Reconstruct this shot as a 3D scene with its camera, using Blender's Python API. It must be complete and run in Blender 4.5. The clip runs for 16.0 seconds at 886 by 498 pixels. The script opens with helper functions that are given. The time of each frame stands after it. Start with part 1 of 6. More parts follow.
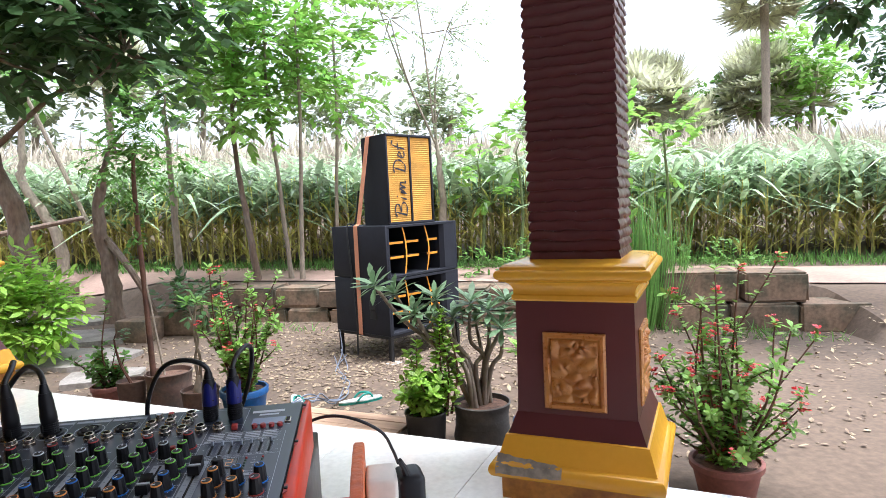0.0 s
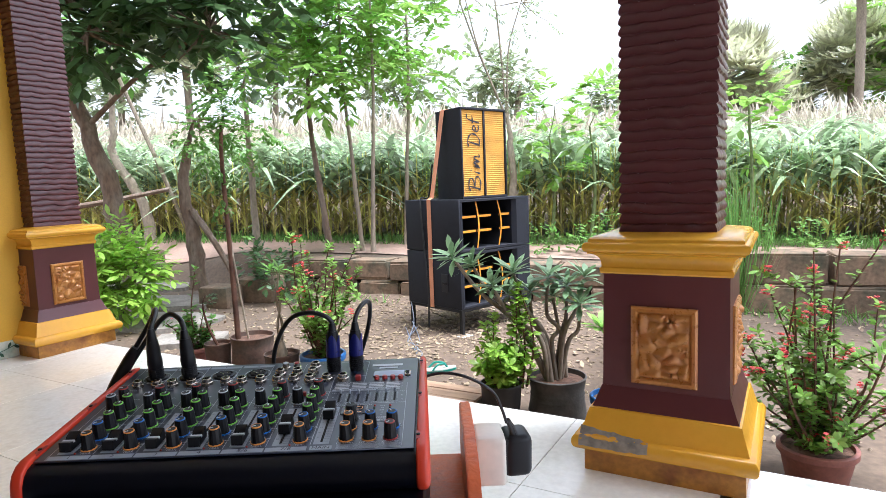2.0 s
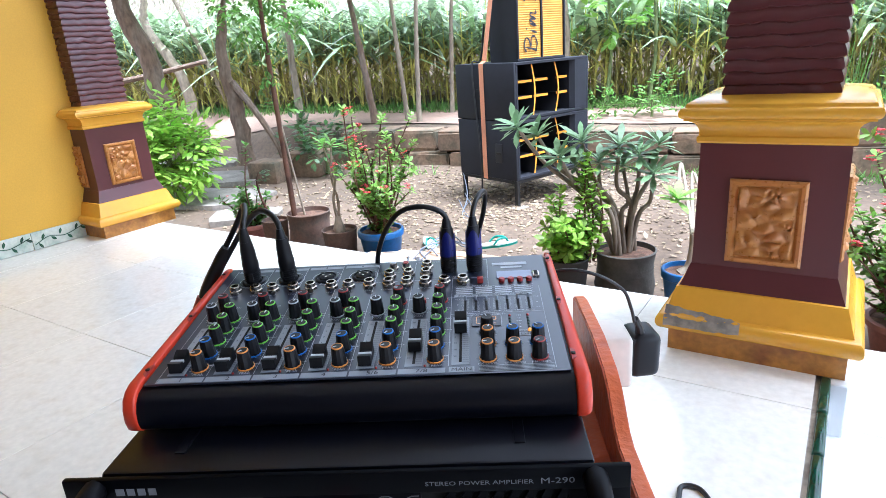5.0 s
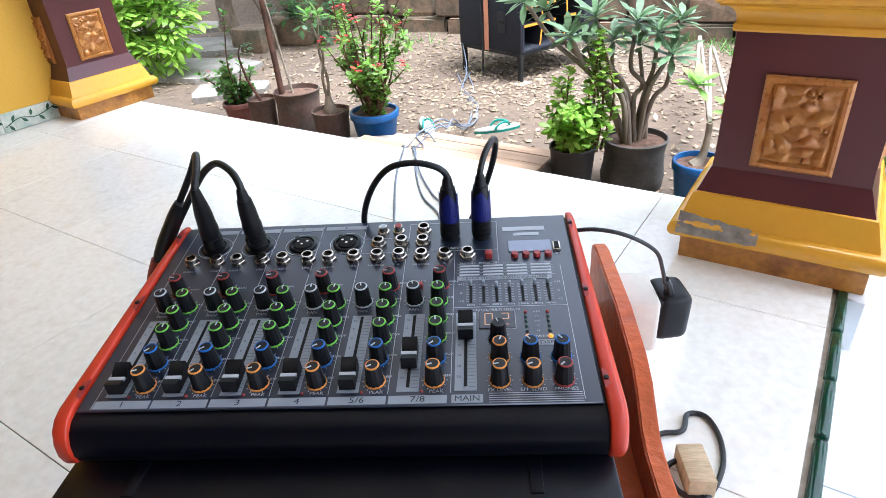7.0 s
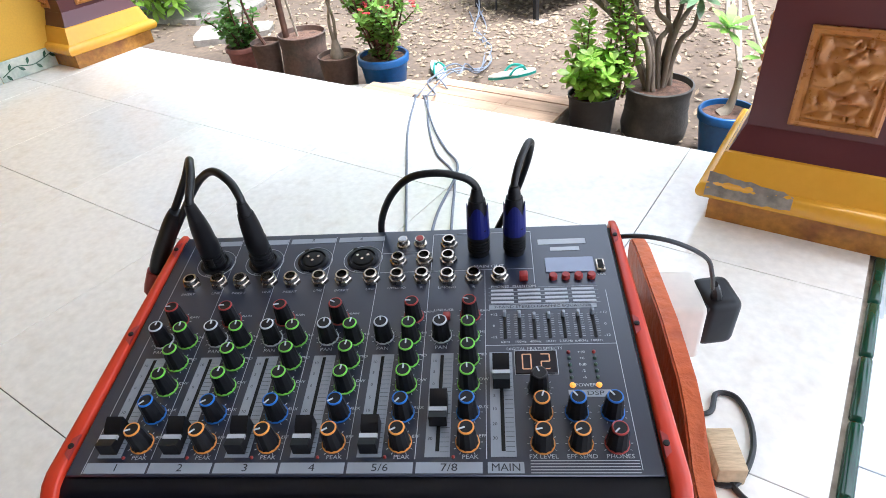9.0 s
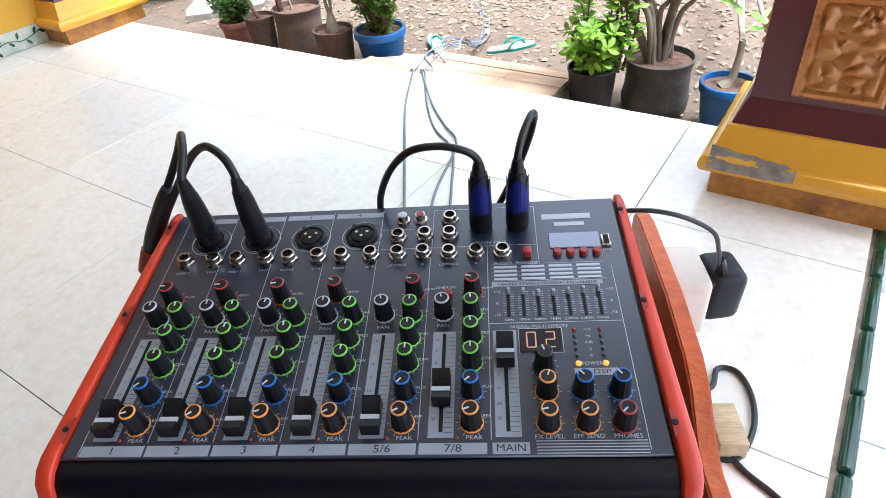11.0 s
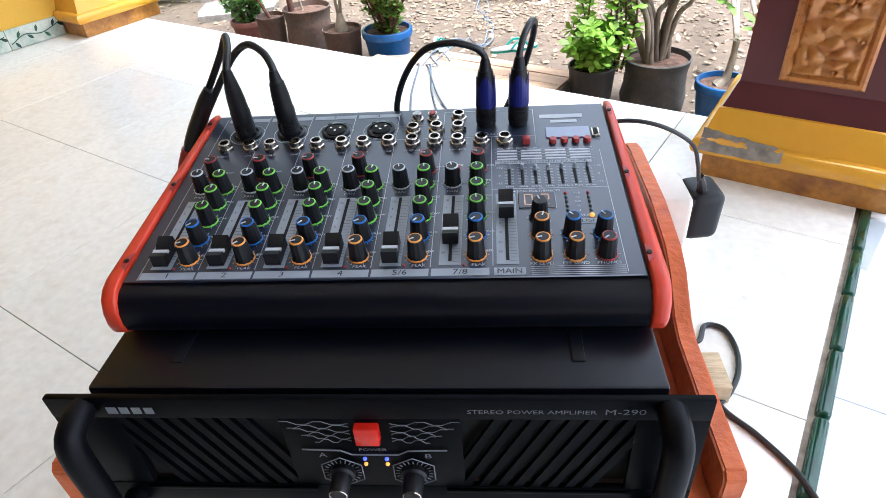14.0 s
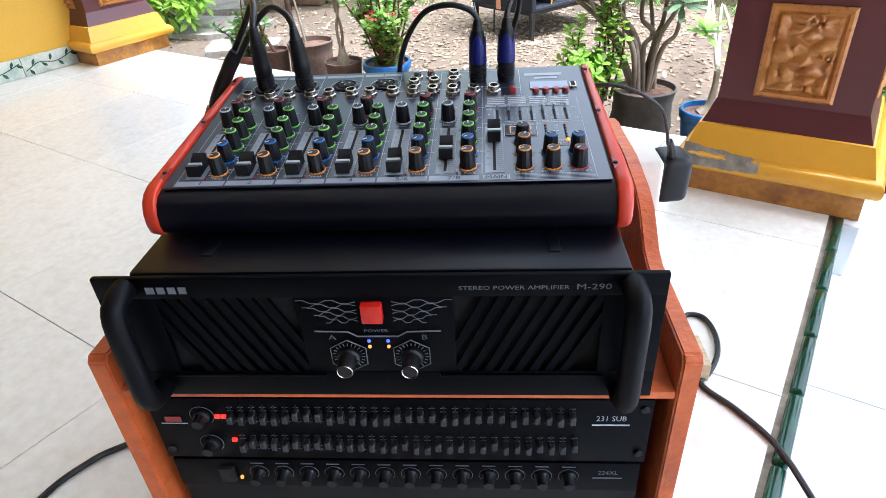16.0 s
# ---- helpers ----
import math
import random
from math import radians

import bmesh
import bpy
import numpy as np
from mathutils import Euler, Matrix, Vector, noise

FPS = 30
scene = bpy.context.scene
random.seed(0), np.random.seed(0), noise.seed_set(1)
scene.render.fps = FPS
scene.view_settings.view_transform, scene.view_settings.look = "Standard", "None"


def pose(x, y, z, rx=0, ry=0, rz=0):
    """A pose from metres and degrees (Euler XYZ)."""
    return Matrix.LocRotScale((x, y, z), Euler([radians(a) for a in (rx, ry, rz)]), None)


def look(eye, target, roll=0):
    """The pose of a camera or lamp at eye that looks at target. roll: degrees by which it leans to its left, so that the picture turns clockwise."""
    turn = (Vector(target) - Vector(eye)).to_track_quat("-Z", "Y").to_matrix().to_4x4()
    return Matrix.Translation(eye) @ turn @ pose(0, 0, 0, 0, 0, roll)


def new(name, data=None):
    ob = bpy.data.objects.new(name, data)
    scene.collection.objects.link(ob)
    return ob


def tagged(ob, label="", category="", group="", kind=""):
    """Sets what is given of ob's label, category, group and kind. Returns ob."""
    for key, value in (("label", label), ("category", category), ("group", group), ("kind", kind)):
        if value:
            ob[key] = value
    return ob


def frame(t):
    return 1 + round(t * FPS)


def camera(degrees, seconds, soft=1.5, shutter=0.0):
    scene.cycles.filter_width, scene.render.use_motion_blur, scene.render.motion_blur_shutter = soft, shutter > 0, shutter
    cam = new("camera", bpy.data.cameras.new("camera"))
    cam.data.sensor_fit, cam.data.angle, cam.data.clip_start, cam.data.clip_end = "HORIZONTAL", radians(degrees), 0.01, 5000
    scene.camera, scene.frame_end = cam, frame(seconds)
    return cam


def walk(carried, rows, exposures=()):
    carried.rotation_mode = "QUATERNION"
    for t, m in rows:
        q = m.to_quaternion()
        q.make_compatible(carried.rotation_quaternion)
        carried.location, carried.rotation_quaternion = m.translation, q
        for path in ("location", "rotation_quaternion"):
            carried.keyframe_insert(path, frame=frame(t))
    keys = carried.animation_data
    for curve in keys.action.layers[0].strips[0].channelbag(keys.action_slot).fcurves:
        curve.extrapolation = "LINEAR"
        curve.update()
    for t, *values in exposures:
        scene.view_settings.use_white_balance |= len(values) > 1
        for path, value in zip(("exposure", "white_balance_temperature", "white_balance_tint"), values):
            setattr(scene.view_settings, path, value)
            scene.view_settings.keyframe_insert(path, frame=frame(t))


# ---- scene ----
cam = camera(71.3, 16.0, soft=0.75)
PATH = [
    (0, (0.229, 0.188, 0.946), (0.455, 2.17, 0.796), -2.7),
    (0.5, (0.217, 0.181, 0.946), (0.397, 2.167, 0.797), -2.4),
    (1, (0.193, 0.18, 0.941), (0.304, 2.17, 0.774), -2.3),
    (1.5, (0.173, 0.185, 0.934), (0.238, 2.176, 0.748), -2.4),
    (2, (0.151, 0.184, 0.927), (0.171, 2.172, 0.712), -2.1),
    (2.5, (0.124, 0.179, 0.921), (0.103, 2.164, 0.679), -2.0),
    (3, (0.1, 0.188, 0.914), (0.051, 2.169, 0.643), -1.9),
    (3.5, (0.079, 0.184, 0.919), (-0.008, 2.158, 0.605), -2.9),
    (4, (0.062, 0.212, 0.929), (-0.059, 2.167, 0.524), -3.5),
    (4.5, (0.052, 0.254, 0.932), (-0.078, 2.181, 0.413), -4.1),
    (5, (0.043, 0.314, 0.934), (-0.086, 2.21, 0.312), -4.2),
    (5.2, (0.038, 0.329, 0.934), (-0.109, 2.212, 0.275), -4.4),
    (7.3, (0.034, 0.506, 0.989), (-0.105, 2.202, -0.062), -4.4),
    (7.5, (0.031, 0.52, 0.994), (-0.114, 2.201, -0.08), -4.3),
    (8, (0.024, 0.555, 1.004), (-0.136, 2.186, -0.142), -5.0),
    (8.5, (0.019, 0.573, 1.005), (-0.157, 2.188, -0.162), -5.5),
    (11, (0.013, 0.594, 0.996), (-0.162, 2.157, -0.24), -6.1),
    (11.5, (0.008, 0.581, 0.985), (-0.17, 2.133, -0.264), -5.8),
    (12, (0.004, 0.558, 0.977), (-0.177, 2.109, -0.273), -5.7),
    (12.5, (0.001, 0.536, 0.969), (-0.183, 2.095, -0.27), -5.3),
    (13, (-0.001, 0.513, 0.959), (-0.183, 2.084, -0.265), -5.0),
    (13.5, (0.004, 0.492, 0.95), (-0.172, 2.075, -0.259), -5.0),
    (14, (0.007, 0.46, 0.942), (-0.164, 2.058, -0.249), -4.7),
    (14.5, (0.007, 0.425, 0.93), (-0.167, 2.041, -0.235), -4.6),
    (15, (0.011, 0.393, 0.918), (-0.151, 2.033, -0.216), -4.3),
    (15.5, (0.009, 0.362, 0.906), (-0.147, 2.028, -0.189), -3.8),
    (16, (0.011, 0.33, 0.888), (-0.142, 2.013, -0.183), -3.6),
]
walk(cam, [(t, look(eye, target, roll)) for t, eye, target, roll in PATH],
     [(0, 1.02, 5650, 13), (3, 1.30, 5600, 11), (5, 1.64, 5200, 10), (8, 1.58, 5500, 10), (11, 1.68, 5500, 10), (14, 1.76, 5450, 9), (16, 1.80, 5400, 9)])

# ---- light ----
world = bpy.data.worlds.new("sky")
scene.world = world
world.use_nodes = True
wn = world.node_tree.nodes
sky = wn.new("ShaderNodeTexSky")
sky.sky_type = "NISHITA"
sky.sun_disc = False
sky.sun_elevation, sky.sun_rotation = radians(72), radians(117)
sky.air_density, sky.dust_density, sky.ozone_density = 1.2, 4.0, 1.0
pale = wn.new("ShaderNodeHueSaturation")
pale.inputs["Saturation"].default_value = 0.14
pale.inputs["Value"].default_value = 1.45
world.node_tree.links.new(sky.outputs[0], pale.inputs["Color"])
world.node_tree.links.new(pale.outputs[0], wn["Background"].inputs["Color"])
wn["Background"].inputs["Strength"].default_value = 0.15
sun = new("sun", bpy.data.lights.new("sun", "SUN"))
sun.data.energy, sun.data.angle, sun.data.color = 2.9, radians(20), (1.0, 0.97, 0.92)
sun.matrix_world = look((5, 0.5, 17), (0, 3, 0))

# ---- frames of reference ----
PORCH = pose(0.998, 1.832, 0, 0, 0, -30)


def W(u, v, z=0.0):
    return PORCH @ Vector((u, v, z))


# The garden: planned flat, then shifted and scaled to fit the camera's view.
GARDEN_EYE, GARDEN_AT = Vector((0.104, 0.173, 0.946)), Vector((0.100, 0.188, 0.924))
GARDEN_TURN = Matrix(((1.0533, 0.003, 0.0097), (-0.0001, 1.0007, -0.0271), (-0.0102, 0.0432, 1.0515)))
GARDEN = {"on": False, "anchor": None}


def spread_at(x, y):
    x, y = max(-3, min(3, x)), max(2.2, min(8, y))
    return 0.9405 + 0.0255 * y + 0.00165 * y * y - 0.011 * x


def to_view(p):
    """A point of the garden's plan, moved to fit the camera's view."""
    return GARDEN_AT + spread_at(p[0], p[1]) * (GARDEN_TURN @ (Vector(p) - GARDEN_EYE))


def spot(m):
    """A thing of the garden's plan, upright, moved and scaled to fit the camera's view."""
    a = GARDEN["anchor"] or m.translation
    foot = Vector((a[0], a[1], ground_z(a[0], a[1])))
    return Matrix.Translation(to_view(foot)) @ Matrix.Scale(spread_at(a[0], a[1]) * 1.053, 4) @ Matrix.Translation(-foot) @ m


# ---- materials ----
MATS = {}


def mat(name, color, rough=0.6, metal=0.0, vary=0.15, scale=8.0, fine=60.0, bump=0.1, second=None, spot=0.0, island=0.0,
        random_ob=0.0, coat=0.0, translucent=0.0, emit=0.0, stretch=(1, 1, 1), rough_vary=0.1, thin=0.45, spec=0.5):
    """A painted, stone, wood, cloth or leaf surface: two scales of variation, a second colour in patches, fine relief."""
    m = bpy.data.materials.new(name)
    m.use_nodes = True
    nt = m.node_tree
    n, l = nt.nodes, nt.links
    b = n["Principled BSDF"]
    tc = n.new("ShaderNodeTexCoord")
    mp = n.new("ShaderNodeMapping")
    mp.inputs["Scale"].default_value = stretch
    l.new(tc.outputs["Object"], mp.inputs["Vector"])
    big = n.new("ShaderNodeTexNoise")
    big.inputs["Scale"].default_value, big.inputs["Detail"].default_value = scale, 5
    small = n.new("ShaderNodeTexNoise")
    small.inputs["Scale"].default_value, small.inputs["Detail"].default_value = fine, 4
    for t in (big, small):
        l.new(mp.outputs[0], t.inputs["Vector"])
    c = Vector(color)
    d = Vector(second) if second else c * (1 - 2 * vary)
    mix = n.new("ShaderNodeMix")
    mix.data_type = "RGBA"
    mix.inputs["A"].default_value, mix.inputs["B"].default_value = (*c, 1), (*d, 1)
    ramp = n.new("ShaderNodeMapRange")
    ramp.inputs["From Min"].default_value = thin
    ramp.inputs["From Max"].default_value = thin + 0.22
    l.new(big.outputs["Fac"], ramp.inputs["Value"])
    l.new(ramp.outputs[0], mix.inputs["Factor"])
    hsv = n.new("ShaderNodeHueSaturation")
    l.new(mix.outputs["Result"], hsv.inputs["Color"])
    val = n.new("ShaderNodeMapRange")
    val.inputs["From Min"].default_value, val.inputs["From Max"].default_value = 0.3, 0.7
    val.inputs["To Min"].default_value, val.inputs["To Max"].default_value = 1 - vary, 1 + vary
    l.new(small.outputs["Fac"], val.inputs["Value"])
    out = val.outputs[0]
    if island or random_ob:
        if island:
            g = n.new("ShaderNodeNewGeometry")
            src, amount = g.outputs["Random Per Island"], island
        else:
            g = n.new("ShaderNodeObjectInfo")
            src, amount = g.outputs["Random"], random_ob
        r = n.new("ShaderNodeMapRange")
        r.inputs["To Min"].default_value, r.inputs["To Max"].default_value = 1 - amount, 1 + amount
        l.new(src, r.inputs["Value"])
        mul = n.new("ShaderNodeMath")
        mul.operation = "MULTIPLY"
        l.new(out, mul.inputs[0])
        l.new(r.outputs[0], mul.inputs[1])
        out = mul.outputs[0]
        if island:
            hue = n.new("ShaderNodeMapRange")
            hue.inputs["To Min"].default_value, hue.inputs["To Max"].default_value = 0.5 - 0.03 * island, 0.5 + 0.03 * island
            l.new(src, hue.inputs["Value"])
            l.new(hue.outputs[0], hsv.inputs["Hue"])
    l.new(out, hsv.inputs["Value"])
    l.new(hsv.outputs[0], b.inputs["Base Color"])
    b.inputs["Metallic"].default_value = metal
    rr = n.new("ShaderNodeMapRange")
    rr.inputs["To Min"].default_value, rr.inputs["To Max"].default_value = max(0.03, rough - rough_vary), min(1, rough + rough_vary)
    l.new(small.outputs["Fac"], rr.inputs["Value"])
    l.new(rr.outputs[0], b.inputs["Roughness"])
    b.inputs["Specular IOR Level"].default_value = spec
    b.inputs["Coat Weight"].default_value = coat
    b.inputs["Coat Roughness"].default_value = 0.15
    if bump:
        bp = n.new("ShaderNodeBump")
        bp.inputs["Strength"].default_value, bp.inputs["Distance"].default_value = bump, 0.004
        l.new(small.outputs["Fac"], bp.inputs["Height"])
        l.new(bp.outputs[0], b.inputs["Normal"])
    if emit:
        b.inputs["Emission Color"].default_value = (*c, 1)
        b.inputs["Emission Strength"].default_value = emit
    if translucent:
        tr = n.new("ShaderNodeBsdfTranslucent")
        l.new(hsv.outputs[0], tr.inputs["Color"])
        ms = n.new("ShaderNodeMixShader")
        ms.inputs[0].default_value = translucent
        l.new(b.outputs[0], ms.inputs[1])
        l.new(tr.outputs[0], ms.inputs[2])
        l.new(ms.outputs[0], n["Material Output"].inputs["Surface"])
    MATS[name] = m
    return m


TILE = mat("polished_tile", (0.83, 0.805, 0.745), 0.11, spec=0.8, vary=0.06, scale=14, fine=45, bump=0.0, second=(0.77, 0.73, 0.655), random_ob=0.03, rough_vary=0.05, thin=0.5)
TILE_LOW = mat("pale_tile", (0.74, 0.75, 0.76), 0.18, vary=0.05, scale=5, fine=20, bump=0.0, random_ob=0.03, rough_vary=0.05)
GROUT = mat("grout", (0.46, 0.39, 0.31), 0.9, scale=20)
GREEN_TILE = mat("green_glazed_tile", (0.008, 0.058, 0.032), 0.12, vary=0.15, scale=15, bump=0.02, random_ob=0.12)
YELLOW_WALL = mat("yellow_wall_paint", (0.70, 0.385, 0.03), 0.55, vary=0.04, scale=1.5, fine=120, bump=0.08)
# Made-up dark tone for the unseen back wall.
UNSEEN_DARK = mat("unseen_dark_wall", (0.035, 0.018, 0.010), 0.5, vary=0.2, scale=3, fine=60, bump=0.2, stretch=(1, 1, 0.15))
YELLOW_GLOSS = mat("yellow_gloss_paint", (0.68, 0.35, 0.03), 0.22, vary=0.025, scale=4, fine=45, bump=0.012, second=(0.70, 0.34, 0.025), thin=0.5)
BARE = mat("bare_cement", (0.30, 0.26, 0.21), 0.85, vary=0.2, scale=20, bump=0.3)
OCHRE = mat("worn_ochre_paint", (0.45, 0.20, 0.03), 0.4, vary=0.2, scale=9, bump=0.15, second=(0.25, 0.09, 0.02))
MAROON = mat("maroon_gloss_paint", (0.092, 0.025, 0.026), 0.30, vary=0.02, scale=3, fine=22, bump=0.012, rough_vary=0.04, second=(0.082, 0.023, 0.024))
GOLD = mat("bronze_gold_paint", (0.44, 0.185, 0.04), 0.30, vary=0.08, scale=14, fine=80, bump=0.15, second=(0.36, 0.13, 0.03), metal=0.15)
CEILING = mat("white_ceiling", (0.75, 0.73, 0.68), 0.8, vary=0.04)
VINE = mat("green_vine_print", (0.03, 0.10, 0.05), 0.2, vary=0.3)
SKIRT = mat("marbled_skirting", (0.58, 0.60, 0.50), 0.2, vary=0.1, scale=14, fine=60, bump=0, second=(0.35, 0.42, 0.33), random_ob=0.05)
SOIL = mat("packed_soil", (0.135, 0.093, 0.062), 0.95, vary=0.22, scale=0.9, fine=28, bump=0.7, second=(0.088, 0.062, 0.042))
PATHM = mat("pink_laterite", (0.36, 0.235, 0.18), 0.95, vary=0.14, scale=1.2, fine=25, bump=0.5, second=(0.27, 0.185, 0.14))
GRAVEL = mat("pale_gravel", (0.25, 0.185, 0.12), 0.9, vary=0.15, scale=20, island=0.35, bump=0.2)
LITTER = mat("dry_leaf_litter", (0.33, 0.24, 0.15), 0.85, vary=0.2, scale=20, island=0.45, bump=0)
CONCRETE = mat("worn_concrete", (0.27, 0.24, 0.205), 0.9, vary=0.2, scale=6, fine=45, bump=0.6, second=(0.19, 0.165, 0.135))
BLOCK = mat("mossy_block_stone", (0.21, 0.14, 0.09), 0.95, vary=0.25, scale=6, fine=40, bump=0.8, second=(0.085, 0.078, 0.05), random_ob=0.2)
WOODTILE = mat("wood_look_step", (0.52, 0.34, 0.22), 0.5, vary=0.12, scale=3, fine=30, bump=0.05, second=(0.36, 0.22, 0.14), stretch=(1, 9, 1), random_ob=0.12)
BARK = mat("grey_brown_bark", (0.17, 0.115, 0.08), 0.95, vary=0.3, scale=10, fine=45, bump=1.0, second=(0.23, 0.18, 0.14), stretch=(1, 1, 0.35))
BARK_PALE = mat("pale_bark", (0.31, 0.255, 0.19), 0.95, vary=0.25, scale=9, fine=45, bump=0.8, second=(0.25, 0.20, 0.15), stretch=(1, 1, 0.4))
FRANG = mat("frangipani_stem", (0.23, 0.18, 0.135), 0.8, vary=0.2, scale=14, fine=60, bump=0.4, second=(0.15, 0.115, 0.085), stretch=(1, 1, 0.5))
BARK_RED = mat("reddish_stem", (0.14, 0.065, 0.04), 0.85, vary=0.25, scale=15, bump=0.6)
STEM_GREEN = mat("green_stem", (0.16, 0.20, 0.07), 0.7, vary=0.2, scale=20, bump=0.2)
LEAF_DARK = mat("dark_broad_leaf", (0.095, 0.175, 0.06), 0.36, vary=0.15, island=0.45, bump=0.1, translucent=0.4)
LEAF_MID = mat("mid_green_leaf", (0.15, 0.30, 0.055), 0.5, vary=0.15, island=0.4, bump=0.1, translucent=0.4)
LEAF_LIME = mat("lime_green_leaf", (0.36, 0.58, 0.08), 0.45, vary=0.15, island=0.35, bump=0.1, translucent=0.45)
LEAF_THORN = mat("yellow_green_leaf", (0.21, 0.36, 0.06), 0.5, vary=0.15, island=0.45, bump=0.1, translucent=0.4)
LEAF_BRIGHT = mat("bright_green_leaf", (0.31, 0.53, 0.10), 0.5, vary=0.15, island=0.4, bump=0.1, translucent=0.45)
# Pale grey-green of the feathery tree and several distant trees.
LEAF_GREY = mat("grey_green_leaf", (0.36, 0.42, 0.24), 0.6, vary=0.15, island=0.4, bump=0, translucent=0.35)
LEAF_BLUE = mat("frangipani_leaf", (0.15, 0.235, 0.115), 0.38, vary=0.12, island=0.35, bump=0.1, translucent=0.25)
CORN_LEAF = mat("corn_leaf", (0.45, 0.56, 0.34), 0.24, vary=0.15, island=0.5, bump=0.1, translucent=0.3)
CORN_STALK = mat("corn_stalk", (0.82, 0.74, 0.27), 0.6, vary=0.2, scale=5, island=0.5, bump=0.1, translucent=0.35)
TASSEL = mat("dry_tassel", (0.52, 0.45, 0.34), 0.85, vary=0.15, island=0.35, bump=0, translucent=0.3)
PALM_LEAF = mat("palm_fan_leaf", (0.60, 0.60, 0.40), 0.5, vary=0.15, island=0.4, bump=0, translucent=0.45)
GRASS = mat("grass_blade", (0.17, 0.33, 0.07), 0.6, vary=0.15, island=0.45, bump=0, translucent=0.35)
FLOWER = mat("red_flower", (0.66, 0.075, 0.075), 0.5, vary=0.1, island=0.3, bump=0, translucent=0.25)
CLAY = mat("brown_clay_pot", (0.145, 0.088, 0.066), 0.85, vary=0.2, scale=10, bump=0.3, second=(0.10, 0.078, 0.062))
RUBBER = mat("grey_rubber_pot", (0.05, 0.045, 0.04), 0.75, vary=0.2, scale=9, bump=0.3, second=(0.085, 0.075, 0.064))
BLACK_POT = mat("black_plastic_pot", (0.03, 0.028, 0.028), 0.6, vary=0.2, bump=0.1)
BLUE_POT = mat("blue_plastic_pot", (0.012, 0.09, 0.27), 0.35, vary=0.12, bump=0.05)
PINK_POT = mat("dusty_red_pot", (0.27, 0.10, 0.075), 0.6, vary=0.15, bump=0.1)
POT_SOIL = mat("pot_soil", (0.16, 0.085, 0.055), 1.0, vary=0.3, scale=30, fine=120, bump=1.0)
SPEAKER = mat("black_carpet_cabinet", (0.008, 0.009, 0.016), 0.75, vary=0.15, scale=12, fine=200, bump=0.3)
SPEAKER_IN = mat("horn_interior_black", (0.008, 0.008, 0.012), 0.6, vary=0.2)
ORANGE_LINE = mat("orange_edge_paint", (0.75, 0.30, 0.02), 0.5, vary=0.1)
GRILLE = mat("ochre_grille_cloth", (0.62, 0.31, 0.045), 0.75, vary=0.12, scale=6, fine=220, bump=0.4, stretch=(1, 1, 2))
STRAP = mat("orange_ratchet_strap", (0.72, 0.31, 0.17), 0.7, vary=0.1, fine=200, bump=0.2)
BLACK_STEEL = mat("black_steel", (0.02, 0.018, 0.017), 0.55, metal=0.4, vary=0.3, bump=0.1)
MIX_BLACK = mat("satin_black_metal", (0.0015, 0.0021, 0.0060), 0.34, vary=0.04, fine=80, bump=0, rough_vary=0.05, spec=0.36)
PLATE = mat("blue_black_panel", (0.013, 0.020, 0.043), 0.30, vary=0.03, fine=60, bump=0, rough_vary=0.04, spec=1.0)
RED_CHEEK = mat("red_plastic_cheek", (0.60, 0.042, 0.012), 0.38, vary=0.05, bump=0.03)
KNOB = mat("black_rubber_knob", (0.007, 0.007, 0.009), 0.42, vary=0.1, bump=0.02, spec=0.35)
CAPS = {k: mat(k + "_knob_cap", c, 0.4, vary=0.04, bump=0) for k, c in dict(
    red=(0.34, 0.035, 0.03), white=(0.50, 0.52, 0.56), green=(0.20, 0.56, 0.06), blue=(0.02, 0.15, 0.52), orange=(0.74, 0.29, 0.05),
    black=(0.02, 0.02, 0.022)).items()}
# Darker copy of the satin black: the fronts' dimmer light is in the colour.
FRONT_SHADED = mat("shaded_black_front", (0.0007, 0.0009, 0.0020), 0.45, vary=0.05, fine=90, bump=0, rough_vary=0.05, spec=0.07)
HANDLE = mat("satin_black_handle", (0.002, 0.002, 0.0035), 0.5, vary=0.1, bump=0.02, spec=0.15)
SLIDER = mat("grey_slider_cap", (0.022, 0.023, 0.026), 0.45, vary=0.1, bump=0)
PRINT_DIM = mat("dim_grey_print", (0.15, 0.155, 0.17), 0.6, vary=0.05, bump=0)
PRINT = mat("pale_print", (0.52, 0.55, 0.60), 0.5, vary=0.03, bump=0)
STRIP = mat("grey_label_strip", (0.32, 0.35, 0.40), 0.45, vary=0.05, bump=0)
INK = mat("dark_ink", (0.02, 0.022, 0.03), 0.5, vary=0.05, bump=0)
STEEL = mat("nickel_plate", (0.55, 0.50, 0.43), 0.25, metal=1.0, vary=0.1, bump=0.02)
# Near-black puts the shade inside holes and gaps into colour; also black plastic.
HOLE = mat("hole_shade_and_black", (0.004, 0.004, 0.004), 0.8, bump=0)
SCREEN = mat("pale_blue_display", (0.30, 0.34, 0.46), 0.12, vary=0.05, bump=0)
SEG_GLASS = mat("dark_display_glass", (0.02, 0.018, 0.025), 0.1, vary=0.05, bump=0)
DIGIT = mat("dim_display_digit", (0.55, 0.30, 0.16), 0.4, emit=0.12, bump=0)
LED_AMBER = mat("amber_light", (1.0, 0.36, 0.05), 0.4, emit=0.38, bump=0)
LED_BLUE = mat("blue_light", (0.06, 0.08, 1.0), 0.4, emit=0.9, bump=0)
LED_RED = mat("red_light", (1.0, 0.025, 0.015), 0.4, emit=0.5, bump=0)
LED_OFF = mat("unlit_lamp", (0.05, 0.09, 0.07), 0.3, bump=0)
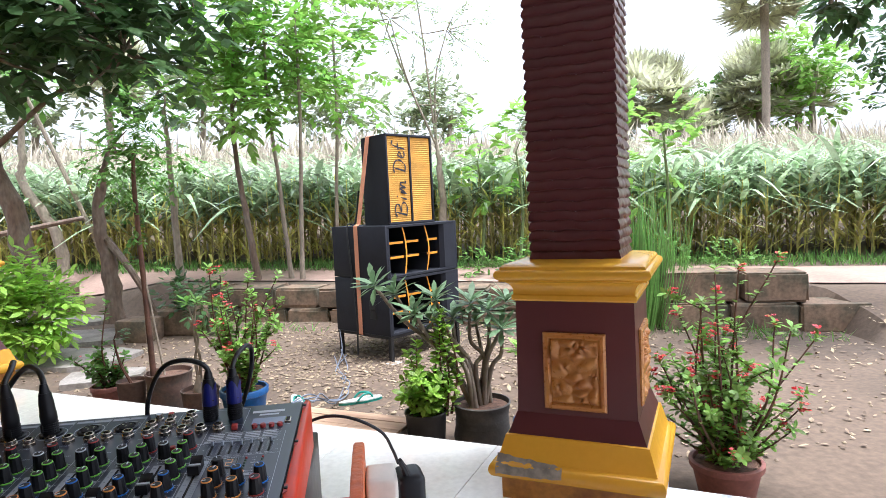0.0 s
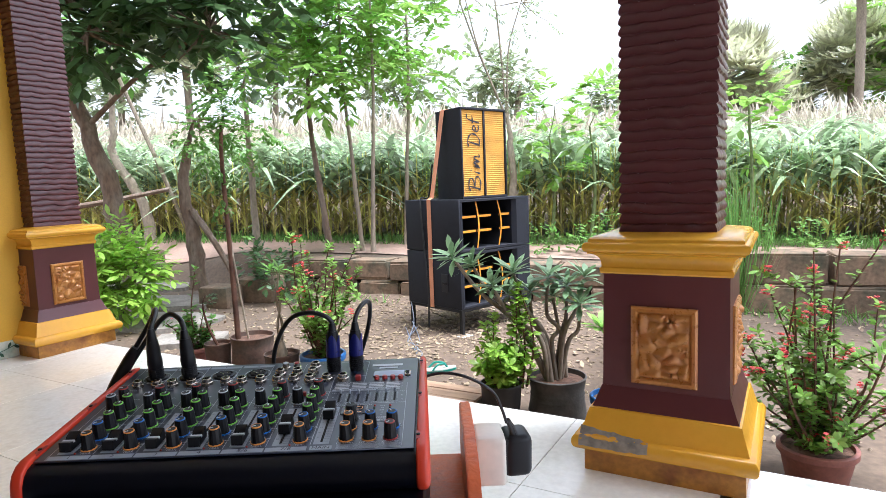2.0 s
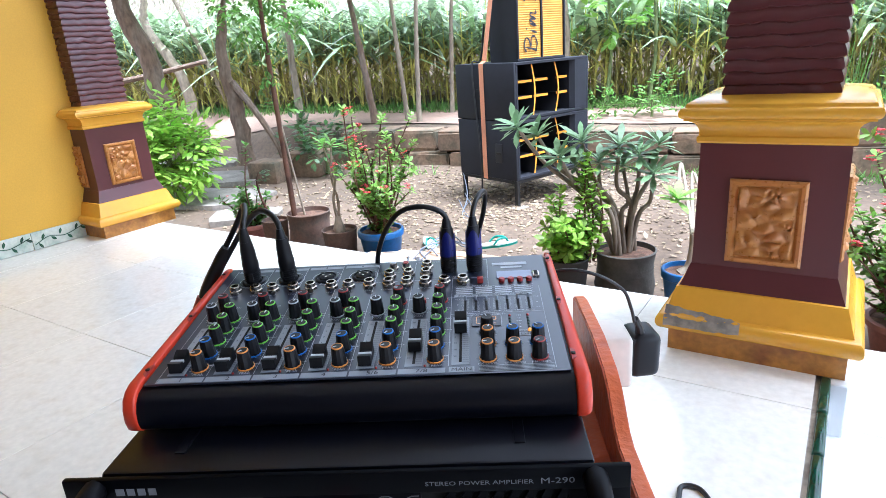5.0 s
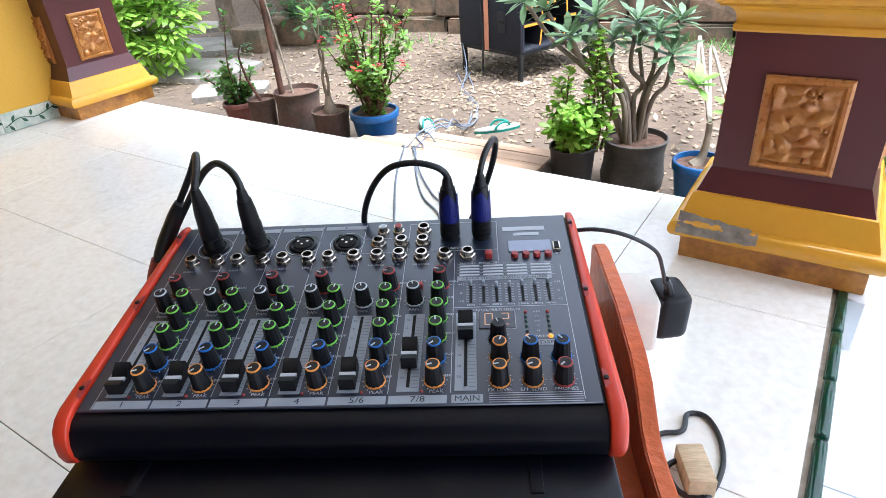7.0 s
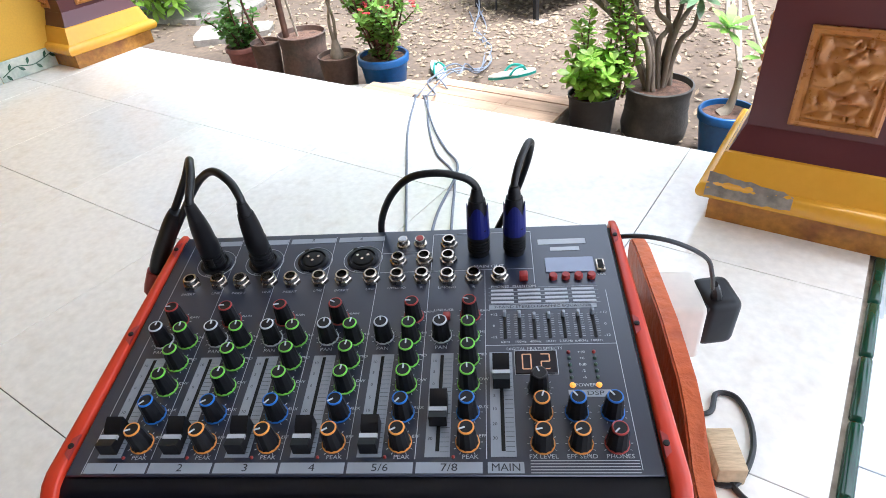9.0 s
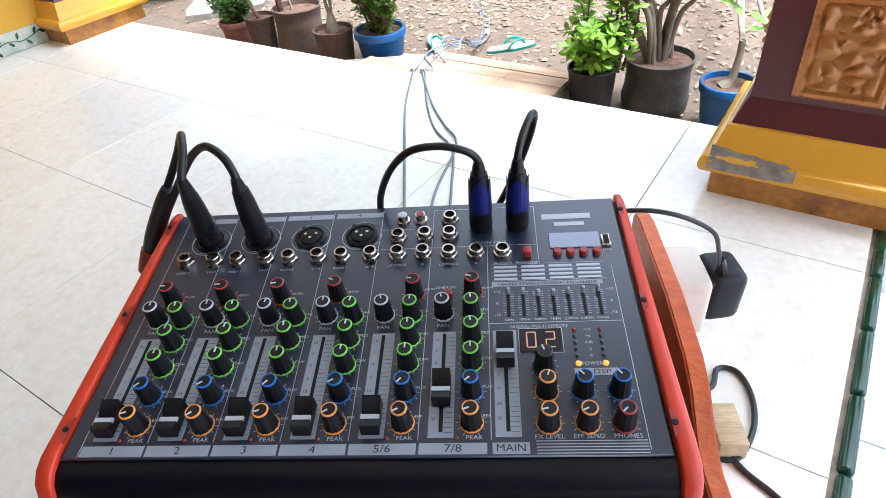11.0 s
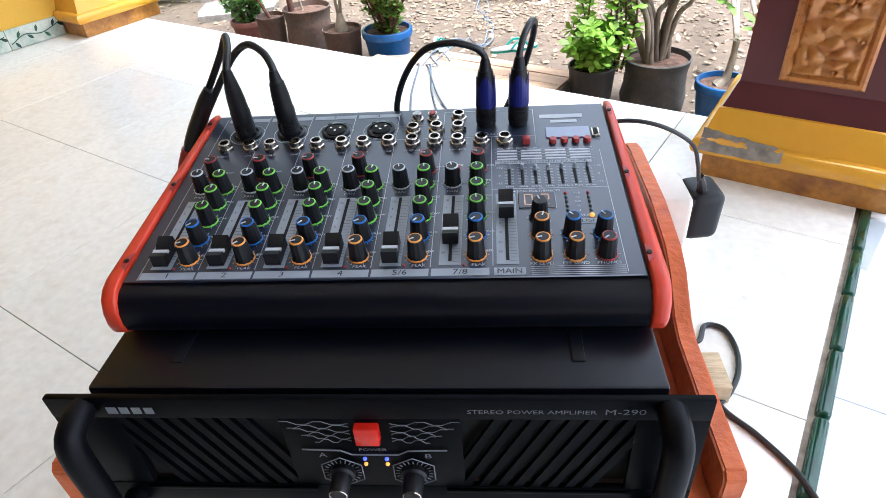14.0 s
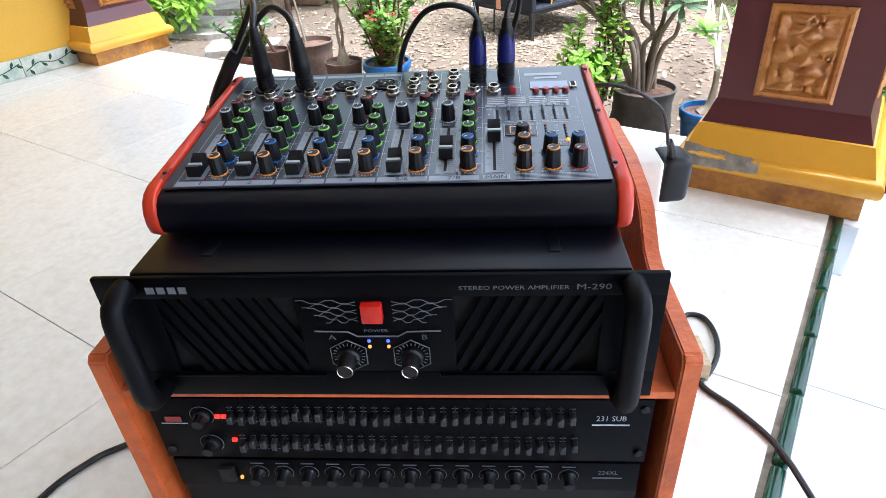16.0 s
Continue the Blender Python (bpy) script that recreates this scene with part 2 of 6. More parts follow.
SWITCH = mat("glowing_red_rocker", (0.55, 0.015, 0.006), 0.2, emit=0.05, bump=0)
CABLE = mat("black_cable", (0.010, 0.010, 0.011), 0.4, vary=0.1, fine=200, bump=0.05)
CABLE_GREY = mat("grey_speaker_cable", (0.17, 0.19, 0.23), 0.5, vary=0.15, bump=0.05)
PLUG_BLUE = mat("blue_plug_sleeve", (0.008, 0.012, 0.15), 0.35, vary=0.1, bump=0.05)
RACK = mat("orange_painted_wood", (0.62, 0.135, 0.028), 0.48, vary=0.10, scale=8, fine=70, bump=0.7, second=(0.42, 0.085, 0.022))
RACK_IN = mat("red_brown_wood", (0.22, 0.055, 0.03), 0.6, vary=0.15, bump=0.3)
WHITE_PLASTIC = mat("cream_plastic", (0.70, 0.66, 0.58), 0.4, vary=0.05, bump=0.02)
PINE = mat("raw_wood_block", (0.55, 0.42, 0.26), 0.7, vary=0.15, stretch=(1, 8, 1), bump=0.2)
SLIPPER = mat("worn_white_foam", (0.55, 0.58, 0.52), 0.8, vary=0.1, bump=0.2)
TEAL = mat("teal_rubber", (0.01, 0.20, 0.15), 0.5, vary=0.1, bump=0.1)
STRAW = mat("dry_straw", (0.50, 0.42, 0.24), 0.9, vary=0.2, island=0.4, bump=0)


# ---- mesh helpers ----
class G:
    """Gathers verts and faces of one mesh."""

    def __init__(self):
        self.v, self.f = [], []

    def add(self, verts, faces):
        k = len(self.v)
        self.v.extend([tuple(p) for p in verts])
        self.f.extend([tuple(i + k for i in q) for q in faces])
        return self

    def box(self, c, s, m=None):
        x, y, z = s[0] / 2, s[1] / 2, s[2] / 2
        p = [Vector((a * x, b * y, d * z)) for d in (-1, 1) for b in (-1, 1) for a in (-1, 1)]
        p = [(m @ q if m else q) + Vector(c) for q in p]
        return self.add(p, [(0, 2, 3, 1), (4, 5, 7, 6), (0, 1, 5, 4), (2, 6, 7, 3), (0, 4, 6, 2), (1, 3, 7, 5)])

    def bbox(self, c, s, r=0.003, seg=2, m=None):
        """A box with rounded edges."""
        bm = bmesh.new()
        bmesh.ops.create_cube(bm, size=1)
        bmesh.ops.scale(bm, vec=s, verts=bm.verts)
        bmesh.ops.bevel(bm, geom=bm.edges[:], offset=min(r, min(s) * 0.45), segments=seg, affect="EDGES", profile=0.5)
        bm.verts.index_update()
        vs = [(m @ v.co if m else v.co) + Vector(c) for v in bm.verts]
        fs = [[v.index for v in f.verts] for f in bm.faces]
        bm.free()
        return self.add(vs, fs)

    def lathe(self, prof, n=20, c=(0, 0, 0), cap=True, m=None, flute=0.0):
        vs = []
        for r, z in prof:
            for i in range(n):
                a = 2 * math.pi * i / n
                q = r * (1 - flute * (i % 2))
                vs.append(Vector((q * math.cos(a), q * math.sin(a), z)))
        vs = [(m @ p if m else p) + Vector(c) for p in vs]
        fs = [(j * n + i, j * n + (i + 1) % n, (j + 1) * n + (i + 1) % n, (j + 1) * n + i) for j in range(len(prof) - 1) for i in range(n)]
        if cap:
            fs += [tuple(range(n))[::-1], tuple((len(prof) - 1) * n + i for i in range(n))]
        return self.add(vs, fs)

    def loft4(self, prof, cx=0.0, cy=0.0):
        """A square moulding from half-widths and heights."""
        vs, fs = [], []
        for h, z in prof:
            vs += [(cx - h, cy - h, z), (cx + h, cy - h, z), (cx + h, cy + h, z), (cx - h, cy + h, z)]
        for j in range(len(prof) - 1):
            for i in range(4):
                fs.append((4 * j + i, 4 * j + (i + 1) % 4, 4 * j + 4 + (i + 1) % 4, 4 * j + 4 + i))
        k = 4 * (len(prof) - 1)
        fs += [(3, 2, 1, 0), (k, k + 1, k + 2, k + 3)]
        return self.add(vs, fs)

    def tube(self, pts, rad, n=6, cap=True):
        pts = [Vector(p) for p in pts]
        rad = rad if isinstance(rad, (list, tuple)) else [rad] * len(pts)
        vs, side = [], None
        for i, p in enumerate(pts):
            d = (pts[min(i + 1, len(pts) - 1)] - pts[max(i - 1, 0)]).normalized()
            if side is None:
                side = d.cross(Vector((0.3, 0.2, 1) if abs(d.z) < 0.9 else (1, 0, 0))).normalized()
            side = (side - d * side.dot(d)).normalized()
            up = d.cross(side)
            for k in range(n):
                a = 2 * math.pi * k / n
                vs.append(p + (side * math.cos(a) + up * math.sin(a)) * rad[i])
        fs = [(j * n + k, j * n + (k + 1) % n, (j + 1) * n + (k + 1) % n, (j + 1) * n + k) for j in range(len(pts) - 1) for k in range(n)]
        if cap:
            fs += [tuple(range(n))[::-1], tuple((len(pts) - 1) * n + k for k in range(n))]
        return self.add(vs, fs)

    def prism(self, poly, axis, a, b):
        """A flat outline drawn out along an axis from a to b."""
        def put(p, d):
            return {"x": (d, p[0], p[1]), "y": (p[0], d, p[1]), "z": (p[0], p[1], d)}[axis]
        n = len(poly)
        vs = [put(p, a) for p in poly] + [put(p, b) for p in poly]
        fs = [tuple(range(n))[::-1], tuple(range(n, 2 * n))] + [(i, (i + 1) % n, n + (i + 1) % n, n + i) for i in range(n)]
        return self.add(vs, fs)

    def leaf(self, p, d, nrm, length, width, droop=0.25, seg=3, shape=(0.0, 0.85, 1.0, 0.0)):
        """A leaf blade of a few quads, bending along its length."""
        d = d.normalized()
        side = d.cross(nrm)
        if side.length < 1e-4:
            side = d.cross(Vector((1, 0.3, 0.1)))
        side.normalize()
        up = side.cross(d)
        k = len(self.v)
        m = len(shape)
        for i in range(m):
            t = i / (m - 1)
            c = p + d * (length * t) - up * (droop * length * t * t)
            w = side * (width * 0.5 * shape[i])
            if shape[i] == 0.0:
                w = side * (width * 0.03)
            self.v.append(tuple(c - w))
            self.v.append(tuple(c + w))
        for i in range(m - 1):
            self.f.append((k + 2 * i, k + 2 * i + 1, k + 2 * i + 3, k + 2 * i + 2))
        return self

    def mesh(self, name, material, smooth=True, angle=40):
        me = bpy.data.meshes.new(name)
        me.from_pydata(self.v, [], self.f)
        me.materials.append(material)
        if smooth:
            me.shade_smooth()
            me.set_sharp_from_angle(angle=radians(angle))
        me.update()
        return me


AT = {}
STUFF = {"crown", "dial_marks", "leaves", "flowers", "fronds", "panel_lettering", "strip_lettering", "panel_lines", "stalks", "tassels"}


def thing(name, label, category, m=None, group="", kind=""):
    """An empty at a thing's base; its parts go under it."""
    ob = new(name)
    ob.empty_display_size = 0.05
    m = m or Matrix()
    ob.matrix_basis = spot(m) if GARDEN["on"] else m
    AT[ob.name] = m.copy()
    return tagged(ob, label, category, group, kind)


def part(name, g, material, parent, label="", m=None, smooth=True, angle=40):
    """One mesh under a thing or a part. Its verts are in the world's axes, or, with m, in the axes of m."""
    me = g if isinstance(g, bpy.types.Mesh) else g.mesh(name, material, smooth, angle)
    ob = new(name, me)
    ob.parent = parent
    m = m or Matrix()
    AT[ob.name] = m.copy()
    ob.matrix_basis = AT[parent.name].inverted() @ m
    if name in STUFF:
        ob["kind"] = "stuff"
    return tagged(ob, label)


def single(name, g, material, label, category, m=None, group="", kind="", smooth=True, angle=40):
    """A thing of one mesh."""
    if GARDEN["on"] and m is None:
        g.v = [tuple(to_view(p)) for p in g.v]
    ob = new(name, g.mesh(name, material, smooth, angle))
    ob.matrix_basis = spot(m) if m and GARDEN["on"] else m or Matrix()
    AT[ob.name] = ob.matrix_basis.copy()
    return tagged(ob, label, category, group, kind)


def smooth_path(pts, n=8):
    """A soft curve through a few points."""
    p = [Vector(q) for q in pts]
    p = [p[0] * 2 - p[1]] + p + [p[-1] * 2 - p[-2]]
    out = []
    for i in range(1, len(p) - 2):
        for k in range(n):
            t = k / n
            out.append(0.5 * (2 * p[i] + (p[i + 1] - p[i - 1]) * t + (2 * p[i - 1] - 5 * p[i] + 4 * p[i + 1] - p[i + 2]) * t * t
                              + (3 * p[i] - p[i - 1] - 3 * p[i + 1] + p[i + 2]) * t ** 3))
    return out + [p[-2]]


RND = random.Random(7)


def rv(a=1.0):
    return Vector((RND.uniform(-a, a), RND.uniform(-a, a), RND.uniform(-a, a)))


# ---- lettering: every word is turned into a mesh once ----
WORDS = ["1", "2", "3", "4", "5/6", "7/8", "MAIN", "PEAK", "PAN", "FX LEVEL", "EFF SEND", "PHONES", "MAIN OUT", "PHANTOM", "LINE/USB", "INSERT",
         "LINE", "MIC", "L/MONO", "R", "POWER", "DIGITAL MULTI EFFECTS", "7-BAND STEREO GRAPHIC EQUALIZER", "63Hz", "100Hz", "400Hz", "1KHz", "2.5KHz",
         "6.4KHz", "10KHz", "10", "5", "0", "20", "30", "GAIN", "HI", "MID", "LOW", "AUX", "EFF", "+12", "-12", "+10", "+6", "0dB", "-2", "-6", "DSP",
         "STEREO POWER AMPLIFIER", "M-290", "A", "B", "231 SUB", "224XL", "USB", "+6 ", "L"]
TEXT = {}
made = []
for w in WORDS:
    cu = bpy.data.curves.new("word", "FONT")
    cu.body, cu.size, cu.align_x, cu.align_y, cu.resolution_u = w, 1.0, "CENTER", "CENTER", 2
    made.append((w, new("word", cu)))
graph = bpy.context.evaluated_depsgraph_get()
for w, ob in made:
    me = bpy.data.meshes.new_from_object(ob.evaluated_get(graph))
    TEXT[w] = ([tuple(v.co) for v in me.vertices], [tuple(f.vertices) for f in me.polygons])
    bpy.data.meshes.remove(me)
for w, ob in made:
    cu = ob.data
    bpy.data.objects.remove(ob)
    bpy.data.curves.remove(cu)


def word(g, text, size, m, wide=1.0):
    """Adds a word, flat in the xy plane of m."""
    vs, fs = TEXT[text]
    g.add([m @ Vector((x * size * wide, y * size, 0)) for x, y, z in vs], fs)

# ---- ground ----
def wall_line(x):
    return 6.02 - 0.335 * x


def ground_z(x, y):
    """Garden level, the raised track behind the low wall, and the slope beside the wall's end."""
    d = y - wall_line(x)
    if x < 3.75:
        t = min(1, max(0, (d - 0.05) / 0.12))
    else:
        t = min(1, max(0, (d + 1.3) / 1.9))
        t = t * t * (3 - 2 * t)
    if x < -1.9:
        k = min(1, max(0, (-1.9 - x) / 0.8))
        t2 = min(1, max(0, (d + 0.2) / 1.2))
        t = t * (1 - k) + t2 * k
    z = -0.30 + 0.29 * t
    if y > 9:
        z += 0.028 * min(40, y - 9)
    return z + 0.012 * noise.noise((x * 1.3, y * 1.3, 0)) + 0.006 * noise.noise((x * 5, y * 5, 3))


def axis(lo, hi, a, b, step):
    out = [a + step * i for i in range(int((b - a) / step) + 1)]
    s, v = step, a
    while v > lo:
        s *= 1.5
        v -= s
        out.insert(0, v)
    s, v = step, out[-1]
    while v < hi:
        s *= 1.5
        v += s
        out.append(v)
    return out


GARDEN["on"] = True
gx, gy = axis(-400, 400, -6, 9, 0.12), axis(-60, 700, 1.6, 9.5, 0.12)
g = G()
g.v = [(x, y, ground_z(x, y) if y > 0 else -0.32) for y in gy for x in gx]
nx = len(gx)
g.f = [(j * nx + i, j * nx + i + 1, (j + 1) * nx + i + 1, (j + 1) * nx + i) for j in range(len(gy) - 1) for i in range(nx - 1)]
single("ground", g, SOIL, "packed brown garden soil with scattered gravel and litter", "ground", kind="structure")

# the pink track behind the wall
g = G()
tx = [-9 + 0.25 * i for i in range(80)]
for x in tx:
    for k in range(6):
        y = wall_line(x) + 0.35 + k * 0.19
        g.v.append((x, y, ground_z(x, y) + 0.012))
g.f = [(i * 6 + k, (i + 1) * 6 + k, (i + 1) * 6 + k + 1, i * 6 + k + 1) for i in range(len(tx) - 1) for k in range(5)]
single("road", g, PATHM, "pinkish bare earth track behind the low block wall", "track", kind="structure")

GARDEN["on"] = False

# ---- porch floor ----
floor = thing("floor", "polished cream marbled tile floor of the porch", "floor", PORCH, kind="structure")
g = G().box((-2.0, -1.66, -0.17), (3.90, 4.11, 0.312))
part("floor_slab", g, GROUT, floor, m=PORCH, smooth=False)
TU, TV = 0.600, 0.594
tile_cache = {}
tiles = []
for i in range(-1, 7):
    u1 = -0.611 - TU * i
    u0 = u1 - TU
    u1, u0 = min(u1, -0.066), max(u0, -3.865)
    for j in range(-1, 6):
        v1 = -0.182 - TV * j
        v0 = v1 - TV
        v1 = min(v1, 0.395)
        if u1 - u0 > 0.03 and v1 - v0 > 0.03:
            tiles.append((u0, u1, v0, v1))
for u0, u1, v0, v1 in tiles:
    key = (round(u1 - u0, 3), round(v1 - v0, 3))
    if key not in tile_cache:
        tile_cache[key] = G().bbox((0, 0, -0.006), (key[0] - 0.0022, key[1] - 0.0022, 0.012), 0.0008, 1).mesh("tile", TILE, smooth=False)
    part("tile", tile_cache[key], TILE, floor, m=PORCH @ pose((u0 + u1) / 2, (v0 + v1) / 2, 0))

# green nosing along the drop to the lower floor
me = G().bbox((0.003, 0, -0.0175), (0.026, 0.186, 0.039), 0.009, 3).mesh("nosing_tile", GREEN_TILE)
for i in range(14):
    part("nosing_tile", me, GREEN_TILE, floor, m=PORCH @ pose(-0.046, -0.085 - 0.19 * i, 0))
riser = G().box((-0.042, -1.6, -0.10), (0.02, 3.2, 0.122))
part("riser", riser, TILE_LOW, floor, "pale tiled riser", m=PORCH, smooth=False)
low = thing("lower_floor", "pale grey-white tile floor one step below the porch", "floor", PORCH, kind="structure")
part("floor_slab", G().box((1.75, -1.5, -0.24), (3.62, 4.16, 0.136)), GROUT, low, m=PORCH, smooth=False)
lt = G().bbox((0, 0, -0.006), (0.547, 0.547, 0.012), 0.0012, 1).mesh("tile", TILE_LOW, smooth=False)
for i in range(6):
    for j in range(7):
        part("tile", lt, TILE_LOW, low, m=PORCH @ pose(0.235 + 0.55 * i, 0.30 - 0.55 * j, -0.160))

# ---- house wall, ceiling, unseen back ----
wall = thing("wall_west", "smooth yellow painted house wall", "wall", PORCH, kind="structure")
part("wall_face", G().box((-3.965, -1.72, 1.58), (0.20, 4.3, 3.36)), YELLOW_WALL, wall, m=PORCH, smooth=False)
# Unseen wall, kept dark so the equipment fronts reflect less light.
g = G().box((-3.95, -3.97, 1.58), (0.3, 0.2, 3.2)).box((-0.2, -3.80, 1.58), (7.4, 0.2, 3.2))
single("wall_south", g, UNSEEN_DARK, "unseen dark wall added behind the porch to dim reflections in the equipment", "wall", m=PORCH, kind="structure", smooth=False)
single("ceiling", G().box((-0.6, -1.72, 3.40), (7.0, 4.5, 0.12)), CEILING, "plain white porch ceiling", "ceiling", m=PORCH, kind="structure", smooth=False)
skirt = thing("baseboard", "marbled skirting tiles printed with green vines", "skirting", PORCH, kind="structure")
sk = G().bbox((0, 0, 0.052), (0.010, 0.297, 0.10), 0.0015, 1).mesh("skirting_tile", SKIRT, smooth=False)
vine = G()
vine.tube(smooth_path([(0.0065, -0.14, 0.03), (0.0065, -0.06, 0.06), (0.0065, 0.03, 0.045), (0.0065, 0.14, 0.075)], 6), 0.003, 4)
for k, (y, z, a) in enumerate([(-0.10, 0.05, 60), (-0.05, 0.055, -40), (0.0, 0.055, 70), (0.04, 0.045, -50), (0.09, 0.06, 60), (0.12, 0.07, -30), (-0.12, 0.035, -60)]):
    vine.leaf(Vector((0.0062, y, z)), Vector((0, math.cos(radians(a)), math.sin(radians(a)))), Vector((1, 0, 0)), 0.038, 0.016, 0.0)
vm = vine.mesh("vine_print", VINE)
for i in range(12):
    m = PORCH @ pose(-3.8595, -0.13 - 0.30 * i, 0)
    t = part("skirting_tile", sk, SKIRT, skirt, m=m)
    part("vine_print", vm, VINE, t, "dark green vine with leaves", m=m)


# ---- pillars ----
def shaft_mesh(h, z0, z1):
    """Square shaft clad in wavy, overlapping ridges: each has a lip below and slopes back above."""
    per, cols = 0.0305, 26
    prof = [(0.0, 0.0), (0.12, 0.0058), (0.26, 0.0066), (0.52, 0.0056), (0.80, 0.0025), (0.97, 0.0)]
    gg, rows = G(), 0
    for k in range(int((z1 - z0) / per)):
        for f, d in prof:
            for side in range(4):
                for i in range(cols):
                    s = -1 + 2 * i / cols
                    e = 1 - abs(s) ** 6
                    wob = e * (0.30 * noise.noise((s * 1.8 + side * 9.0, k * 0.9, 1.0)) + 0.16 * noise.noise((s * 5 + side * 4.0, k * 1.7, 6.0)))
                    deep = d * (1 + 0.5 * noise.noise((s * 3 + side * 5.0, k * 1.3, 9.0)))
                    r_ = h + deep
                    x, y = [(s * r_, -r_), (r_, s * r_), (-s * r_, r_), (-r_, -s * r_)][side]
                    gg.v.append((x, y, z0 + per * (k + f + wob)))
            rows += 1
    n = 4 * cols
    gg.f = [(j * n + i, j * n + (i + 1) % n, (j + 1) * n + (i + 1) % n, (j + 1) * n + i) for j in range(rows - 1) for i in range(n)]
    return gg.mesh("shaft", MAROON, angle=38)


def relief_mesh(w, h, seed):
    """A moulded panel of rounded field stones."""
    r = random.Random(seed)
    cells = [(r.uniform(-w / 2, w / 2), r.uniform(-h / 2, h / 2)) for _ in range(26)]
    nx_, ny_ = 40, 48
    gg = G()
    for j in range(ny_ + 1):
        for i in range(nx_ + 1):
            x, y = (i / nx_ - 0.5) * w, (j / ny_ - 0.5) * h
            ds = sorted(math.hypot(x - a, (y - b) * 1.15) for a, b in cells)
            z = 0.015 * min(1, 1.5 * (ds[1] - ds[0]) / (ds[1] + ds[0] + 1e-5)) ** 0.65 + 0.0025 * noise.noise((x * 40, y * 40, seed))
            e = min(w / 2 - abs(x), h / 2 - abs(y))
            gg.v.append((x, y, z * min(1, e / 0.006)))
    n = nx_ + 1
    gg.f = [(j * n + i, j * n + i + 1, (j + 1) * n + i + 1, (j + 1) * n + i) for j in range(ny_) for i in range(nx_)]
    return gg.mesh("relief_panel", GOLD, angle=70)


SHAFT = shaft_mesh(0.123, 0.722, 3.38)
RELIEF = [relief_mesh(0.135, 0.194, 3), relief_mesh(0.135, 0.194, 8)]


BULL = [(0.221 + 0.023 * math.cos(radians(a)), 0.096 + 0.027 * math.sin(radians(a))) for a in range(-90, 91, 15)]


def pillar(u, v, label, worn, tall=1.0):
    m = PORCH @ pose(u, v, 0) @ Matrix.Diagonal((1.09, 1.09, tall, 1))
    mp, mc = m @ Matrix.Diagonal((0.935, 0.935, 1, 1)), m @ Matrix.Diagonal((0.905, 0.905, 1, 1))
    p = thing("porch_pillar", label, "pillar", m, "porch pillars", "structure")
    part("plinth", G().loft4([(0.213, 0.0), (0.213, 0.066), (0.208, 0.07)]), OCHRE, p, "worn ochre painted plinth", m=m, smooth=False)
    base = part("base_moulding", G().loft4([(0.208, 0.068)] + BULL + [(0.219, 0.129), (0.214, 0.146), (0.207, 0.172), (0.200, 0.196), (0.19, 0.2)]), YELLOW_GLOSS, p, "glossy yellow moulded base", m=m, angle=44)
    part("pedestal_foot", G().loft4([(0.195, 0.158), (0.202, 0.163), (0.203, 0.182), (0.195, 0.196), (0.186, 0.218), (0.177, 0.246), (0.171, 0.262)]), MAROON, p, m=m, angle=50)
    part("pedestal", G().loft4([(0.182, 0.258), (0.180, 0.30), (0.177, 0.600), (0.178, 0.612), (0.184, 0.616), (0.184, 0.626)]), MAROON, p, m=mp, angle=50)
    for k in range(4):
        f = m @ pose(0, 0, 0, 0, 0, 90 * k) @ pose(0, -0.1672, 0.396, 90, 0, 0)
        fr = G()
        ow, oh, iw, ih = 0.088, 0.117, 0.070, 0.099
        prof = [(ow, oh, 0.0), (ow, oh, 0.006), (ow - 0.006, oh - 0.006, 0.011), (iw + 0.004, ih + 0.004, 0.011), (iw, ih, 0.006), (iw - 0.004, ih - 0.004, 0.004)]
        vs, fs = [], []
        for a, b, z in prof:
            vs += [(-a, -b, z), (a, -b, z), (a, b, z), (-a, b, z)]
        for j in range(len(prof) - 1):
            fs += [(4 * j + i, 4 * j + (i + 1) % 4, 4 * j + 4 + (i + 1) % 4, 4 * j + 4 + i) for i in range(4)]
        fr.add(vs, fs)
        frame_ob = part("panel_frame", fr, GOLD, p, "bronze-gold moulded panel frame", m=f, angle=30)
        part("relief_panel", RELIEF[k % 2], GOLD, frame_ob, "bronze-gold panel of moulded stones", m=f @ pose(0, 0, 0.004))
    cove = [(0.188 + 0.036 * (1 - math.cos(radians(a))), 0.636 + 0.034 * math.sin(radians(a))) for a in range(0, 91, 15)]
    lip = [(0.224 + 0.013 * math.sin(radians(a)), 0.690 - 0.015 * math.cos(radians(a))) for a in range(0, 181, 20)]
    part("capital", G().loft4([(0.182, 0.606), (0.190, 0.608), (0.193, 0.613), (0.193, 0.624), (0.188, 0.628)] + cove + [(0.2245, 0.672)] + lip + [(0.222, 0.706), (0.220, 0.713), (0.212, 0.719), (0.190, 0.724), (0.150, 0.729), (0.11, 0.733)]),
         YELLOW_GLOSS, p, "glossy yellow moulded capital", m=mc, angle=28)
    part("shaft", SHAFT, MAROON, p, "maroon shaft with wavy ridges", m=m)
    if worn:
        # flaked paint on the moulding's corner
        fl = G()
        ring = BULL + [(0.219, 0.129), (0.214, 0.146), (0.207, 0.172)]
        xs = [-0.222 + 0.012 * i for i in range(17)]
        for i, x in enumerate(xs):
            t = i / (len(xs) - 1)
            lo = 0.088 + 0.006 * noise.noise((x * 60, 0, 2)) + 0.012 * max(0, t - 0.6)
            hi = 0.142 - 0.020 * t + 0.008 * noise.noise((x * 45, 3, 2))
            for k in range(5):
                z = lo + (hi - lo) * k / 4
                h_ = np.interp(z, [q[1] for q in ring], [q[0] for q in ring])
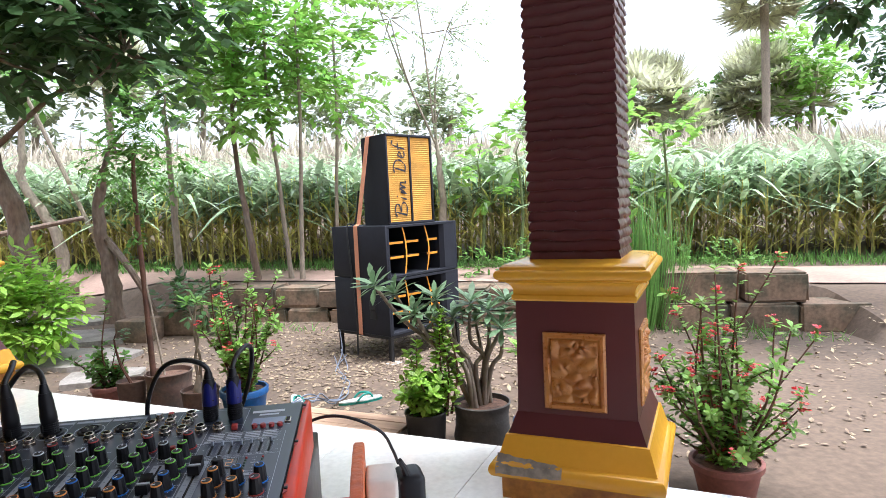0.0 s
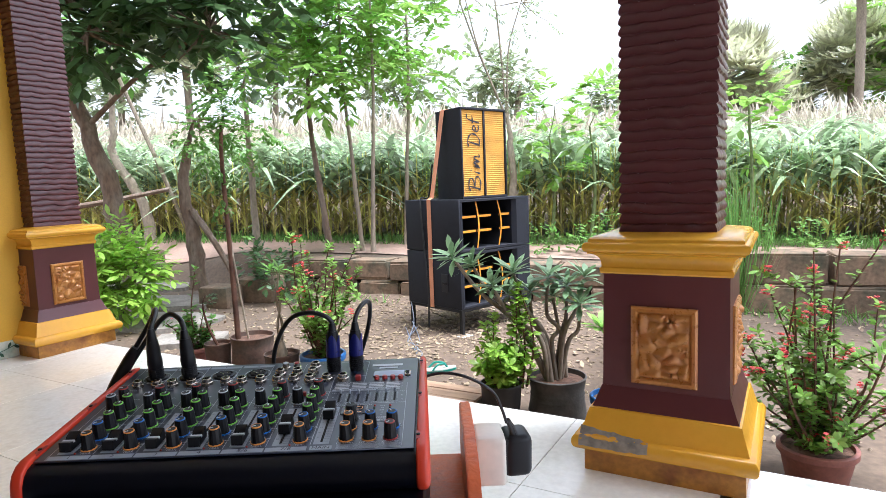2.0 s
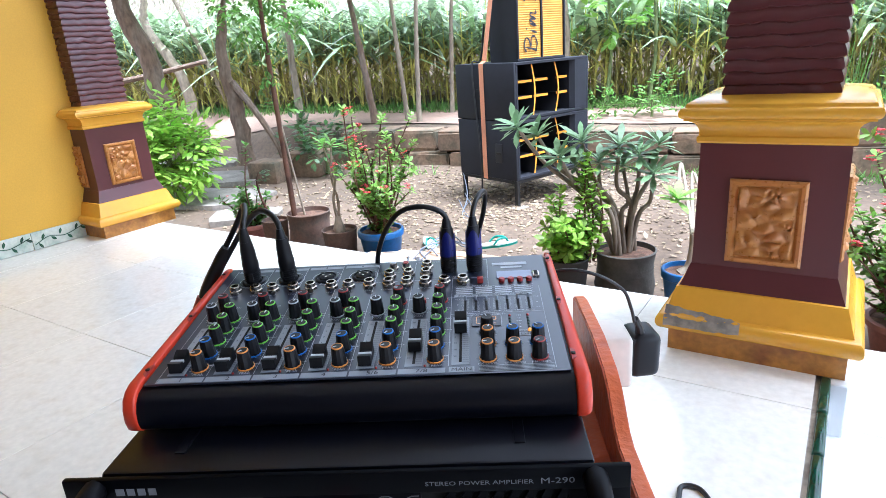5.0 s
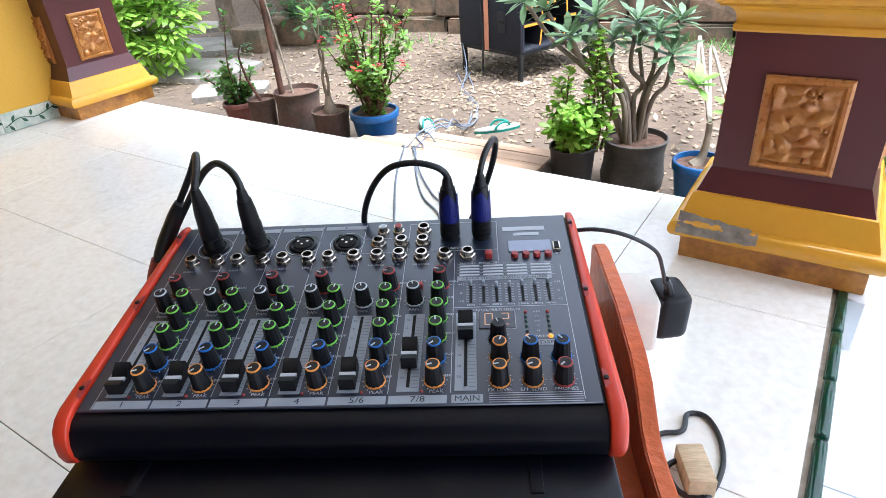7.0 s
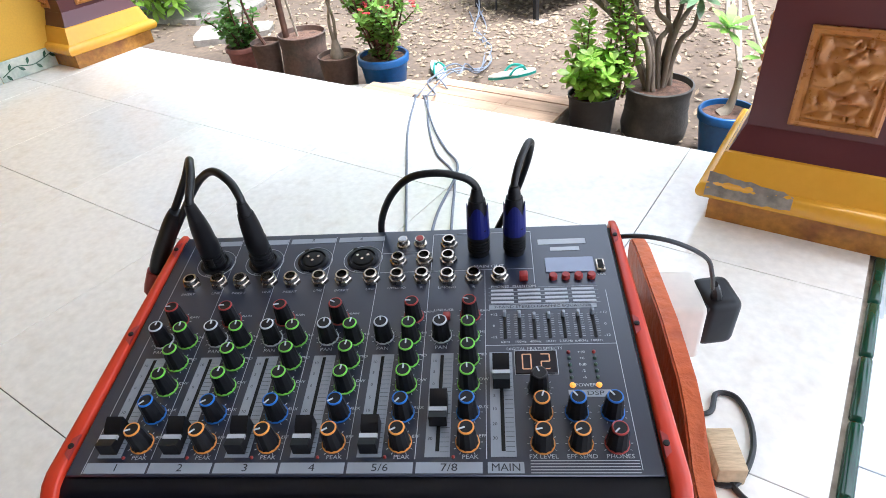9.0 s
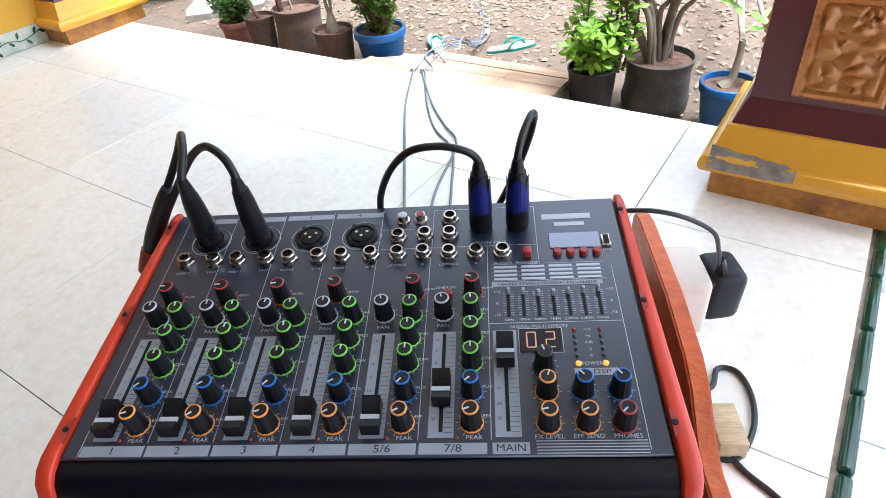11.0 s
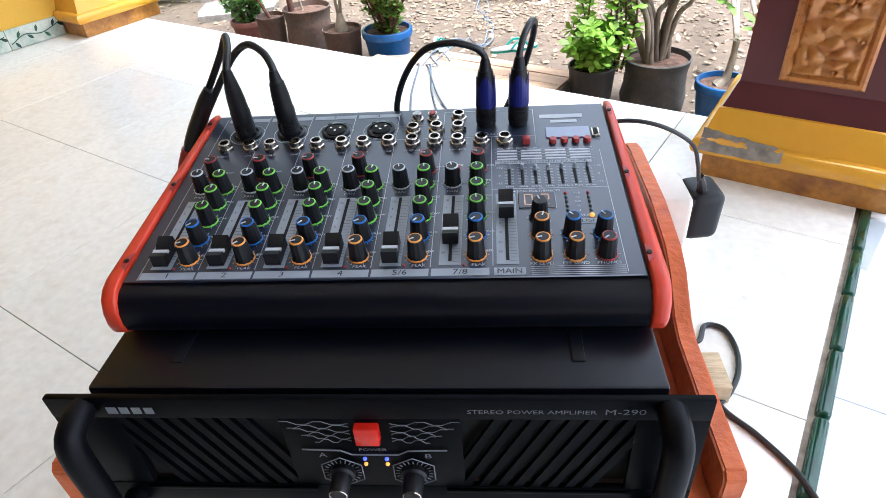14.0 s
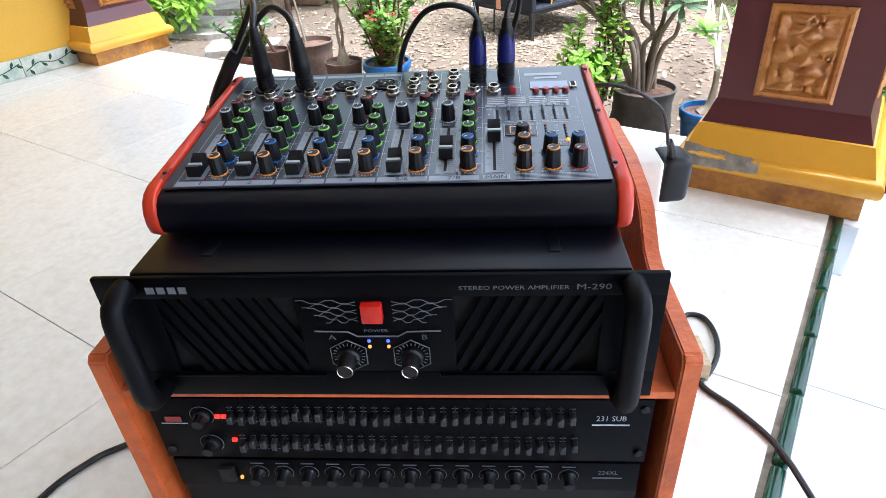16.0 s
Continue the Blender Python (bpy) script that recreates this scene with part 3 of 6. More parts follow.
                fl.v.append((x, -float(h_) - 0.0012, z))
        fl.f = [(i * 5 + k, (i + 1) * 5 + k, (i + 1) * 5 + k + 1, i * 5 + k + 1) for i in range(len(xs) - 1) for k in range(4)]
        part("bare_patch", fl, BARE, base, "bare cement where the paint flaked off", m=m)
    return p


pillar(-0.2325, 0.2375, "maroon and yellow porch pillar with ridged shaft and flaked base", True, 1.032)
pillar(-3.89, 0.2575, "maroon and yellow porch pillar built into the yellow wall", False, 1.032)
g = G().bbox((-0.012, 0.190, -0.084), (0.046, 0.43, 0.164), 0.004, 1)
single("pillar_footing", g, TILE_LOW, "pale tiled footing under the pillar beside the step", "footing", m=PORCH, kind="structure")

# ---- equipment rack ----
RX0, RX1, RI0, RI1, RF = -0.373, 0.197, -0.353, 0.179, 0.745
rack = thing("equipment_rack", "orange painted wooden rack standing on the porch floor", "rack", pose(-0.088, 0.95, 0))
side = [(RF, 0.0), (RF, 0.500), (RF + 0.006, 0.507), (0.895, 0.505), (0.915, 0.511), (0.955, 0.541), (0.985, 0.552), (1.06, 0.560), (1.19, 0.556), (1.215, 0.550), (1.218, 0.540), (1.218, 0.0)]
for a, b in ((RX0, RI0), (RI1, RX1)):
    bm = bmesh.new()
    vs = [bm.verts.new((a, y, z)) for y, z in side] + [bm.verts.new((b, y, z)) for y, z in side]
    n = len(side)
    bm.faces.new(vs[:n][::-1])
    bm.faces.new(vs[n:])
    for i in range(n):
        bm.faces.new((vs[i], vs[(i + 1) % n], vs[n + (i + 1) % n], vs[n + i]))
    bmesh.ops.recalc_face_normals(bm, faces=bm.faces[:])
    bmesh.ops.bevel(bm, geom=bm.edges[:], offset=0.002, segments=2, affect="EDGES")
    bm.verts.index_update()
    g = G().add([v.co for v in bm.verts], [[v.index for v in f.verts] for f in bm.faces])
    bm.free()
    part("side_panel", g, RACK, rack)
part("shelf", G().bbox((-0.087, 0.975, 0.4585), (RI1 - RI0, 0.455, 0.009), 0.0015), RACK, rack)
part("shelf", G().bbox((-0.087, 0.975, 0.12), (RI1 - RI0, 0.455, 0.012), 0.0015), RACK, rack)
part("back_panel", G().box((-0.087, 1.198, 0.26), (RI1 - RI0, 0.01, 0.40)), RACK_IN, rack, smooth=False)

# ---- power amplifier ----
AX, AF, AZ0, AZ1 = -0.0885, 0.742, 0.4635, 0.600
amp = thing("power_amplifier", "black power amplifier with lit red switch on the rack shelf", "amplifier", pose(AX, AF, AZ0))
part("chassis", G().bbox((AX, 0.955, 0.5305), (0.432, 0.40, 0.133), 0.003), MIX_BLACK, amp)
for sx in (-1, 1):
    part("lid_groove", G().bbox((AX + sx * 0.155, 0.86, 0.5975), (0.010, 0.16, 0.0022), 0.001), MIX_BLACK, amp)
H0, H1, S0, S1 = 0.494, 0.578, 0.068, 0.192
PY = AF + 0.003
for z0_, z1_ in ((H1, AZ1), (AZ0, H0)):
    part("front_rail", G().bbox((AX, PY, (z0_ + z1_) / 2), (0.486, 0.006, z1_ - z0_), 0.0015), FRONT_SHADED, amp)
part("front_panel", G().bbox((AX, PY + 0.0003, (H0 + H1) / 2), (2 * S0, 0.0055, H1 - H0 + 0.002), 0.001), FRONT_SHADED, amp)
for sx in (-1, 1):
    part("front_end", G().bbox((AX + sx * (0.243 + S1) / 2, PY + 0.0003, (H0 + H1) / 2), (0.243 - S1, 0.0055, H1 - H0 + 0.002), 0.001), FRONT_SHADED, amp)
bar = G()
lean = 0.042
bar.add([(-0.0042 + lean * (k / 1 - 0.5) + dx, dy, z) for k, z in ((0, H0 - 0.001), (1, H1 + 0.001)) for dx, dy in ((0, 0), (0.0075, 0), (0.0075, 0.004), (0, 0.004))],
        [(0, 1, 5, 4), (1, 2, 6, 5), (2, 3, 7, 6), (3, 0, 4, 7), (0, 3, 2, 1), (4, 5, 6, 7)])
bar_r = bar.mesh("vent_bar", FRONT_SHADED, smooth=False)
bl = G()
bl.add([(-x, y, z) for x, y, z in bar.v], [q[::-1] for q in bar.f])
bar_l = bl.mesh("vent_bar", FRONT_SHADED, smooth=False)
for sx, me in ((-1, bar_l), (1, bar_r)):
    # Black sheet that paints in the darkness behind the vent slots.
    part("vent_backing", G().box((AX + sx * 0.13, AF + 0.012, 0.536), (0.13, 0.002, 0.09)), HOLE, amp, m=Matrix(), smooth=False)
    for i in range(9):
        part("vent_bar", me, FRONT_SHADED, amp, m=pose(AX + sx * (0.076 + 0.0135 * i), AF + 0.001, 0))
for sx in (-1, 1):
    x = AX + sx * 0.214
    hg = G().tube(smooth_path([(x, AF + 0.002, 0.590), (x, AF - 0.016, 0.588), (x, AF - 0.026, 0.576), (x, AF - 0.027, 0.53), (x, AF - 0.026, 0.488), (x, AF - 0.016, 0.476), (x, AF + 0.002, 0.474)], 4), 0.0105, 10)
    part("handle", hg, HANDLE, amp, "rounded black carrying handle")
part("power_switch", G().bbox((AX - 0.002, AF - 0.002, 0.5640), (0.0185, 0.009, 0.0195), 0.0015), SWITCH, amp, "glowing red rocker switch")
pr = G()
FRONT = pose(0, AF - 0.0006, 0, 90, 0, 0)


def on_front(x, z):
    return FRONT @ pose(x, z, 0)


word(pr, "STEREO POWER AMPLIFIER", 0.0058, on_front(AX + 0.118, 0.5875), 1.3)
word(pr, "M-290", 0.0082, on_front(AX + 0.183, 0.5878), 1.35)
word(pr, "POWER", 0.0045, on_front(AX - 0.001, 0.5425), 1.4)
word(pr, "A", 0.008, on_front(AX - 0.041, 0.535), 1.3)
word(pr, "B", 0.008, on_front(AX + 0.041, 0.535), 1.3)
for i, w_ in enumerate((0.009, 0.008, 0.008, 0.008)):
    pr.box((AX - 0.192 + 0.0096 * i, AF - 0.0006, 0.5877), (w_ * 0.85, 0.0004, 0.0068))
for sx in (-1, 1):
    for k in range(6):
        z = 0.5535 + 0.0042 * k
        pts = [(AX + sx * (0.0155 + (0.0285 + 0.0046 * k) * i / 8), AF - 0.0008, z + 0.0017 * (-1) ** k * (0, 1, 1, -1, -1, 1, 1, -1, -1)[i]) for i in range(9)]
        pr.tube(pts, 0.00038, 4)
    pr.tube([(AX + sx * 0.0, AF - 0.0008, 0.5365), (AX + sx * 0.018, AF - 0.0008, 0.5365), (AX + sx * 0.026, AF - 0.0008, 0.5415), (AX + sx * 0.056, AF - 0.0008, 0.5425)], 0.0008, 4)
    cx = AX + sx * 0.0285
    hexa = [(cx + 0.0185 * math.sin(radians(60 * i)), AF - 0.0008, 0.5135 + 0.0185 * math.cos(radians(60 * i))) for i in range(7)]
    pr.tube(hexa, 0.0006, 4)
    for i in range(19):
        a = radians(-140 + 280 * i / 18)
        pr.tube([(cx + r * math.sin(a), AF - 0.0008, 0.5135 + r * math.cos(a)) for r in (0.0118, 0.0148)], 0.0005, 4)
    kg = G().lathe([(0.0105, 0), (0.0105, 0.004), (0.0085, 0.006), (0.0078, 0.02), (0.0068, 0.0215)], 24, m=pose(0, 0, 0, 90, 0, 0), flute=0.05)
    kn = part("level_knob", kg, KNOB, amp, m=pose(cx, AF, 0.5135))
    rim = G().tube([(0.0068 * math.cos(radians(15 * i)), -0.0217, 0.0068 * math.sin(radians(15 * i))) for i in range(25)], 0.0006, 4)
    part("knob_rim", rim, STEEL, kn, "thin bright rim", m=pose(cx, AF, 0.5135))
    for dz, mt in ((0.0, LED_BLUE), (-0.0065, LED_AMBER)):
        part("indicator_light", G().lathe([(0.0016, 0), (0.0016, 0.001), (0.0009, 0.002)], 10, m=pose(0, 0, 0, 90, 0, 0)), mt, amp, m=pose(AX + sx * 0.0085, AF, 0.531 + dz))
part("panel_lettering", pr, PRINT_DIM, amp, "pale grey printed lettering and line ornament", smooth=False)
part("panel_lip", G().bbox((AX - 0.125, AF - 0.001, 0.4905), (0.145, 0.003, 0.0035), 0.001), FRONT_SHADED, amp)
part("panel_lip", G().bbox((AX + 0.125, AF - 0.001, 0.4905), (0.145, 0.003, 0.0035), 0.001), FRONT_SHADED, amp)

# ---- graphic equaliser, two units high ----
EX, EF, EZ = -0.0865, 0.752, 0.404
eq = thing("graphic_equaliser", "black rack graphic equaliser with two rows of sliders", "equaliser", pose(EX, EF, 0.36))
part("chassis", G().box((EX, EF + 0.12, EZ), (0.44, 0.22, 0.084)), MIX_BLACK, eq, smooth=False)
part("front_panel", G().bbox((EX, EF + 0.003, EZ), (0.500, 0.006, 0.088), 0.001), FRONT_SHADED, eq)
slot = G().box((0, -0.0003, 0), (0.0016, 0.0008, 0.026)).mesh("slider_slot", HOLE, smooth=False)
scal = G()
for k in range(5):
    scal.box((0, -0.0002, -0.010 + 0.005 * k), (0.0062, 0.0005, 0.0006))
scal = scal.mesh("slider_scale", PRINT_DIM, smooth=False)
scap = G().bbox((0, -0.004, 0), (0.0058, 0.009, 0.0105), 0.0010, 1).mesh("slider_cap", SLIDER)
r = random.Random(4)
for row, z in ((0, 0.426), (1, 0.385)):
    for i in range(31):
        x = EX - 0.165 + 0.0113 * i + 0.004 * row
        s = part("slider_slot", slot, HOLE, eq, m=pose(x, EF, z))
        part("slider_scale", scal, PRINT_DIM, s, m=pose(x, EF, z))
        part("slider_cap", scap, SLIDER, s, m=pose(x, EF, z + r.uniform(-0.004, 0.004)))
    kg = G().lathe([(0.0085, 0), (0.0085, 0.003), (0.006, 0.005), (0.0055, 0.014)], 16, m=pose(0, 0, 0, 90, 0, 0), flute=0.06)
    part("level_knob", kg, KNOB, eq, m=pose(EX - 0.196, EF, z - 0.002))
    ring = G().tube([(0.0125 * math.sin(radians(a)), -0.0006, 0.0125 * math.cos(radians(a))) for a in range(-140, 141, 20)], 0.0004, 4)
    part("dial_ring", ring, PRINT_DIM, eq, m=pose(EX - 0.196, EF, z - 0.002))
for x, z in ((-0.180, 0.4235), (-0.1735, 0.4235), (-0.170, 0.389)):
    part("indicator_light", G().bbox((EX + x, EF - 0.001, z), (0.0052, 0.003, 0.0045), 0.0005, 1), LED_RED, eq, "lit red square light")
pr = G()
FRONT2 = pose(0, EF - 0.0006, 0, 90, 0, 0)
word(pr, "231 SUB", 0.0098, FRONT2 @ pose(EX + 0.2115, 0.423, 0), 0.85)
pr.box((EX + 0.2115, EF - 0.0006, 0.4145), (0.036, 0.0004, 0.0018)).box((EX - 0.228, EF - 0.0006, 0.4125), (0.028, 0.0004, 0.0012))
part("panel_lettering", pr, PRINT, eq, "white printed lettering", smooth=False)
part("maker_mark", G().box((EX - 0.228, EF - 0.0006, 0.4185), (0.017, 0.0005, 0.007)), CAPS["red"], eq, "dark red maker's mark", smooth=False)
screw = G().lathe([(0.0045, 0), (0.0045, 0.0015), (0.003, 0.0028)], 10, m=pose(0, 0, 0, 90, 0, 0)).mesh("mounting_screw", BLACK_STEEL)
for sx in (-1, 1):
    for z in (0.374, 0.436):
        part("mounting_screw", screw, BLACK_STEEL, eq, m=pose(EX + sx * 0.242, EF, z))

# ---- crossover unit below ----
cz = 0.335
xo = thing("crossover_unit", "black one-unit rack crossover with a row of black knobs", "crossover", pose(EX, EF, 0.313))
part("chassis", G().box((EX, EF + 0.10, cz), (0.44, 0.18, 0.040)), MIX_BLACK, xo, smooth=False)
part("front_panel", G().bbox((EX, EF + 0.003, cz), (0.494, 0.006, 0.0435), 0.001), FRONT_SHADED, xo)
kb = G().lathe([(0.0078, 0), (0.0078, 0.002), (0.006, 0.004), (0.0054, 0.015)], 14, m=pose(0, 0, 0, 90, 0, 0), flute=0.06).mesh("level_knob", KNOB)
for i in range(13):
    part("level_knob", kb, KNOB, xo, m=pose(EX - 0.155 + 0.0275 * i, EF, cz + 0.002))
pr = G()
for i in range(13):
    pr.box((EX - 0.155 + 0.0275 * i, EF - 0.0006, cz + 0.0165), (0.014, 0.0004, 0.0012))
    pr.tube([(EX - 0.155 + 0.0275 * i + 0.0105 * math.sin(radians(a)), EF - 0.0006, cz + 0.002 + 0.0105 * math.cos(radians(a))) for a in range(-130, 131, 26)], 0.0003, 4)
word(pr, "224XL", 0.0085, pose(0, EF - 0.0006, 0, 90, 0, 0) @ pose(EX + 0.215, cz + 0.008, 0), 0.9)
pr.box((EX + 0.215, EF - 0.0006, cz), (0.03, 0.0004, 0.0015))
part("panel_lettering", pr, PRINT_DIM, xo, "grey printed lettering", smooth=False)
part("rocker_switch", G().bbox((EX - 0.19, EF - 0.002, cz), (0.016, 0.006, 0.022), 0.001), HOLE, xo)
part("indicator_light", G().bbox((EX - 0.176, EF - 0.001, cz - 0.006), (0.003, 0.003, 0.004), 0.0005, 1), LED_AMBER, xo, "small lit amber light")
# Flat black sheet added in place of the shade below the units.
part("rack_blank", G().bbox((EX, EF + 0.010, 0.22), (0.50, 0.006, 0.18), 0.001), HOLE, rack, "black sheet for the shade in the space below the units")

# ---- mixer ----
MX0, MX1, MYB = -0.291, 0.1205, 1.072


def plate_z(x, y):
    return 0.5573 + 0.1063 * y - 0.0004


TILTX = math.degrees(math.atan(0.1063))


def PL(x, y, h=0.0):
    """On the mixer's sloping panel: right is x, up the panel is y, outwards is z."""
    return pose(x, y, plate_z(x, y) + h, TILTX, 0, 0)


mixer = thing("audio_mixer", "dark eight-channel audio mixer with red plastic cheeks on the amplifier", "mixer", pose(-0.091, 0.94, 0.5995))
body = [(0.842, 0.5995), (0.822, 0.6005), (0.812, 0.6030), (0.8055, 0.6085), (0.8035, 0.6160), (0.8045, 0.6260), (0.8085, 0.6350), (0.8150, 0.6405), (0.8220, 0.6425),
        (MYB - 0.006, plate_z(-0.09, MYB) - 0.001), (MYB, plate_z(-0.09, MYB) - 0.006), (MYB, 0.61), (MYB - 0.01, 0.5995)]
part("body", G().prism(body, "x", MX0, MX1), MIX_BLACK, mixer, "rounded satin black metal front", angle=60)
part("top_panel", G().bbox((0, 0, 0.0005), (MX1 - MX0 - 0.004, 0.250, 0.002), 0.0008, 1), PLATE, mixer, "blue-black printed top panel", m=PL((MX0 + MX1) / 2, 0.9455))
cheek = [(0.845, 0.5990), (0.822, 0.6000), (0.811, 0.6022), (0.8035, 0.6080), (0.8010, 0.6170), (0.8020, 0.6285), (0.8065, 0.6390), (0.8140, 0.6455), (0.8230, 0.6485),
         (1.062, 0.6740), (1.074, 0.6725), (1.078, 0.664), (1.078, 0.61), (1.070, 0.5990)]


def inset(poly, d):
    """The outline drawn in by d."""
    n = len(poly)
    out = []
    for i in range(n):
        a, b = Vector(poly[i - 1]), Vector(poly[(i + 1) % n])
        t = (b - a).normalized()
        out.append((poly[i][0] - t.y * d, poly[i][1] + t.x * d))
    return out


for x_in, sx in ((MX0, -1), (MX1, 1)):
    cg, n = G(), len(cheek)
    side_sign = 1 if (inset(cheek, 0.004)[4][0] > cheek[4][0]) else -1
    for dx, d in ((0.0, 0.0025), (0.0008, 0.0006), (0.0022, 0.0), (0.0100, 0.0), (0.0135, 0.0012), (0.0160, 0.0042), (0.0172, 0.0085)):
        cg.v += [(x_in + sx * dx * (0.50 + 0.37 * min(1, (1.078 - y) / 0.25)), y, z) for y, z in inset(cheek, d * side_sign)]
    for k in range(6):
        cg.f += [(k * n + i, k * n + (i + 1) % n, (k + 1) * n + (i + 1) % n, (k + 1) * n + i)[::sx] for i in range(n)]
    cg.f += [tuple(range(n))[::-sx], tuple(range(6 * n, 7 * n))[::sx]]
    ck = part("side_cheek", cg, RED_CHEEK, mixer, "bright red plastic end cheek", angle=50)
    for y in (0.842, 0.945, 1.050):
        x, zt = x_in + sx * 0.0024, 0.6485 + (y - 0.823) * 0.1067
        # No notch is cut: a flush plate carries its shade as darker red.
        part("screw_recess", G().prism([(-0.0022, -0.010), (0.0022, -0.006), (0.0022, 0.006), (-0.0022, 0.010)] if sx > 0 else [(0.0022, -0.010), (0.0022, 0.010), (-0.0022, 0.006), (-0.0022, -0.006)], "z", -0.002, 0.0004), CAPS["red"], ck, "flush dark red plate for the shade in a screw recess", m=pose(x, y, zt, TILTX))
        part("screw", G().lathe([(0.0022, 0), (0.0022, 0.001), (0.001, 0.0014)], 10), BLACK_STEEL, ck, m=pose(x, y, zt + 0.0004, TILTX))

# knobs: built once for each colour, then set out
kbody = G().lathe([(0.0066, 0.0), (0.0066, 0.0015), (0.0060, 0.003), (0.0053, 0.0155), (0.0048, 0.0173)], 24, flute=0.045).mesh("knob", KNOB, angle=25)
kskirt = {k: G().lathe([(0.0070, 0.0002), (0.0070, 0.0011), (0.0063, 0.0016)], 20).mesh("knob_skirt", m_) for k, m_ in CAPS.items()}
kcap, kpoint = {}, G().box((0.0, 0.0024, 0.0185), (0.0009, 0.0036, 0.0004)).mesh("pointer", PRINT, smooth=False)
for k, m_ in CAPS.items():
    kcap[k] = G().lathe([(0.0046, 0.0171), (0.00475, 0.0176), (0.0046, 0.0181), (0.0040, 0.0184), (0.0036, 0.0181)], 20, cap=False).mesh("knob_cap", m_)
kdisc = G().lathe([(0.0038, 0.0170), (0.0038, 0.0182)], 16).mesh("knob_top", KNOB)
kdial = G()
for i in range(11):
    a = radians(-150 + 30 * i)
    kdial.tube([(q * math.sin(a), q * math.cos(a), 0.0002) for q in (0.0090, 0.0104)], 0.00028, 4)
kdial = kdial.mesh("dial_marks", PRINT, smooth=False)
kr = random.Random(11)


def knob(x, y, color, turn, name="knob"):
    m = PL(x, y, 0.0015) @ pose(0, 0, 0, 0, 0, turn) @ Matrix.Diagonal((1.2, 1.2, 1.08, 1))
    kb_ = part(name, kbody, KNOB, mixer, color + " capped black fluted knob", m=m)
    part("knob_skirt", kskirt[color], CAPS[color], kb_, m=m)
    part("knob_cap", kcap[color], CAPS[color], kb_, m=m)
    part("knob_top", kdisc, KNOB, kb_, m=m)
    part("pointer", kpoint, PRINT, kb_, m=m)
    part("dial_marks", kdial, PRINT, kb_, m=PL(x, y, 0.0016))


P_ = 0.0467
letters, inks, rules = G(), G(), G()


def say(text, x, y, size, g_=None, wide=1.1):
    word(g_ or letters, text, size, PL(x, y, 0.0018), wide)


def rule(x0, y0, x1, y1, w_=0.0005):
    a, b = PL(x0, y0, 0.0017).translation, PL(x1, y1, 0.0017).translation
    d = (b - a).normalized()
    s = d.cross(Vector((0, -0.106, 1))).normalized() * w_ / 2
    rules.add([a - s, b - s, b + s, a + s], [(0, 1, 2, 3)])


jack_nut = G().lathe([(0.0079, 0.0), (0.0079, 0.0035), (0.0068, 0.0045)], 6)
jack_nut.lathe([(0.0062, 0.004), (0.0062, 0.0085), (0.0056, 0.0092), (0.0043, 0.0092), (0.0043, 0.004)], 20, cap=False)
jack_nut = jack_nut.mesh("jack_socket", STEEL, angle=30)
jack_hole = G().lathe([(0.0043, 0.0045), (0.0043, 0.0055)], 16).mesh("jack_hole", HOLE)


def jack(x, y):
    j = part("jack_socket", jack_nut, STEEL, mixer, "nickel jack socket", m=PL(x, y, 0.0015))
    part("jack_hole", jack_hole, HOLE, j, m=PL(x, y, 0.0015))


fader_cap = G()
fader_cap.add([(sx * 0.0062, y, z) for sx in (-1, 1) for y, z in ((-0.0115, 0.002), (-0.0105, 0.0125), (-0.0035, 0.0105), (-0.001, 0.0085), (0.001, 0.0085), (0.0035, 0.0115), (0.0115, 0.0145), (0.012, 0.002))],
              [tuple(range(8))[::-1], tuple(range(8, 16))] + [(i, (i + 1) % 8, 8 + (i + 1) % 8, 8 + i) for i in range(8)])
fader_cap = fader_cap.mesh("fader_cap", KNOB, angle=30)
fader_line = G().box((0, -0.0028, 0.0100), (0.0126, 0.0032, 0.0022)).mesh("fader_line", CAPS["white"], smooth=False)
fader_slot = G().bbox((0, 0, 0), (0.0026, 0.0815, 0.0006), 0.0002, 1).mesh("fader_slot", HOLE)
fader_field = G().box((0, 0, 0), (0.0172, 0.0875, 0.0004)).mesh("fader_scale", STRIP, smooth=False)


def fader(x, yk):
    f = part("fader_scale", fader_field, STRIP, mixer, "grey printed fader scale", m=PL(x, 0.878, 0.0017))
    part("fader_slot", fader_slot, HOLE, f, m=PL(x, 0.879, 0.0021))
    part("fader_cap", fader_cap, KNOB, f, m=PL(x, yk, 0.0016))
    part("fader_line", fader_line, CAPS["white"], f, m=PL(x, yk, 0.0016))
    for t, y in (("10", 0.914), ("5", 0.904), ("0", 0.893), ("5", 0.882), ("10", 0.871), ("20", 0.859), ("30", 0.848)):
        word(inks, t, 0.0035, PL(x - 0.0055, y, 0.0022))
    for k in range(22):
        a = PL(x + 0.0048, 0.838 + 0.0037 * k, 0.0022)
        inks.add([a @ Vector(q) for q in ((-0.003, -0.00015, 0), (0.003, -0.00015, 0), (0.003, 0.00015, 0), (-0.003, 0.00015, 0))], [(0, 1, 2, 3)])


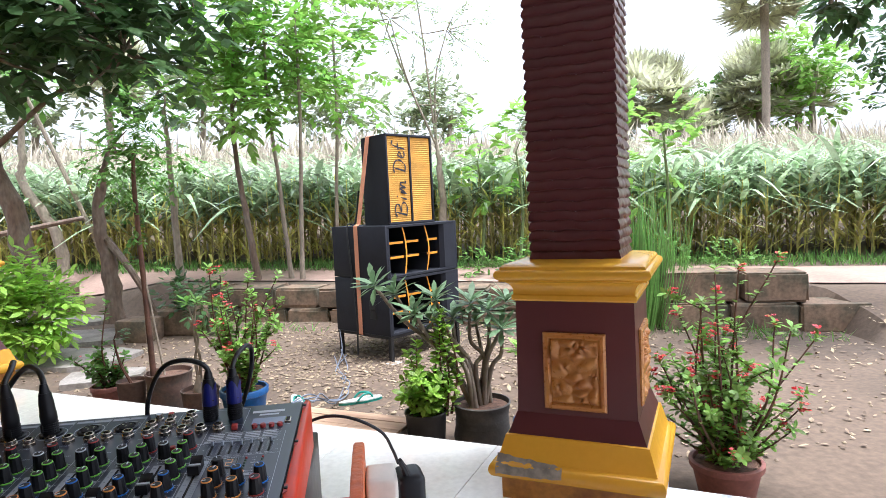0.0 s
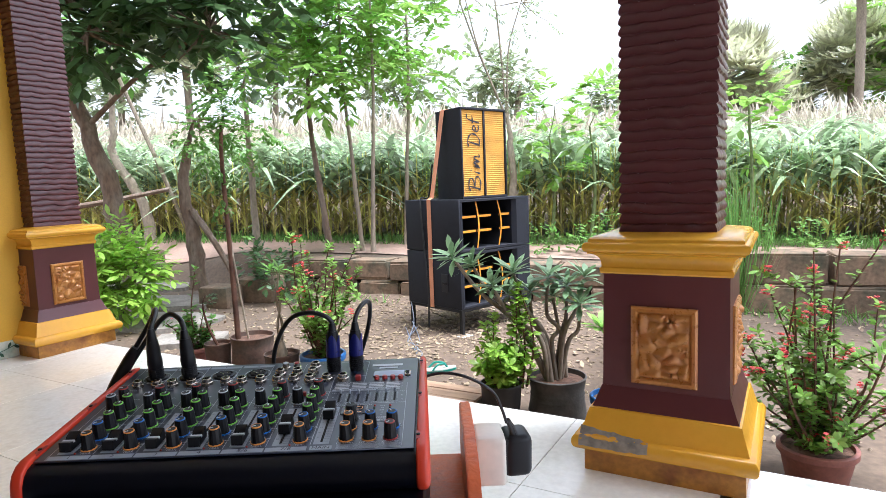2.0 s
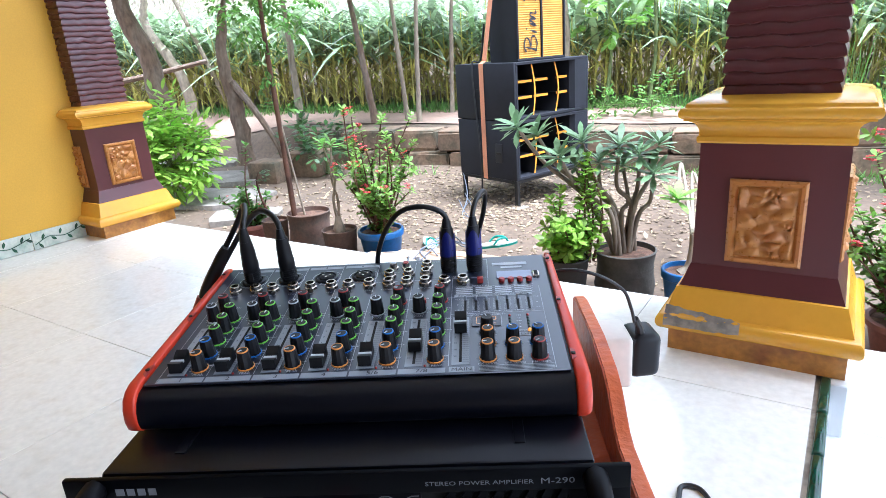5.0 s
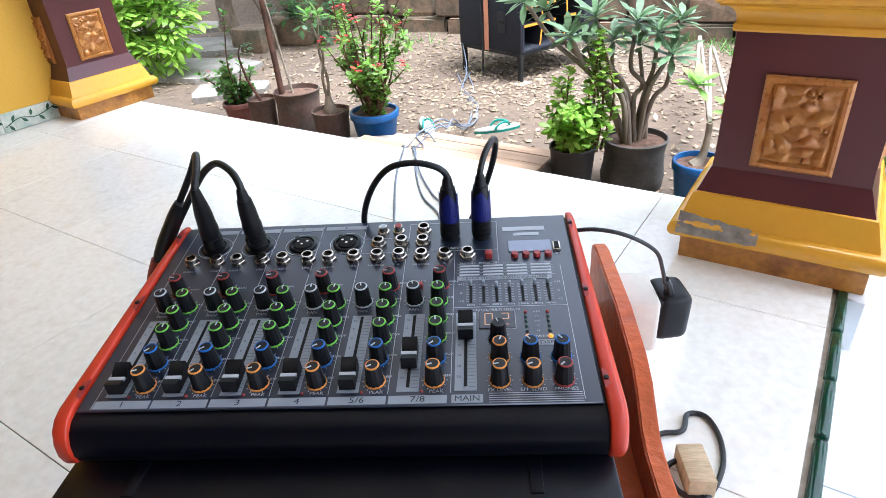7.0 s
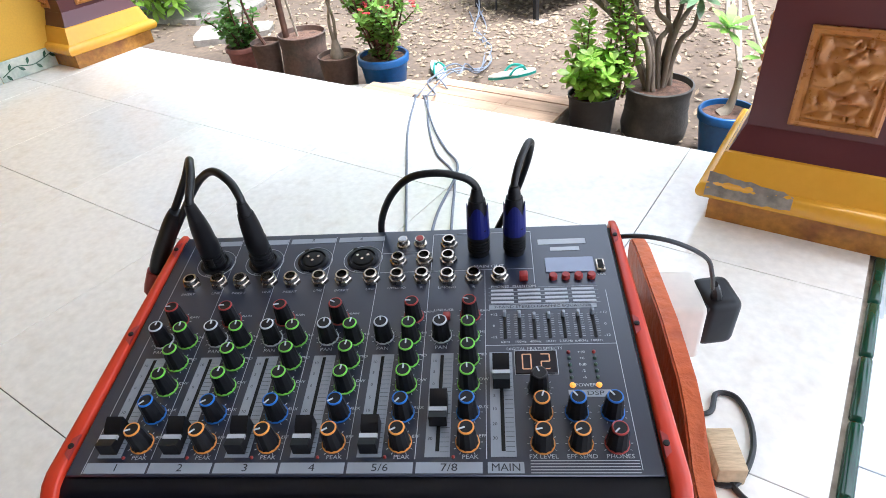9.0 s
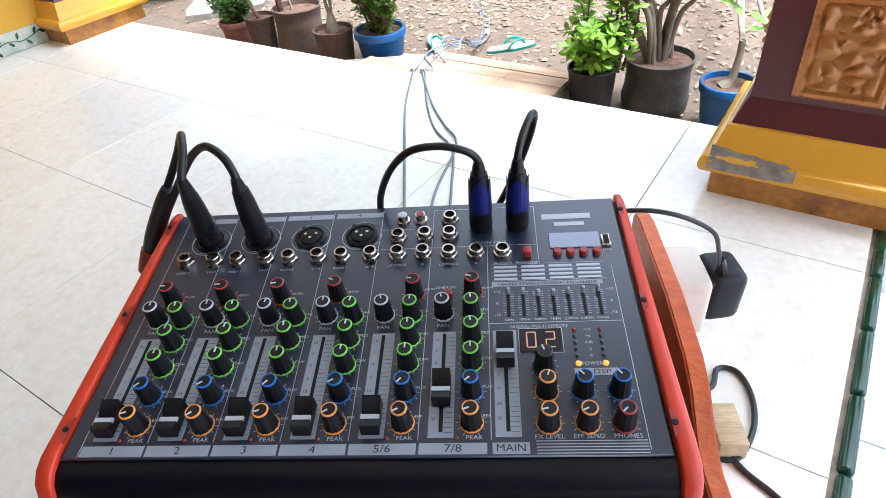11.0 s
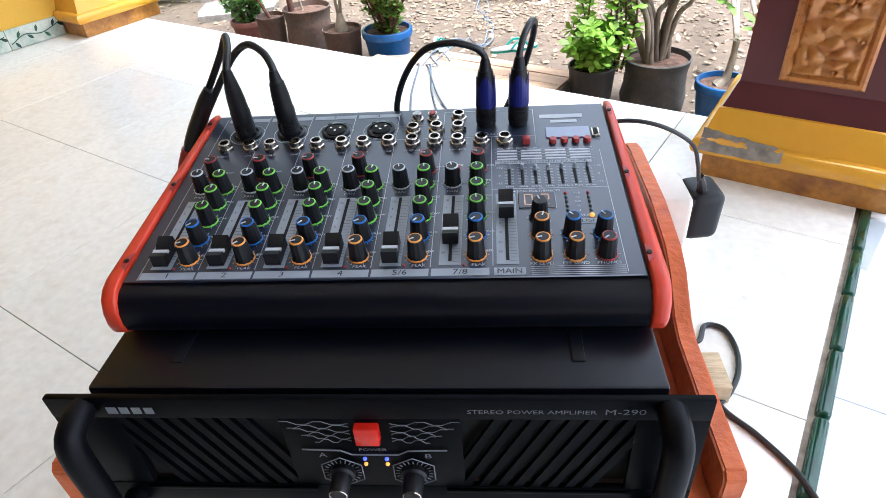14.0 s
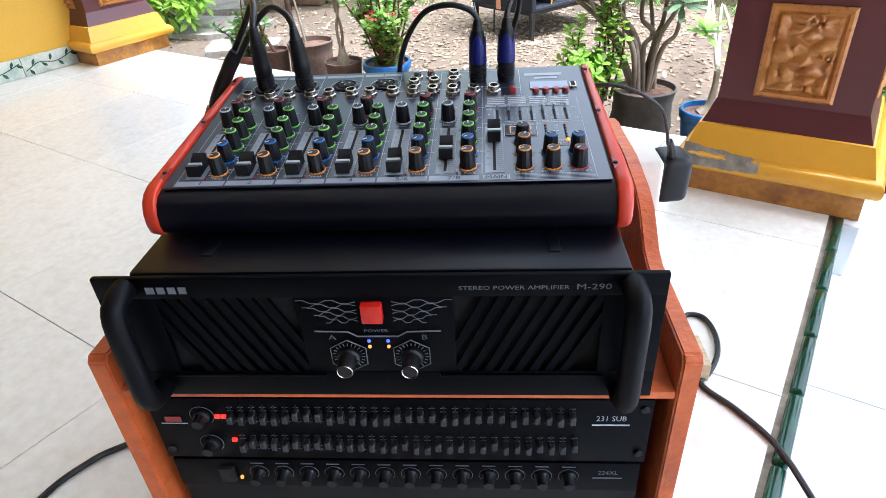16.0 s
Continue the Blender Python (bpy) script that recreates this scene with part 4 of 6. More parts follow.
strip = {}
for i, nm in enumerate(("1", "2", "3", "4", "5/6", "7/8")):
    x0 = -0.2765 + P_ * i
    part("label_strip", G().box((0, 0, 0), (0.0447, 0.0078, 0.0004)), STRIP, mixer, "grey channel number strip", m=PL(x0 + 0.0224, 0.8268, 0.0017), smooth=False)
    word(inks, nm, 0.0078, PL(x0 + 0.0224, 0.8266, 0.0022), 1.2)
    xf, xk, xp, xg = x0 + 0.0140, x0 + 0.0345, x0 + 0.0135, x0 + 0.0190
    if i >= 4:
        xk, xg = x0 + 0.0345, x0 + 0.0352
        xp = x0 + 0.0125
    fader(xf, 0.8475 if i < 5 else 0.868)
    knob(xg, 0.9605, "red", kr.uniform(60, 120))
    knob(xp, 0.9395, "white", kr.uniform(-15, 15))
    for y, t in ((0.9385, "HI"), (0.9160, "MID"), (0.8930, "LOW")):
        knob(xk, y, "green", kr.uniform(-10, 10))
        say(t, xk + 0.0105, y + 0.004, 0.0036)
    knob(xk, 0.8690, "blue", kr.uniform(120, 150))
    knob(xk, 0.8455, "orange", kr.uniform(100, 140))
    say("GAIN", xg + 0.0118, 0.965, 0.0032)
    say("AUX", xk + 0.0108, 0.873, 0.0034)
    say("EFF", xk + 0.0105, 0.850, 0.0034)
    say("PAN", xp, 0.9275, 0.0046)
    say("PEAK", xk + 0.002, 0.8345, 0.0044)
    part("peak_light", G().lathe([(0.0012, 0), (0.0012, 0.001), (0.0005, 0.0017)], 8), CAPS["red"], mixer, "small unlit red peak light", m=PL(xk - 0.0095, 0.8345, 0.0015))
    if i < 4:
        xs_, xi, xl = x0 + 0.0290, x0 + 0.0150, x0 + 0.0405
        jack(xi, 1.0045)
        jack(xl, 1.0048)
        say("INSERT", xi, 0.9925, 0.0036)
        say("LINE", xl, 0.9930, 0.0036)
        say("MIC", xs_ - 0.003, 1.0165, 0.0034)
        part("channel_band", G().box((0, 0, 0), (0.0430, 0.0065, 0.0004)), STRIP, mixer, m=PL(x0 + 0.0235, 1.0590, 0.0017), smooth=False)
        word(inks, nm, 0.0062, PL(x0 + 0.0235, 1.0590, 0.0022))
        sock = part("microphone_socket", G().lathe([(0.0145, 0.0), (0.0145, 0.0022), (0.0125, 0.003), (0.0118, 0.003), (0.0112, 0.0012)], 28), MIX_BLACK, mixer, "round three-pin socket", m=PL(xs_, 1.0315, 0.0012))
        part("socket_ring", G().tube([(0.0178 * math.cos(radians(12 * k)), 0.0178 * math.sin(radians(12 * k)), 0.0004) for k in range(31)], 0.0003, 4), PRINT, sock, m=PL(xs_, 1.0315, 0.0015))
        part("socket_face", G().lathe([(0.0095, 0.0), (0.0095, 0.0034), (0.008, 0.0040)], 24), HOLE, sock, m=PL(xs_, 1.0315, 0.0012))
        for k in range(3):
            a = radians(-90 + 90 * k)
            part("socket_pin", G().lathe([(0.0014, 0.0038), (0.0014, 0.0046)], 10), STEEL, sock, m=PL(xs_ + 0.0048 * math.sin(a), 1.0315 - 0.0048 * math.cos(a) + 0.002, 0.0012))
        for dx, dy in ((-0.0085, 0.0128), (0.0085, -0.0128)):
            part("socket_screw", G().lathe([(0.0027, 0), (0.0027, 0.001), (0.0012, 0.0018)], 10), BLACK_STEEL, sock, m=PL(xs_ + dx, 1.0315 + dy, 0.0018))
    if i < 6:
        rule(x0 + P_ - 0.0010 if i < 5 else 0.0045, 0.833, x0 + P_ - 0.0010 if i < 5 else 0.0045, 1.064 if i < 4 else 1.012)
rule(-0.2775, 0.8225, -0.2775, 1.062)
rule(-0.0895, 1.013, 0.047, 1.013)
rule(-0.0435, 1.013, -0.0435, 1.062)
rule(-0.0435, 1.062, 0.047, 1.062)
rule(0.047, 0.995, 0.047, 1.062)
rule(-0.0895, 1.038, -0.0435, 1.038)
rule(0.105, 0.825, 0.105, 0.985)
rule(0.0045, 0.9285, 0.105, 0.9285)
for k in range(5):
    rule(0.0335, 0.8232 + 0.0021 * k, 0.104, 0.8232 + 0.0021 * k, 0.0006)
for x, y in ((-0.0735, 1.0255), (-0.050, 1.0265), (-0.0725, 1.0045), (-0.0505, 1.0046), (-0.0282, 1.0465), (-0.0282, 1.0262), (-0.0282, 1.0030), (-0.0052, 1.0030), (0.0172, 1.0027)):
    jack(x, y)
for x, mt in ((-0.0712, CAPS["white"]), (-0.0552, CAPS["red"])):
    q = part("phono_socket", G().lathe([(0.0062, 0), (0.0062, 0.002), (0.0045, 0.0025), (0.0045, 0.008)], 16), STEEL, mixer, "phono socket", m=PL(x, 1.0492, 0.0015))
    part("phono_core", G().lathe([(0.0036, 0.008), (0.0034, 0.0088)], 12), mt, q, m=PL(x, 1.0492, 0.0015))
for t, x, y in (("L/MONO", -0.0725, 0.9935), ("R", -0.0505, 0.9935), ("L/MONO", -0.0282, 0.9925), ("R", -0.0052, 0.9925), ("PHONES", 0.0172, 0.9915), ("PHANTOM", 0.0378, 0.9915), ("LINE/USB", -0.0300, 0.9665), ("USB", 0.1045, 1.0035)):
    say(t, x, y, 0.0037)
say("MAIN OUT", 0.008, 1.0125 + 0.0045, 0.0050)
part("phantom_button", G().bbox((0, 0, 0.003), (0.0072, 0.0075, 0.007), 0.001), CAPS["red"], mixer, "square red button", m=PL(0.0378, 1.0010, 0.0015))
part("line_button", G().bbox((0, 0, 0.002), (0.0060, 0.0060, 0.005), 0.0008), CAPS["red"], mixer, "small red button", m=PL(-0.0272, 0.9585, 0.0015))
part("media_display", G().bbox((0, 0, 0.0005), (0.0425, 0.0185, 0.0014), 0.0004, 1), SCREEN, mixer, "pale blue media display", m=PL(0.0785, 1.0160, 0.0015))
part("usb_port", G().bbox((0, 0, 0.001), (0.0075, 0.0140, 0.003), 0.0006).bbox((0, 0, 0.0), (0.001, 0.001, 0.001)), STEEL, mixer, "silver usb port", m=PL(0.1047, 1.0135, 0.0015))
part("usb_slot", G().box((0, 0, 0.0), (0.0045, 0.0105, 0.0006)), HOLE, mixer, m=PL(0.1047, 1.0135, 0.0042), smooth=False)
for k in range(4):
    part("media_button", G().lathe([(0.0036, 0), (0.0036, 0.0035), (0.0030, 0.0044)], 16), CAPS["red"], mixer, "round red button", m=PL(0.0630 + 0.0108 * k, 1.0008, 0.0015))
letters.add([PL(0.0745 + dx, 1.0468 + dy, 0.0018).translation for dx, dy in ((-0.0215, -0.0035), (0.0215, -0.0035), (0.0215, 0.0035), (-0.0215, 0.0035))], [(0, 1, 2, 3)])
letters.add([PL(0.0765 + dx, 1.0370 + dy, 0.0018).translation for dx, dy in ((-0.013, -0.0025), (0.013, -0.0025), (0.013, 0.0025), (-0.013, 0.0025))], [(0, 1, 2, 3)])
for k in range(4):
    y = 0.9872 - 0.0045 * k
    for j in range(4):
        xx = 0.0095 + 0.0225 * j
        letters.add([PL(xx + dx, y + dy, 0.0018).translation for dx, dy in ((0, -0.0011), (0.019, -0.0011), (0.019, 0.0011), (0, 0.0011))], [(0, 1, 2, 3)])
for y in (0.9905, 0.986, 0.9815, 0.977, 0.9722):
    rule(0.0075, y - 0.0003, 0.099, y - 0.0003, 0.0003)
part("equaliser_band", G().box((0, 0, 0), (0.0880, 0.0050, 0.0004)), STRIP, mixer, m=PL(0.0515, 0.9680, 0.0017), smooth=False)
word(inks, "7-BAND STEREO GRAPHIC EQUALIZER", 0.0040, PL(0.0515, 0.9678, 0.0022), 1.15)
es = G().bbox((0, 0, 0), (0.0024, 0.0270, 0.0006), 0.0002, 1).mesh("slider_slot", HOLE)
ec = G().bbox((0, 0, 0.003), (0.0026, 0.0036, 0.006), 0.0005, 1).mesh("slider_tip", STRIP)
for k, t in enumerate(("63Hz", "100Hz", "400Hz", "1KHz", "2.5KHz", "6.4KHz", "10KHz")):
    x = 0.0202 + 0.01172 * k
    s = part("slider_slot", es, HOLE, mixer, m=PL(x, 0.9480, 0.0017))
    part("slider_tip", ec, STRIP, s, m=PL(x, (0.9590, 0.9580, 0.9560, 0.9560, 0.9575, 0.9580, 0.9595)[k], 0.0015))
    say(t, x, 0.9315, 0.0031)
    for j in range(11):
        y = 0.9365 + 0.0023 * j
        rule(x - 0.0042, y, x - 0.0018, y, 0.0003)
        rule(x + 0.0018, y, x + 0.0042, y, 0.0003)
for t, y in (("+12", 0.9600), ("0", 0.9480), ("-12", 0.9365)):
    say(t, 0.0115, y, 0.0035)
    say(t, 0.0995, y, 0.0035)
say("DIGITAL MULTI EFFECTS", 0.0420, 0.9245, 0.0036)
disp = part("effect_display", G().bbox((0, 0, 0.0005), (0.0310, 0.0215, 0.0014), 0.0004, 1), SEG_GLASS, mixer, "dark effect display with amber digits", m=PL(0.0425, 0.9115, 0.0015))
seg = G()


def digit(cx, cy, on):
    w_, h_, t = 0.0032, 0.0068, 0.0010
    for k, (x, y, sx, sy) in dict(a=(0, h_, 2 * w_, t), g=(0, 0, 2 * w_, t), d=(0, -h_, 2 * w_, t), f=(-w_, h_ / 2, t, h_), b=(w_, h_ / 2, t, h_), e=(-w_, -h_ / 2, t, h_), c=(w_, -h_ / 2, t, h_)).items():
        if k in on:
            m = PL(cx + x, cy + y, 0.0029)
            seg.add([m @ Vector((dx * sx / 2, dy * sy / 2, 0)) for dx, dy in ((-1, -1), (1, -1), (1, 1), (-1, 1))], [(0, 1, 2, 3)])


digit(0.0355, 0.9115, "abcdef")
digit(0.0495, 0.9115, "abged")
part("display_digits", seg, DIGIT, disp, "dim amber digits", smooth=False)
rule(0.0265, 0.9005, 0.0585, 0.9005)
rule(0.0265, 0.9228, 0.0585, 0.9228)
rule(0.0265, 0.9005, 0.0265, 0.9228)
rule(0.0585, 0.9005, 0.0585, 0.9228)
led = G().lathe([(0.0015, 0), (0.0015, 0.001), (0.0008, 0.0018)], 10)
lo, lr = led.mesh("meter_light", LED_OFF), led.mesh("meter_light", CAPS["red"])
for k in range(5):
    y = 0.9205 - 0.0058 * k
    for x in (0.0675, 0.0865):
        part("meter_light", lr if k == 0 else lo, LED_OFF, mixer, m=PL(x, y, 0.0015))
    say(("+10", "+6", "0dB", "-2", "-6")[k], 0.077, y, 0.0033)
la = G().lathe([(0.0022, 0), (0.0022, 0.001), (0.0012, 0.0022)], 10).mesh("power_light", LED_AMBER)
for x in (0.0675, 0.0865):
    part("power_light", la, LED_AMBER, mixer, "lit amber light", m=PL(x, 0.8905, 0.0015))
say("POWER", 0.077, 0.8905, 0.0040)
part("dsp_badge", G().box((0, 0, 0), (0.0300, 0.0060, 0.0004)), STRIP, mixer, m=PL(0.0790, 0.8835, 0.0017), smooth=False)
word(inks, "DSP", 0.0052, PL(0.0830, 0.8833, 0.0022), 1.4)
fader(0.0160, 0.8985)
part("label_strip", G().box((0, 0, 0), (0.0240, 0.0078, 0.0004)), STRIP, mixer, "grey main strip", m=PL(0.0172, 0.8268, 0.0017), smooth=False)
word(inks, "MAIN", 0.0076, PL(0.0172, 0.8266, 0.0022), 1.05)
for x, y, c in ((0.0430, 0.8885, "black"), (0.0432, 0.8680, "orange"), (0.0425, 0.8440, "orange"), (0.0678, 0.8680, "blue"), (0.0678, 0.8440, "orange"), (0.0925, 0.8680, "blue"), (0.0917, 0.8440, "red")):
    knob(x, y, c, kr.uniform(-30, 140))
for t, x in (("FX LEVEL", 0.0425), ("EFF SEND", 0.0678), ("PHONES", 0.0925)):
    say(t, x, 0.8345, 0.0044)
part("panel_lettering", letters, PRINT, mixer, "pale printed lettering", smooth=False)
part("strip_lettering", inks, INK, mixer, "dark printed lettering on the grey strips", smooth=False)
part("panel_lines", rules, PRINT, mixer, "thin pale printed dividing lines", smooth=False)


# ---- plugs and cables ----
def plug(base, top, blue, path, r_=0.0033):
    d = (Vector(top) - Vector(base))
    L_ = d.length
    q = d.to_track_quat("Z", "Y").to_matrix().to_4x4()
    m = Matrix.Translation(base) @ q
    t = thing("microphone_cable", "black cable with a %s plug in the mixer" % ("blue sleeved" if blue else "long black"), "cable", m, "plugged audio cables")
    bodyg = G().lathe([(0.0090, 0.0), (0.0096, 0.004), (0.0096, 0.020), (0.0100, 0.0215), (0.0100, 0.030), (0.0094, 0.032), (0.0088, 0.045), (0.0072, 0.058)], 24)
    bd = part("plug_shell", bodyg, KNOB, t, m=m)
    for k in range(5):
        part("grip_ring", G().tube([(0.0098 * math.cos(radians(20 * i)), 0.0098 * math.sin(radians(20 * i)), 0.006 + 0.0028 * k) for i in range(19)], 0.0007, 5), KNOB, bd, m=m)
    part("strain_relief", G().lathe([(0.0086, 0.044), (0.0080, 0.052), (0.0066, L_ * 0.85), (0.0050, L_), (0.0040, L_ + 0.004)], 16), KNOB, t, m=m)
    if blue:
        sl = G()
        for k in range(24):
            a0, a1 = radians(15 * k), radians(15 * (k + 1))
            hi0, hi1 = [0.043 + 0.011 * abs(math.sin(2 * a)) for a in (a0, a1)]
            lo_ = 0.022
            r0 = 0.0103
            sl.add([(r0 * math.cos(a0), r0 * math.sin(a0), lo_), (r0 * math.cos(a1), r0 * math.sin(a1), lo_), (0.0094 * math.cos(a1), 0.0094 * math.sin(a1), hi1), (0.0094 * math.cos(a0), 0.0094 * math.sin(a0), hi0)], [(0, 1, 2, 3)])
        part("plug_sleeve", sl, PLUG_BLUE, t, "dark blue notched sleeve", m=m)
    else:
        part("plug_latch", G().bbox((0, -0.0095, 0.012), (0.006, 0.003, 0.010), 0.001), BLACK_STEEL, bd, m=m)
    part("cord", G().tube(smooth_path([Vector(top) - d * 0.05] + path, 8), r_, 10), CABLE, t)
    return t


X1, X2 = -0.2765 + 0.0290, -0.2765 + P_ + 0.0290
plug((X1, 1.0310, 0.667), (-0.2465, 1.022, 0.738), False, [(-0.2465, 1.024, 0.744), (-0.249, 1.042, 0.754), (-0.255, 1.060, 0.760), (-0.263, 1.074, 0.755), (-0.274, 1.076, 0.736), (-0.292, 1.075, 0.708), (-0.312, 1.073, 0.678), (-0.329, 1.070, 0.646), (-0.348, 1.066, 0.598), (-0.372, 1.08, 0.45), (-0.40, 1.16, 0.22), (-0.42, 1.30, 0.006)], 0.0037)
plug((X2, 1.0310, 0.667), (-0.2035, 1.028, 0.733), False, [(-0.2045, 1.030, 0.740), (-0.214, 1.040, 0.7505), (-0.232, 1.053, 0.7545), (-0.250, 1.061, 0.744), (-0.268, 1.066, 0.724), (-0.290, 1.069, 0.695), (-0.312, 1.068, 0.664), (-0.333, 1.064, 0.630), (-0.352, 1.060, 0.590), (-0.376, 1.075, 0.44), (-0.404, 1.15, 0.21), (-0.43, 1.28, 0.006)], 0.0037)
plug((-0.0005, 1.0370, 0.667), (0.0, 1.0365, 0.732), True, [(-0.0005, 1.0365, 0.738), (-0.010, 1.035, 0.7475), (-0.032, 1.036, 0.7525), (-0.058, 1.044, 0.744), (-0.080, 1.058, 0.716), (-0.095, 1.073, 0.676), (-0.098, 1.088, 0.63), (-0.098, 1.096, 0.604)])
plug((0.0315, 1.0365, 0.668), (0.0320, 1.0360, 0.733), True, [(0.0325, 1.038, 0.740), (0.0375, 1.050, 0.753), (0.0455, 1.070, 0.759), (0.049, 1.084, 0.750), (0.045, 1.096, 0.722), (0.034, 1.104, 0.685), (0.016, 1.112, 0.64), (0.0, 1.118, 0.605)])
# heat-shrunk joint where the two leads meet, wound with red tape
single("cable_sleeve", G().tube(smooth_path([(-0.292, 1.071, 0.703), (-0.306, 1.070, 0.682), (-0.320, 1.069, 0.660), (-0.334, 1.066, 0.636)], 4), [0.007, 0.0082, 0.0088, 0.009, 0.009, 0.009, 0.0092, 0.0092, 0.0094, 0.0092, 0.009, 0.0085, 0.007], 10), CABLE, "black sleeve where two microphone leads are bound together", "cable sleeve")
single("cable_tape", G().tube([(-0.334, 1.066, 0.636), (-0.341, 1.064, 0.622), (-0.345, 1.063, 0.612)], 0.0095, 10), CAPS["red"], "dark red tape wound round the bound leads", "tape")

# power adapter on a cream socket at the rack's side
skt = single("wall_socket", G().bbox((0.223, 1.145, 0.486), (0.050, 0.074, 0.078), 0.007, 3), WHITE_PLASTIC, "cream plastic socket box screwed to the rack side", "socket")
ad = thing("power_adapter", "black plug-in power adapter with a thin lead", "adapter", pose(0.285, 1.13, 0.49))
AM = pose(0.266, 1.146, 0.490, 4, 0, 8)
part("case", G().bbox((0, 0, 0), (0.046, 0.054, 0.070), 0.012, 4), KNOB, ad, m=AM)
part("case_lid", G().bbox((-0.018, 0, 0), (0.012, 0.048, 0.062), 0.004, 2), CABLE, ad, m=AM)
part("lead_boot", G().tube([(0.262, 1.132, 0.522), (0.258, 1.127, 0.538), (0.252, 1.120, 0.552)], [0.007, 0.0052, 0.004], 8), CABLE, ad)
part("lead", G().tube(smooth_path([(0.250, 1.118, 0.548), (0.242, 1.108, 0.575), (0.228, 1.098, 0.606), (0.195, 1.092, 0.630), (0.160, 1.092, 0.640), (0.130, 1.096, 0.636), (0.11, 1.092, 0.625)], 8), 0.0024, 8), CABLE, ad)
mains = single("mains_cable", G().tube(smooth_path([(0.30, 1.27, 0.008), (0.36, 1.37, 0.006), (0.415, 1.385, 0.006), (0.44, 1.43, 0.006), (0.475, 1.42, 0.006), (0.482, 1.36, 0.006), (0.462, 1.29, 0.006), (0.415, 1.23, 0.006), (0.37, 1.24, 0.006),
                                             (0.36, 1.29, 0.012), (0.40, 1.30, 0.014), (0.41, 1.22, 0.006), (0.455, 1.155, 0.006), (0.495, 1.075, 0.006), (0.51, 0.97, 0.006), (0.52, 0.8, 0.006), (0.52, 0.4, 0.006), (0.45, -0.5, 0.006)], 8), 0.0055, 8),
               CABLE, "black mains cable looped on the tile floor beside the rack", "cable")
single("mains_cable", G().tube(smooth_path([(-0.40, 1.19, 0.006), (-0.52, 1.14, 0.006), (-0.66, 1.062, 0.006), (-0.716, 1.016, 0.006), (-0.76, 0.93, 0.006), (-0.80, 0.7, 0.006), (-0.8, 0.2, 0.006)], 8), 0.0055, 8), CABLE,
       "black mains cable running across the tile floor", "cable")
single("wood_block", G().bbox((0.405, 1.275, 0.022), (0.05, 0.09, 0.044), 0.004, 2), PINE, "small raw wooden block on the floor", "wood block")


# ---- step of wood-look tiles in front of the porch ----
step = thing("porch_step", "low step clad in wood-look tiles before the porch", "step", PORCH, kind="structure")
SP = [(-2.46, 0.405), (-2.46, 0.68), (-2.0, 0.965), (-1.245, 0.94), (-1.245, 0.405)]
part("step_core", G().prism(SP, "z", -0.33, -0.162), CONCRETE, step, m=PORCH, smooth=False)
r = random.Random(3)
for k in range(6):
    v0, v1 = 0.408 + 0.094 * k, 0.408 + 0.094 * (k + 1) - 0.002
    left = -2.458 if v1 < 0.68 else -2.458 + (v1 - 0.68) / 0.285 * 0.46
    left0 = left
    u = left + r.uniform(0.15, 0.4)
    cuts = [left]
    while u < -1.33:
        cuts.append(u)
        u += r.uniform(0.3, 0.5)
    cuts.append(-1.246)
    for a, b in zip(cuts, cuts[1:]):
        part("plank_tile", G().bbox(((a + b) / 2, (v0 + v1) / 2, -0.156), (b - a - 0.002, min(v1, 0.955) - v0, 0.012), 0.001, 1), WOODTILE, step, m=PORCH, smooth=False)

# ---- grey speaker cables from the rack to the stack ----
wires = [[(-0.234, 1.937, 0.004), (-0.273, 2.378, 0.004), (-0.303, 2.732, 0.004), (-0.305, 3.047, 0.006), (-0.342, 3.175, -0.06), (-0.334, 3.451, -0.145), (-0.271, 3.702, -0.145), (-0.171, 3.81, -0.14), (-0.061, 4.012, -0.27), (-0.03, 4.37, -0.292), (-0.021, 4.678, -0.292), (-0.092, 4.933, -0.29), (-0.037, 5.32, -0.28)],
         [(-0.117, 1.936, 0.004), (-0.119, 2.111, 0.004), (-0.122, 2.366, 0.004), (-0.19, 2.524, 0.004), (-0.227, 2.753, 0.004), (-0.251, 3.023, 0.006), (-0.297, 3.196, -0.07), (-0.311, 3.392, -0.145), (-0.215, 3.676, -0.145), (-0.138, 3.877, -0.2), (-0.007, 4.187, -0.29), (0.002, 4.553, -0.292), (-0.068, 4.869, -0.29), (-0.13, 5.321, -0.285)],
         [(-0.17, 1.937, 0.004), (-0.157, 2.133, 0.004), (-0.112, 2.4, 0.01), (-0.157, 2.546, 0.004), (-0.213, 2.72, 0.01), (-0.262, 3.0, 0.008), (-0.287, 3.21, -0.06), (-0.256, 3.416, -0.14), (-0.303, 3.607, -0.14), (-0.159, 3.749, -0.14), (-0.05, 3.96, -0.24), (0.015, 4.308, -0.29), (-0.043, 4.619, -0.285), (-0.011, 4.93, -0.29), (-0.084, 5.404, -0.25)],
         [(-0.201, 3.485, -0.142), (-0.235, 3.551, -0.12), (-0.258, 3.606, -0.142), (-0.204, 3.705, -0.13), (-0.147, 3.676, -0.142), (-0.115, 3.775, -0.13), (-0.072, 3.918, -0.22), (-0.029, 4.189, -0.285), (0.014, 4.496, -0.28), (-0.102, 4.784, -0.285), (-0.058, 5.104, -0.2), (-0.096, 5.492, -0.08)]]
wt = thing("speaker_cable", "tangled grey speaker cables trailing over floor, step and soil", "cable", pose(-0.2, 2.9, 0))
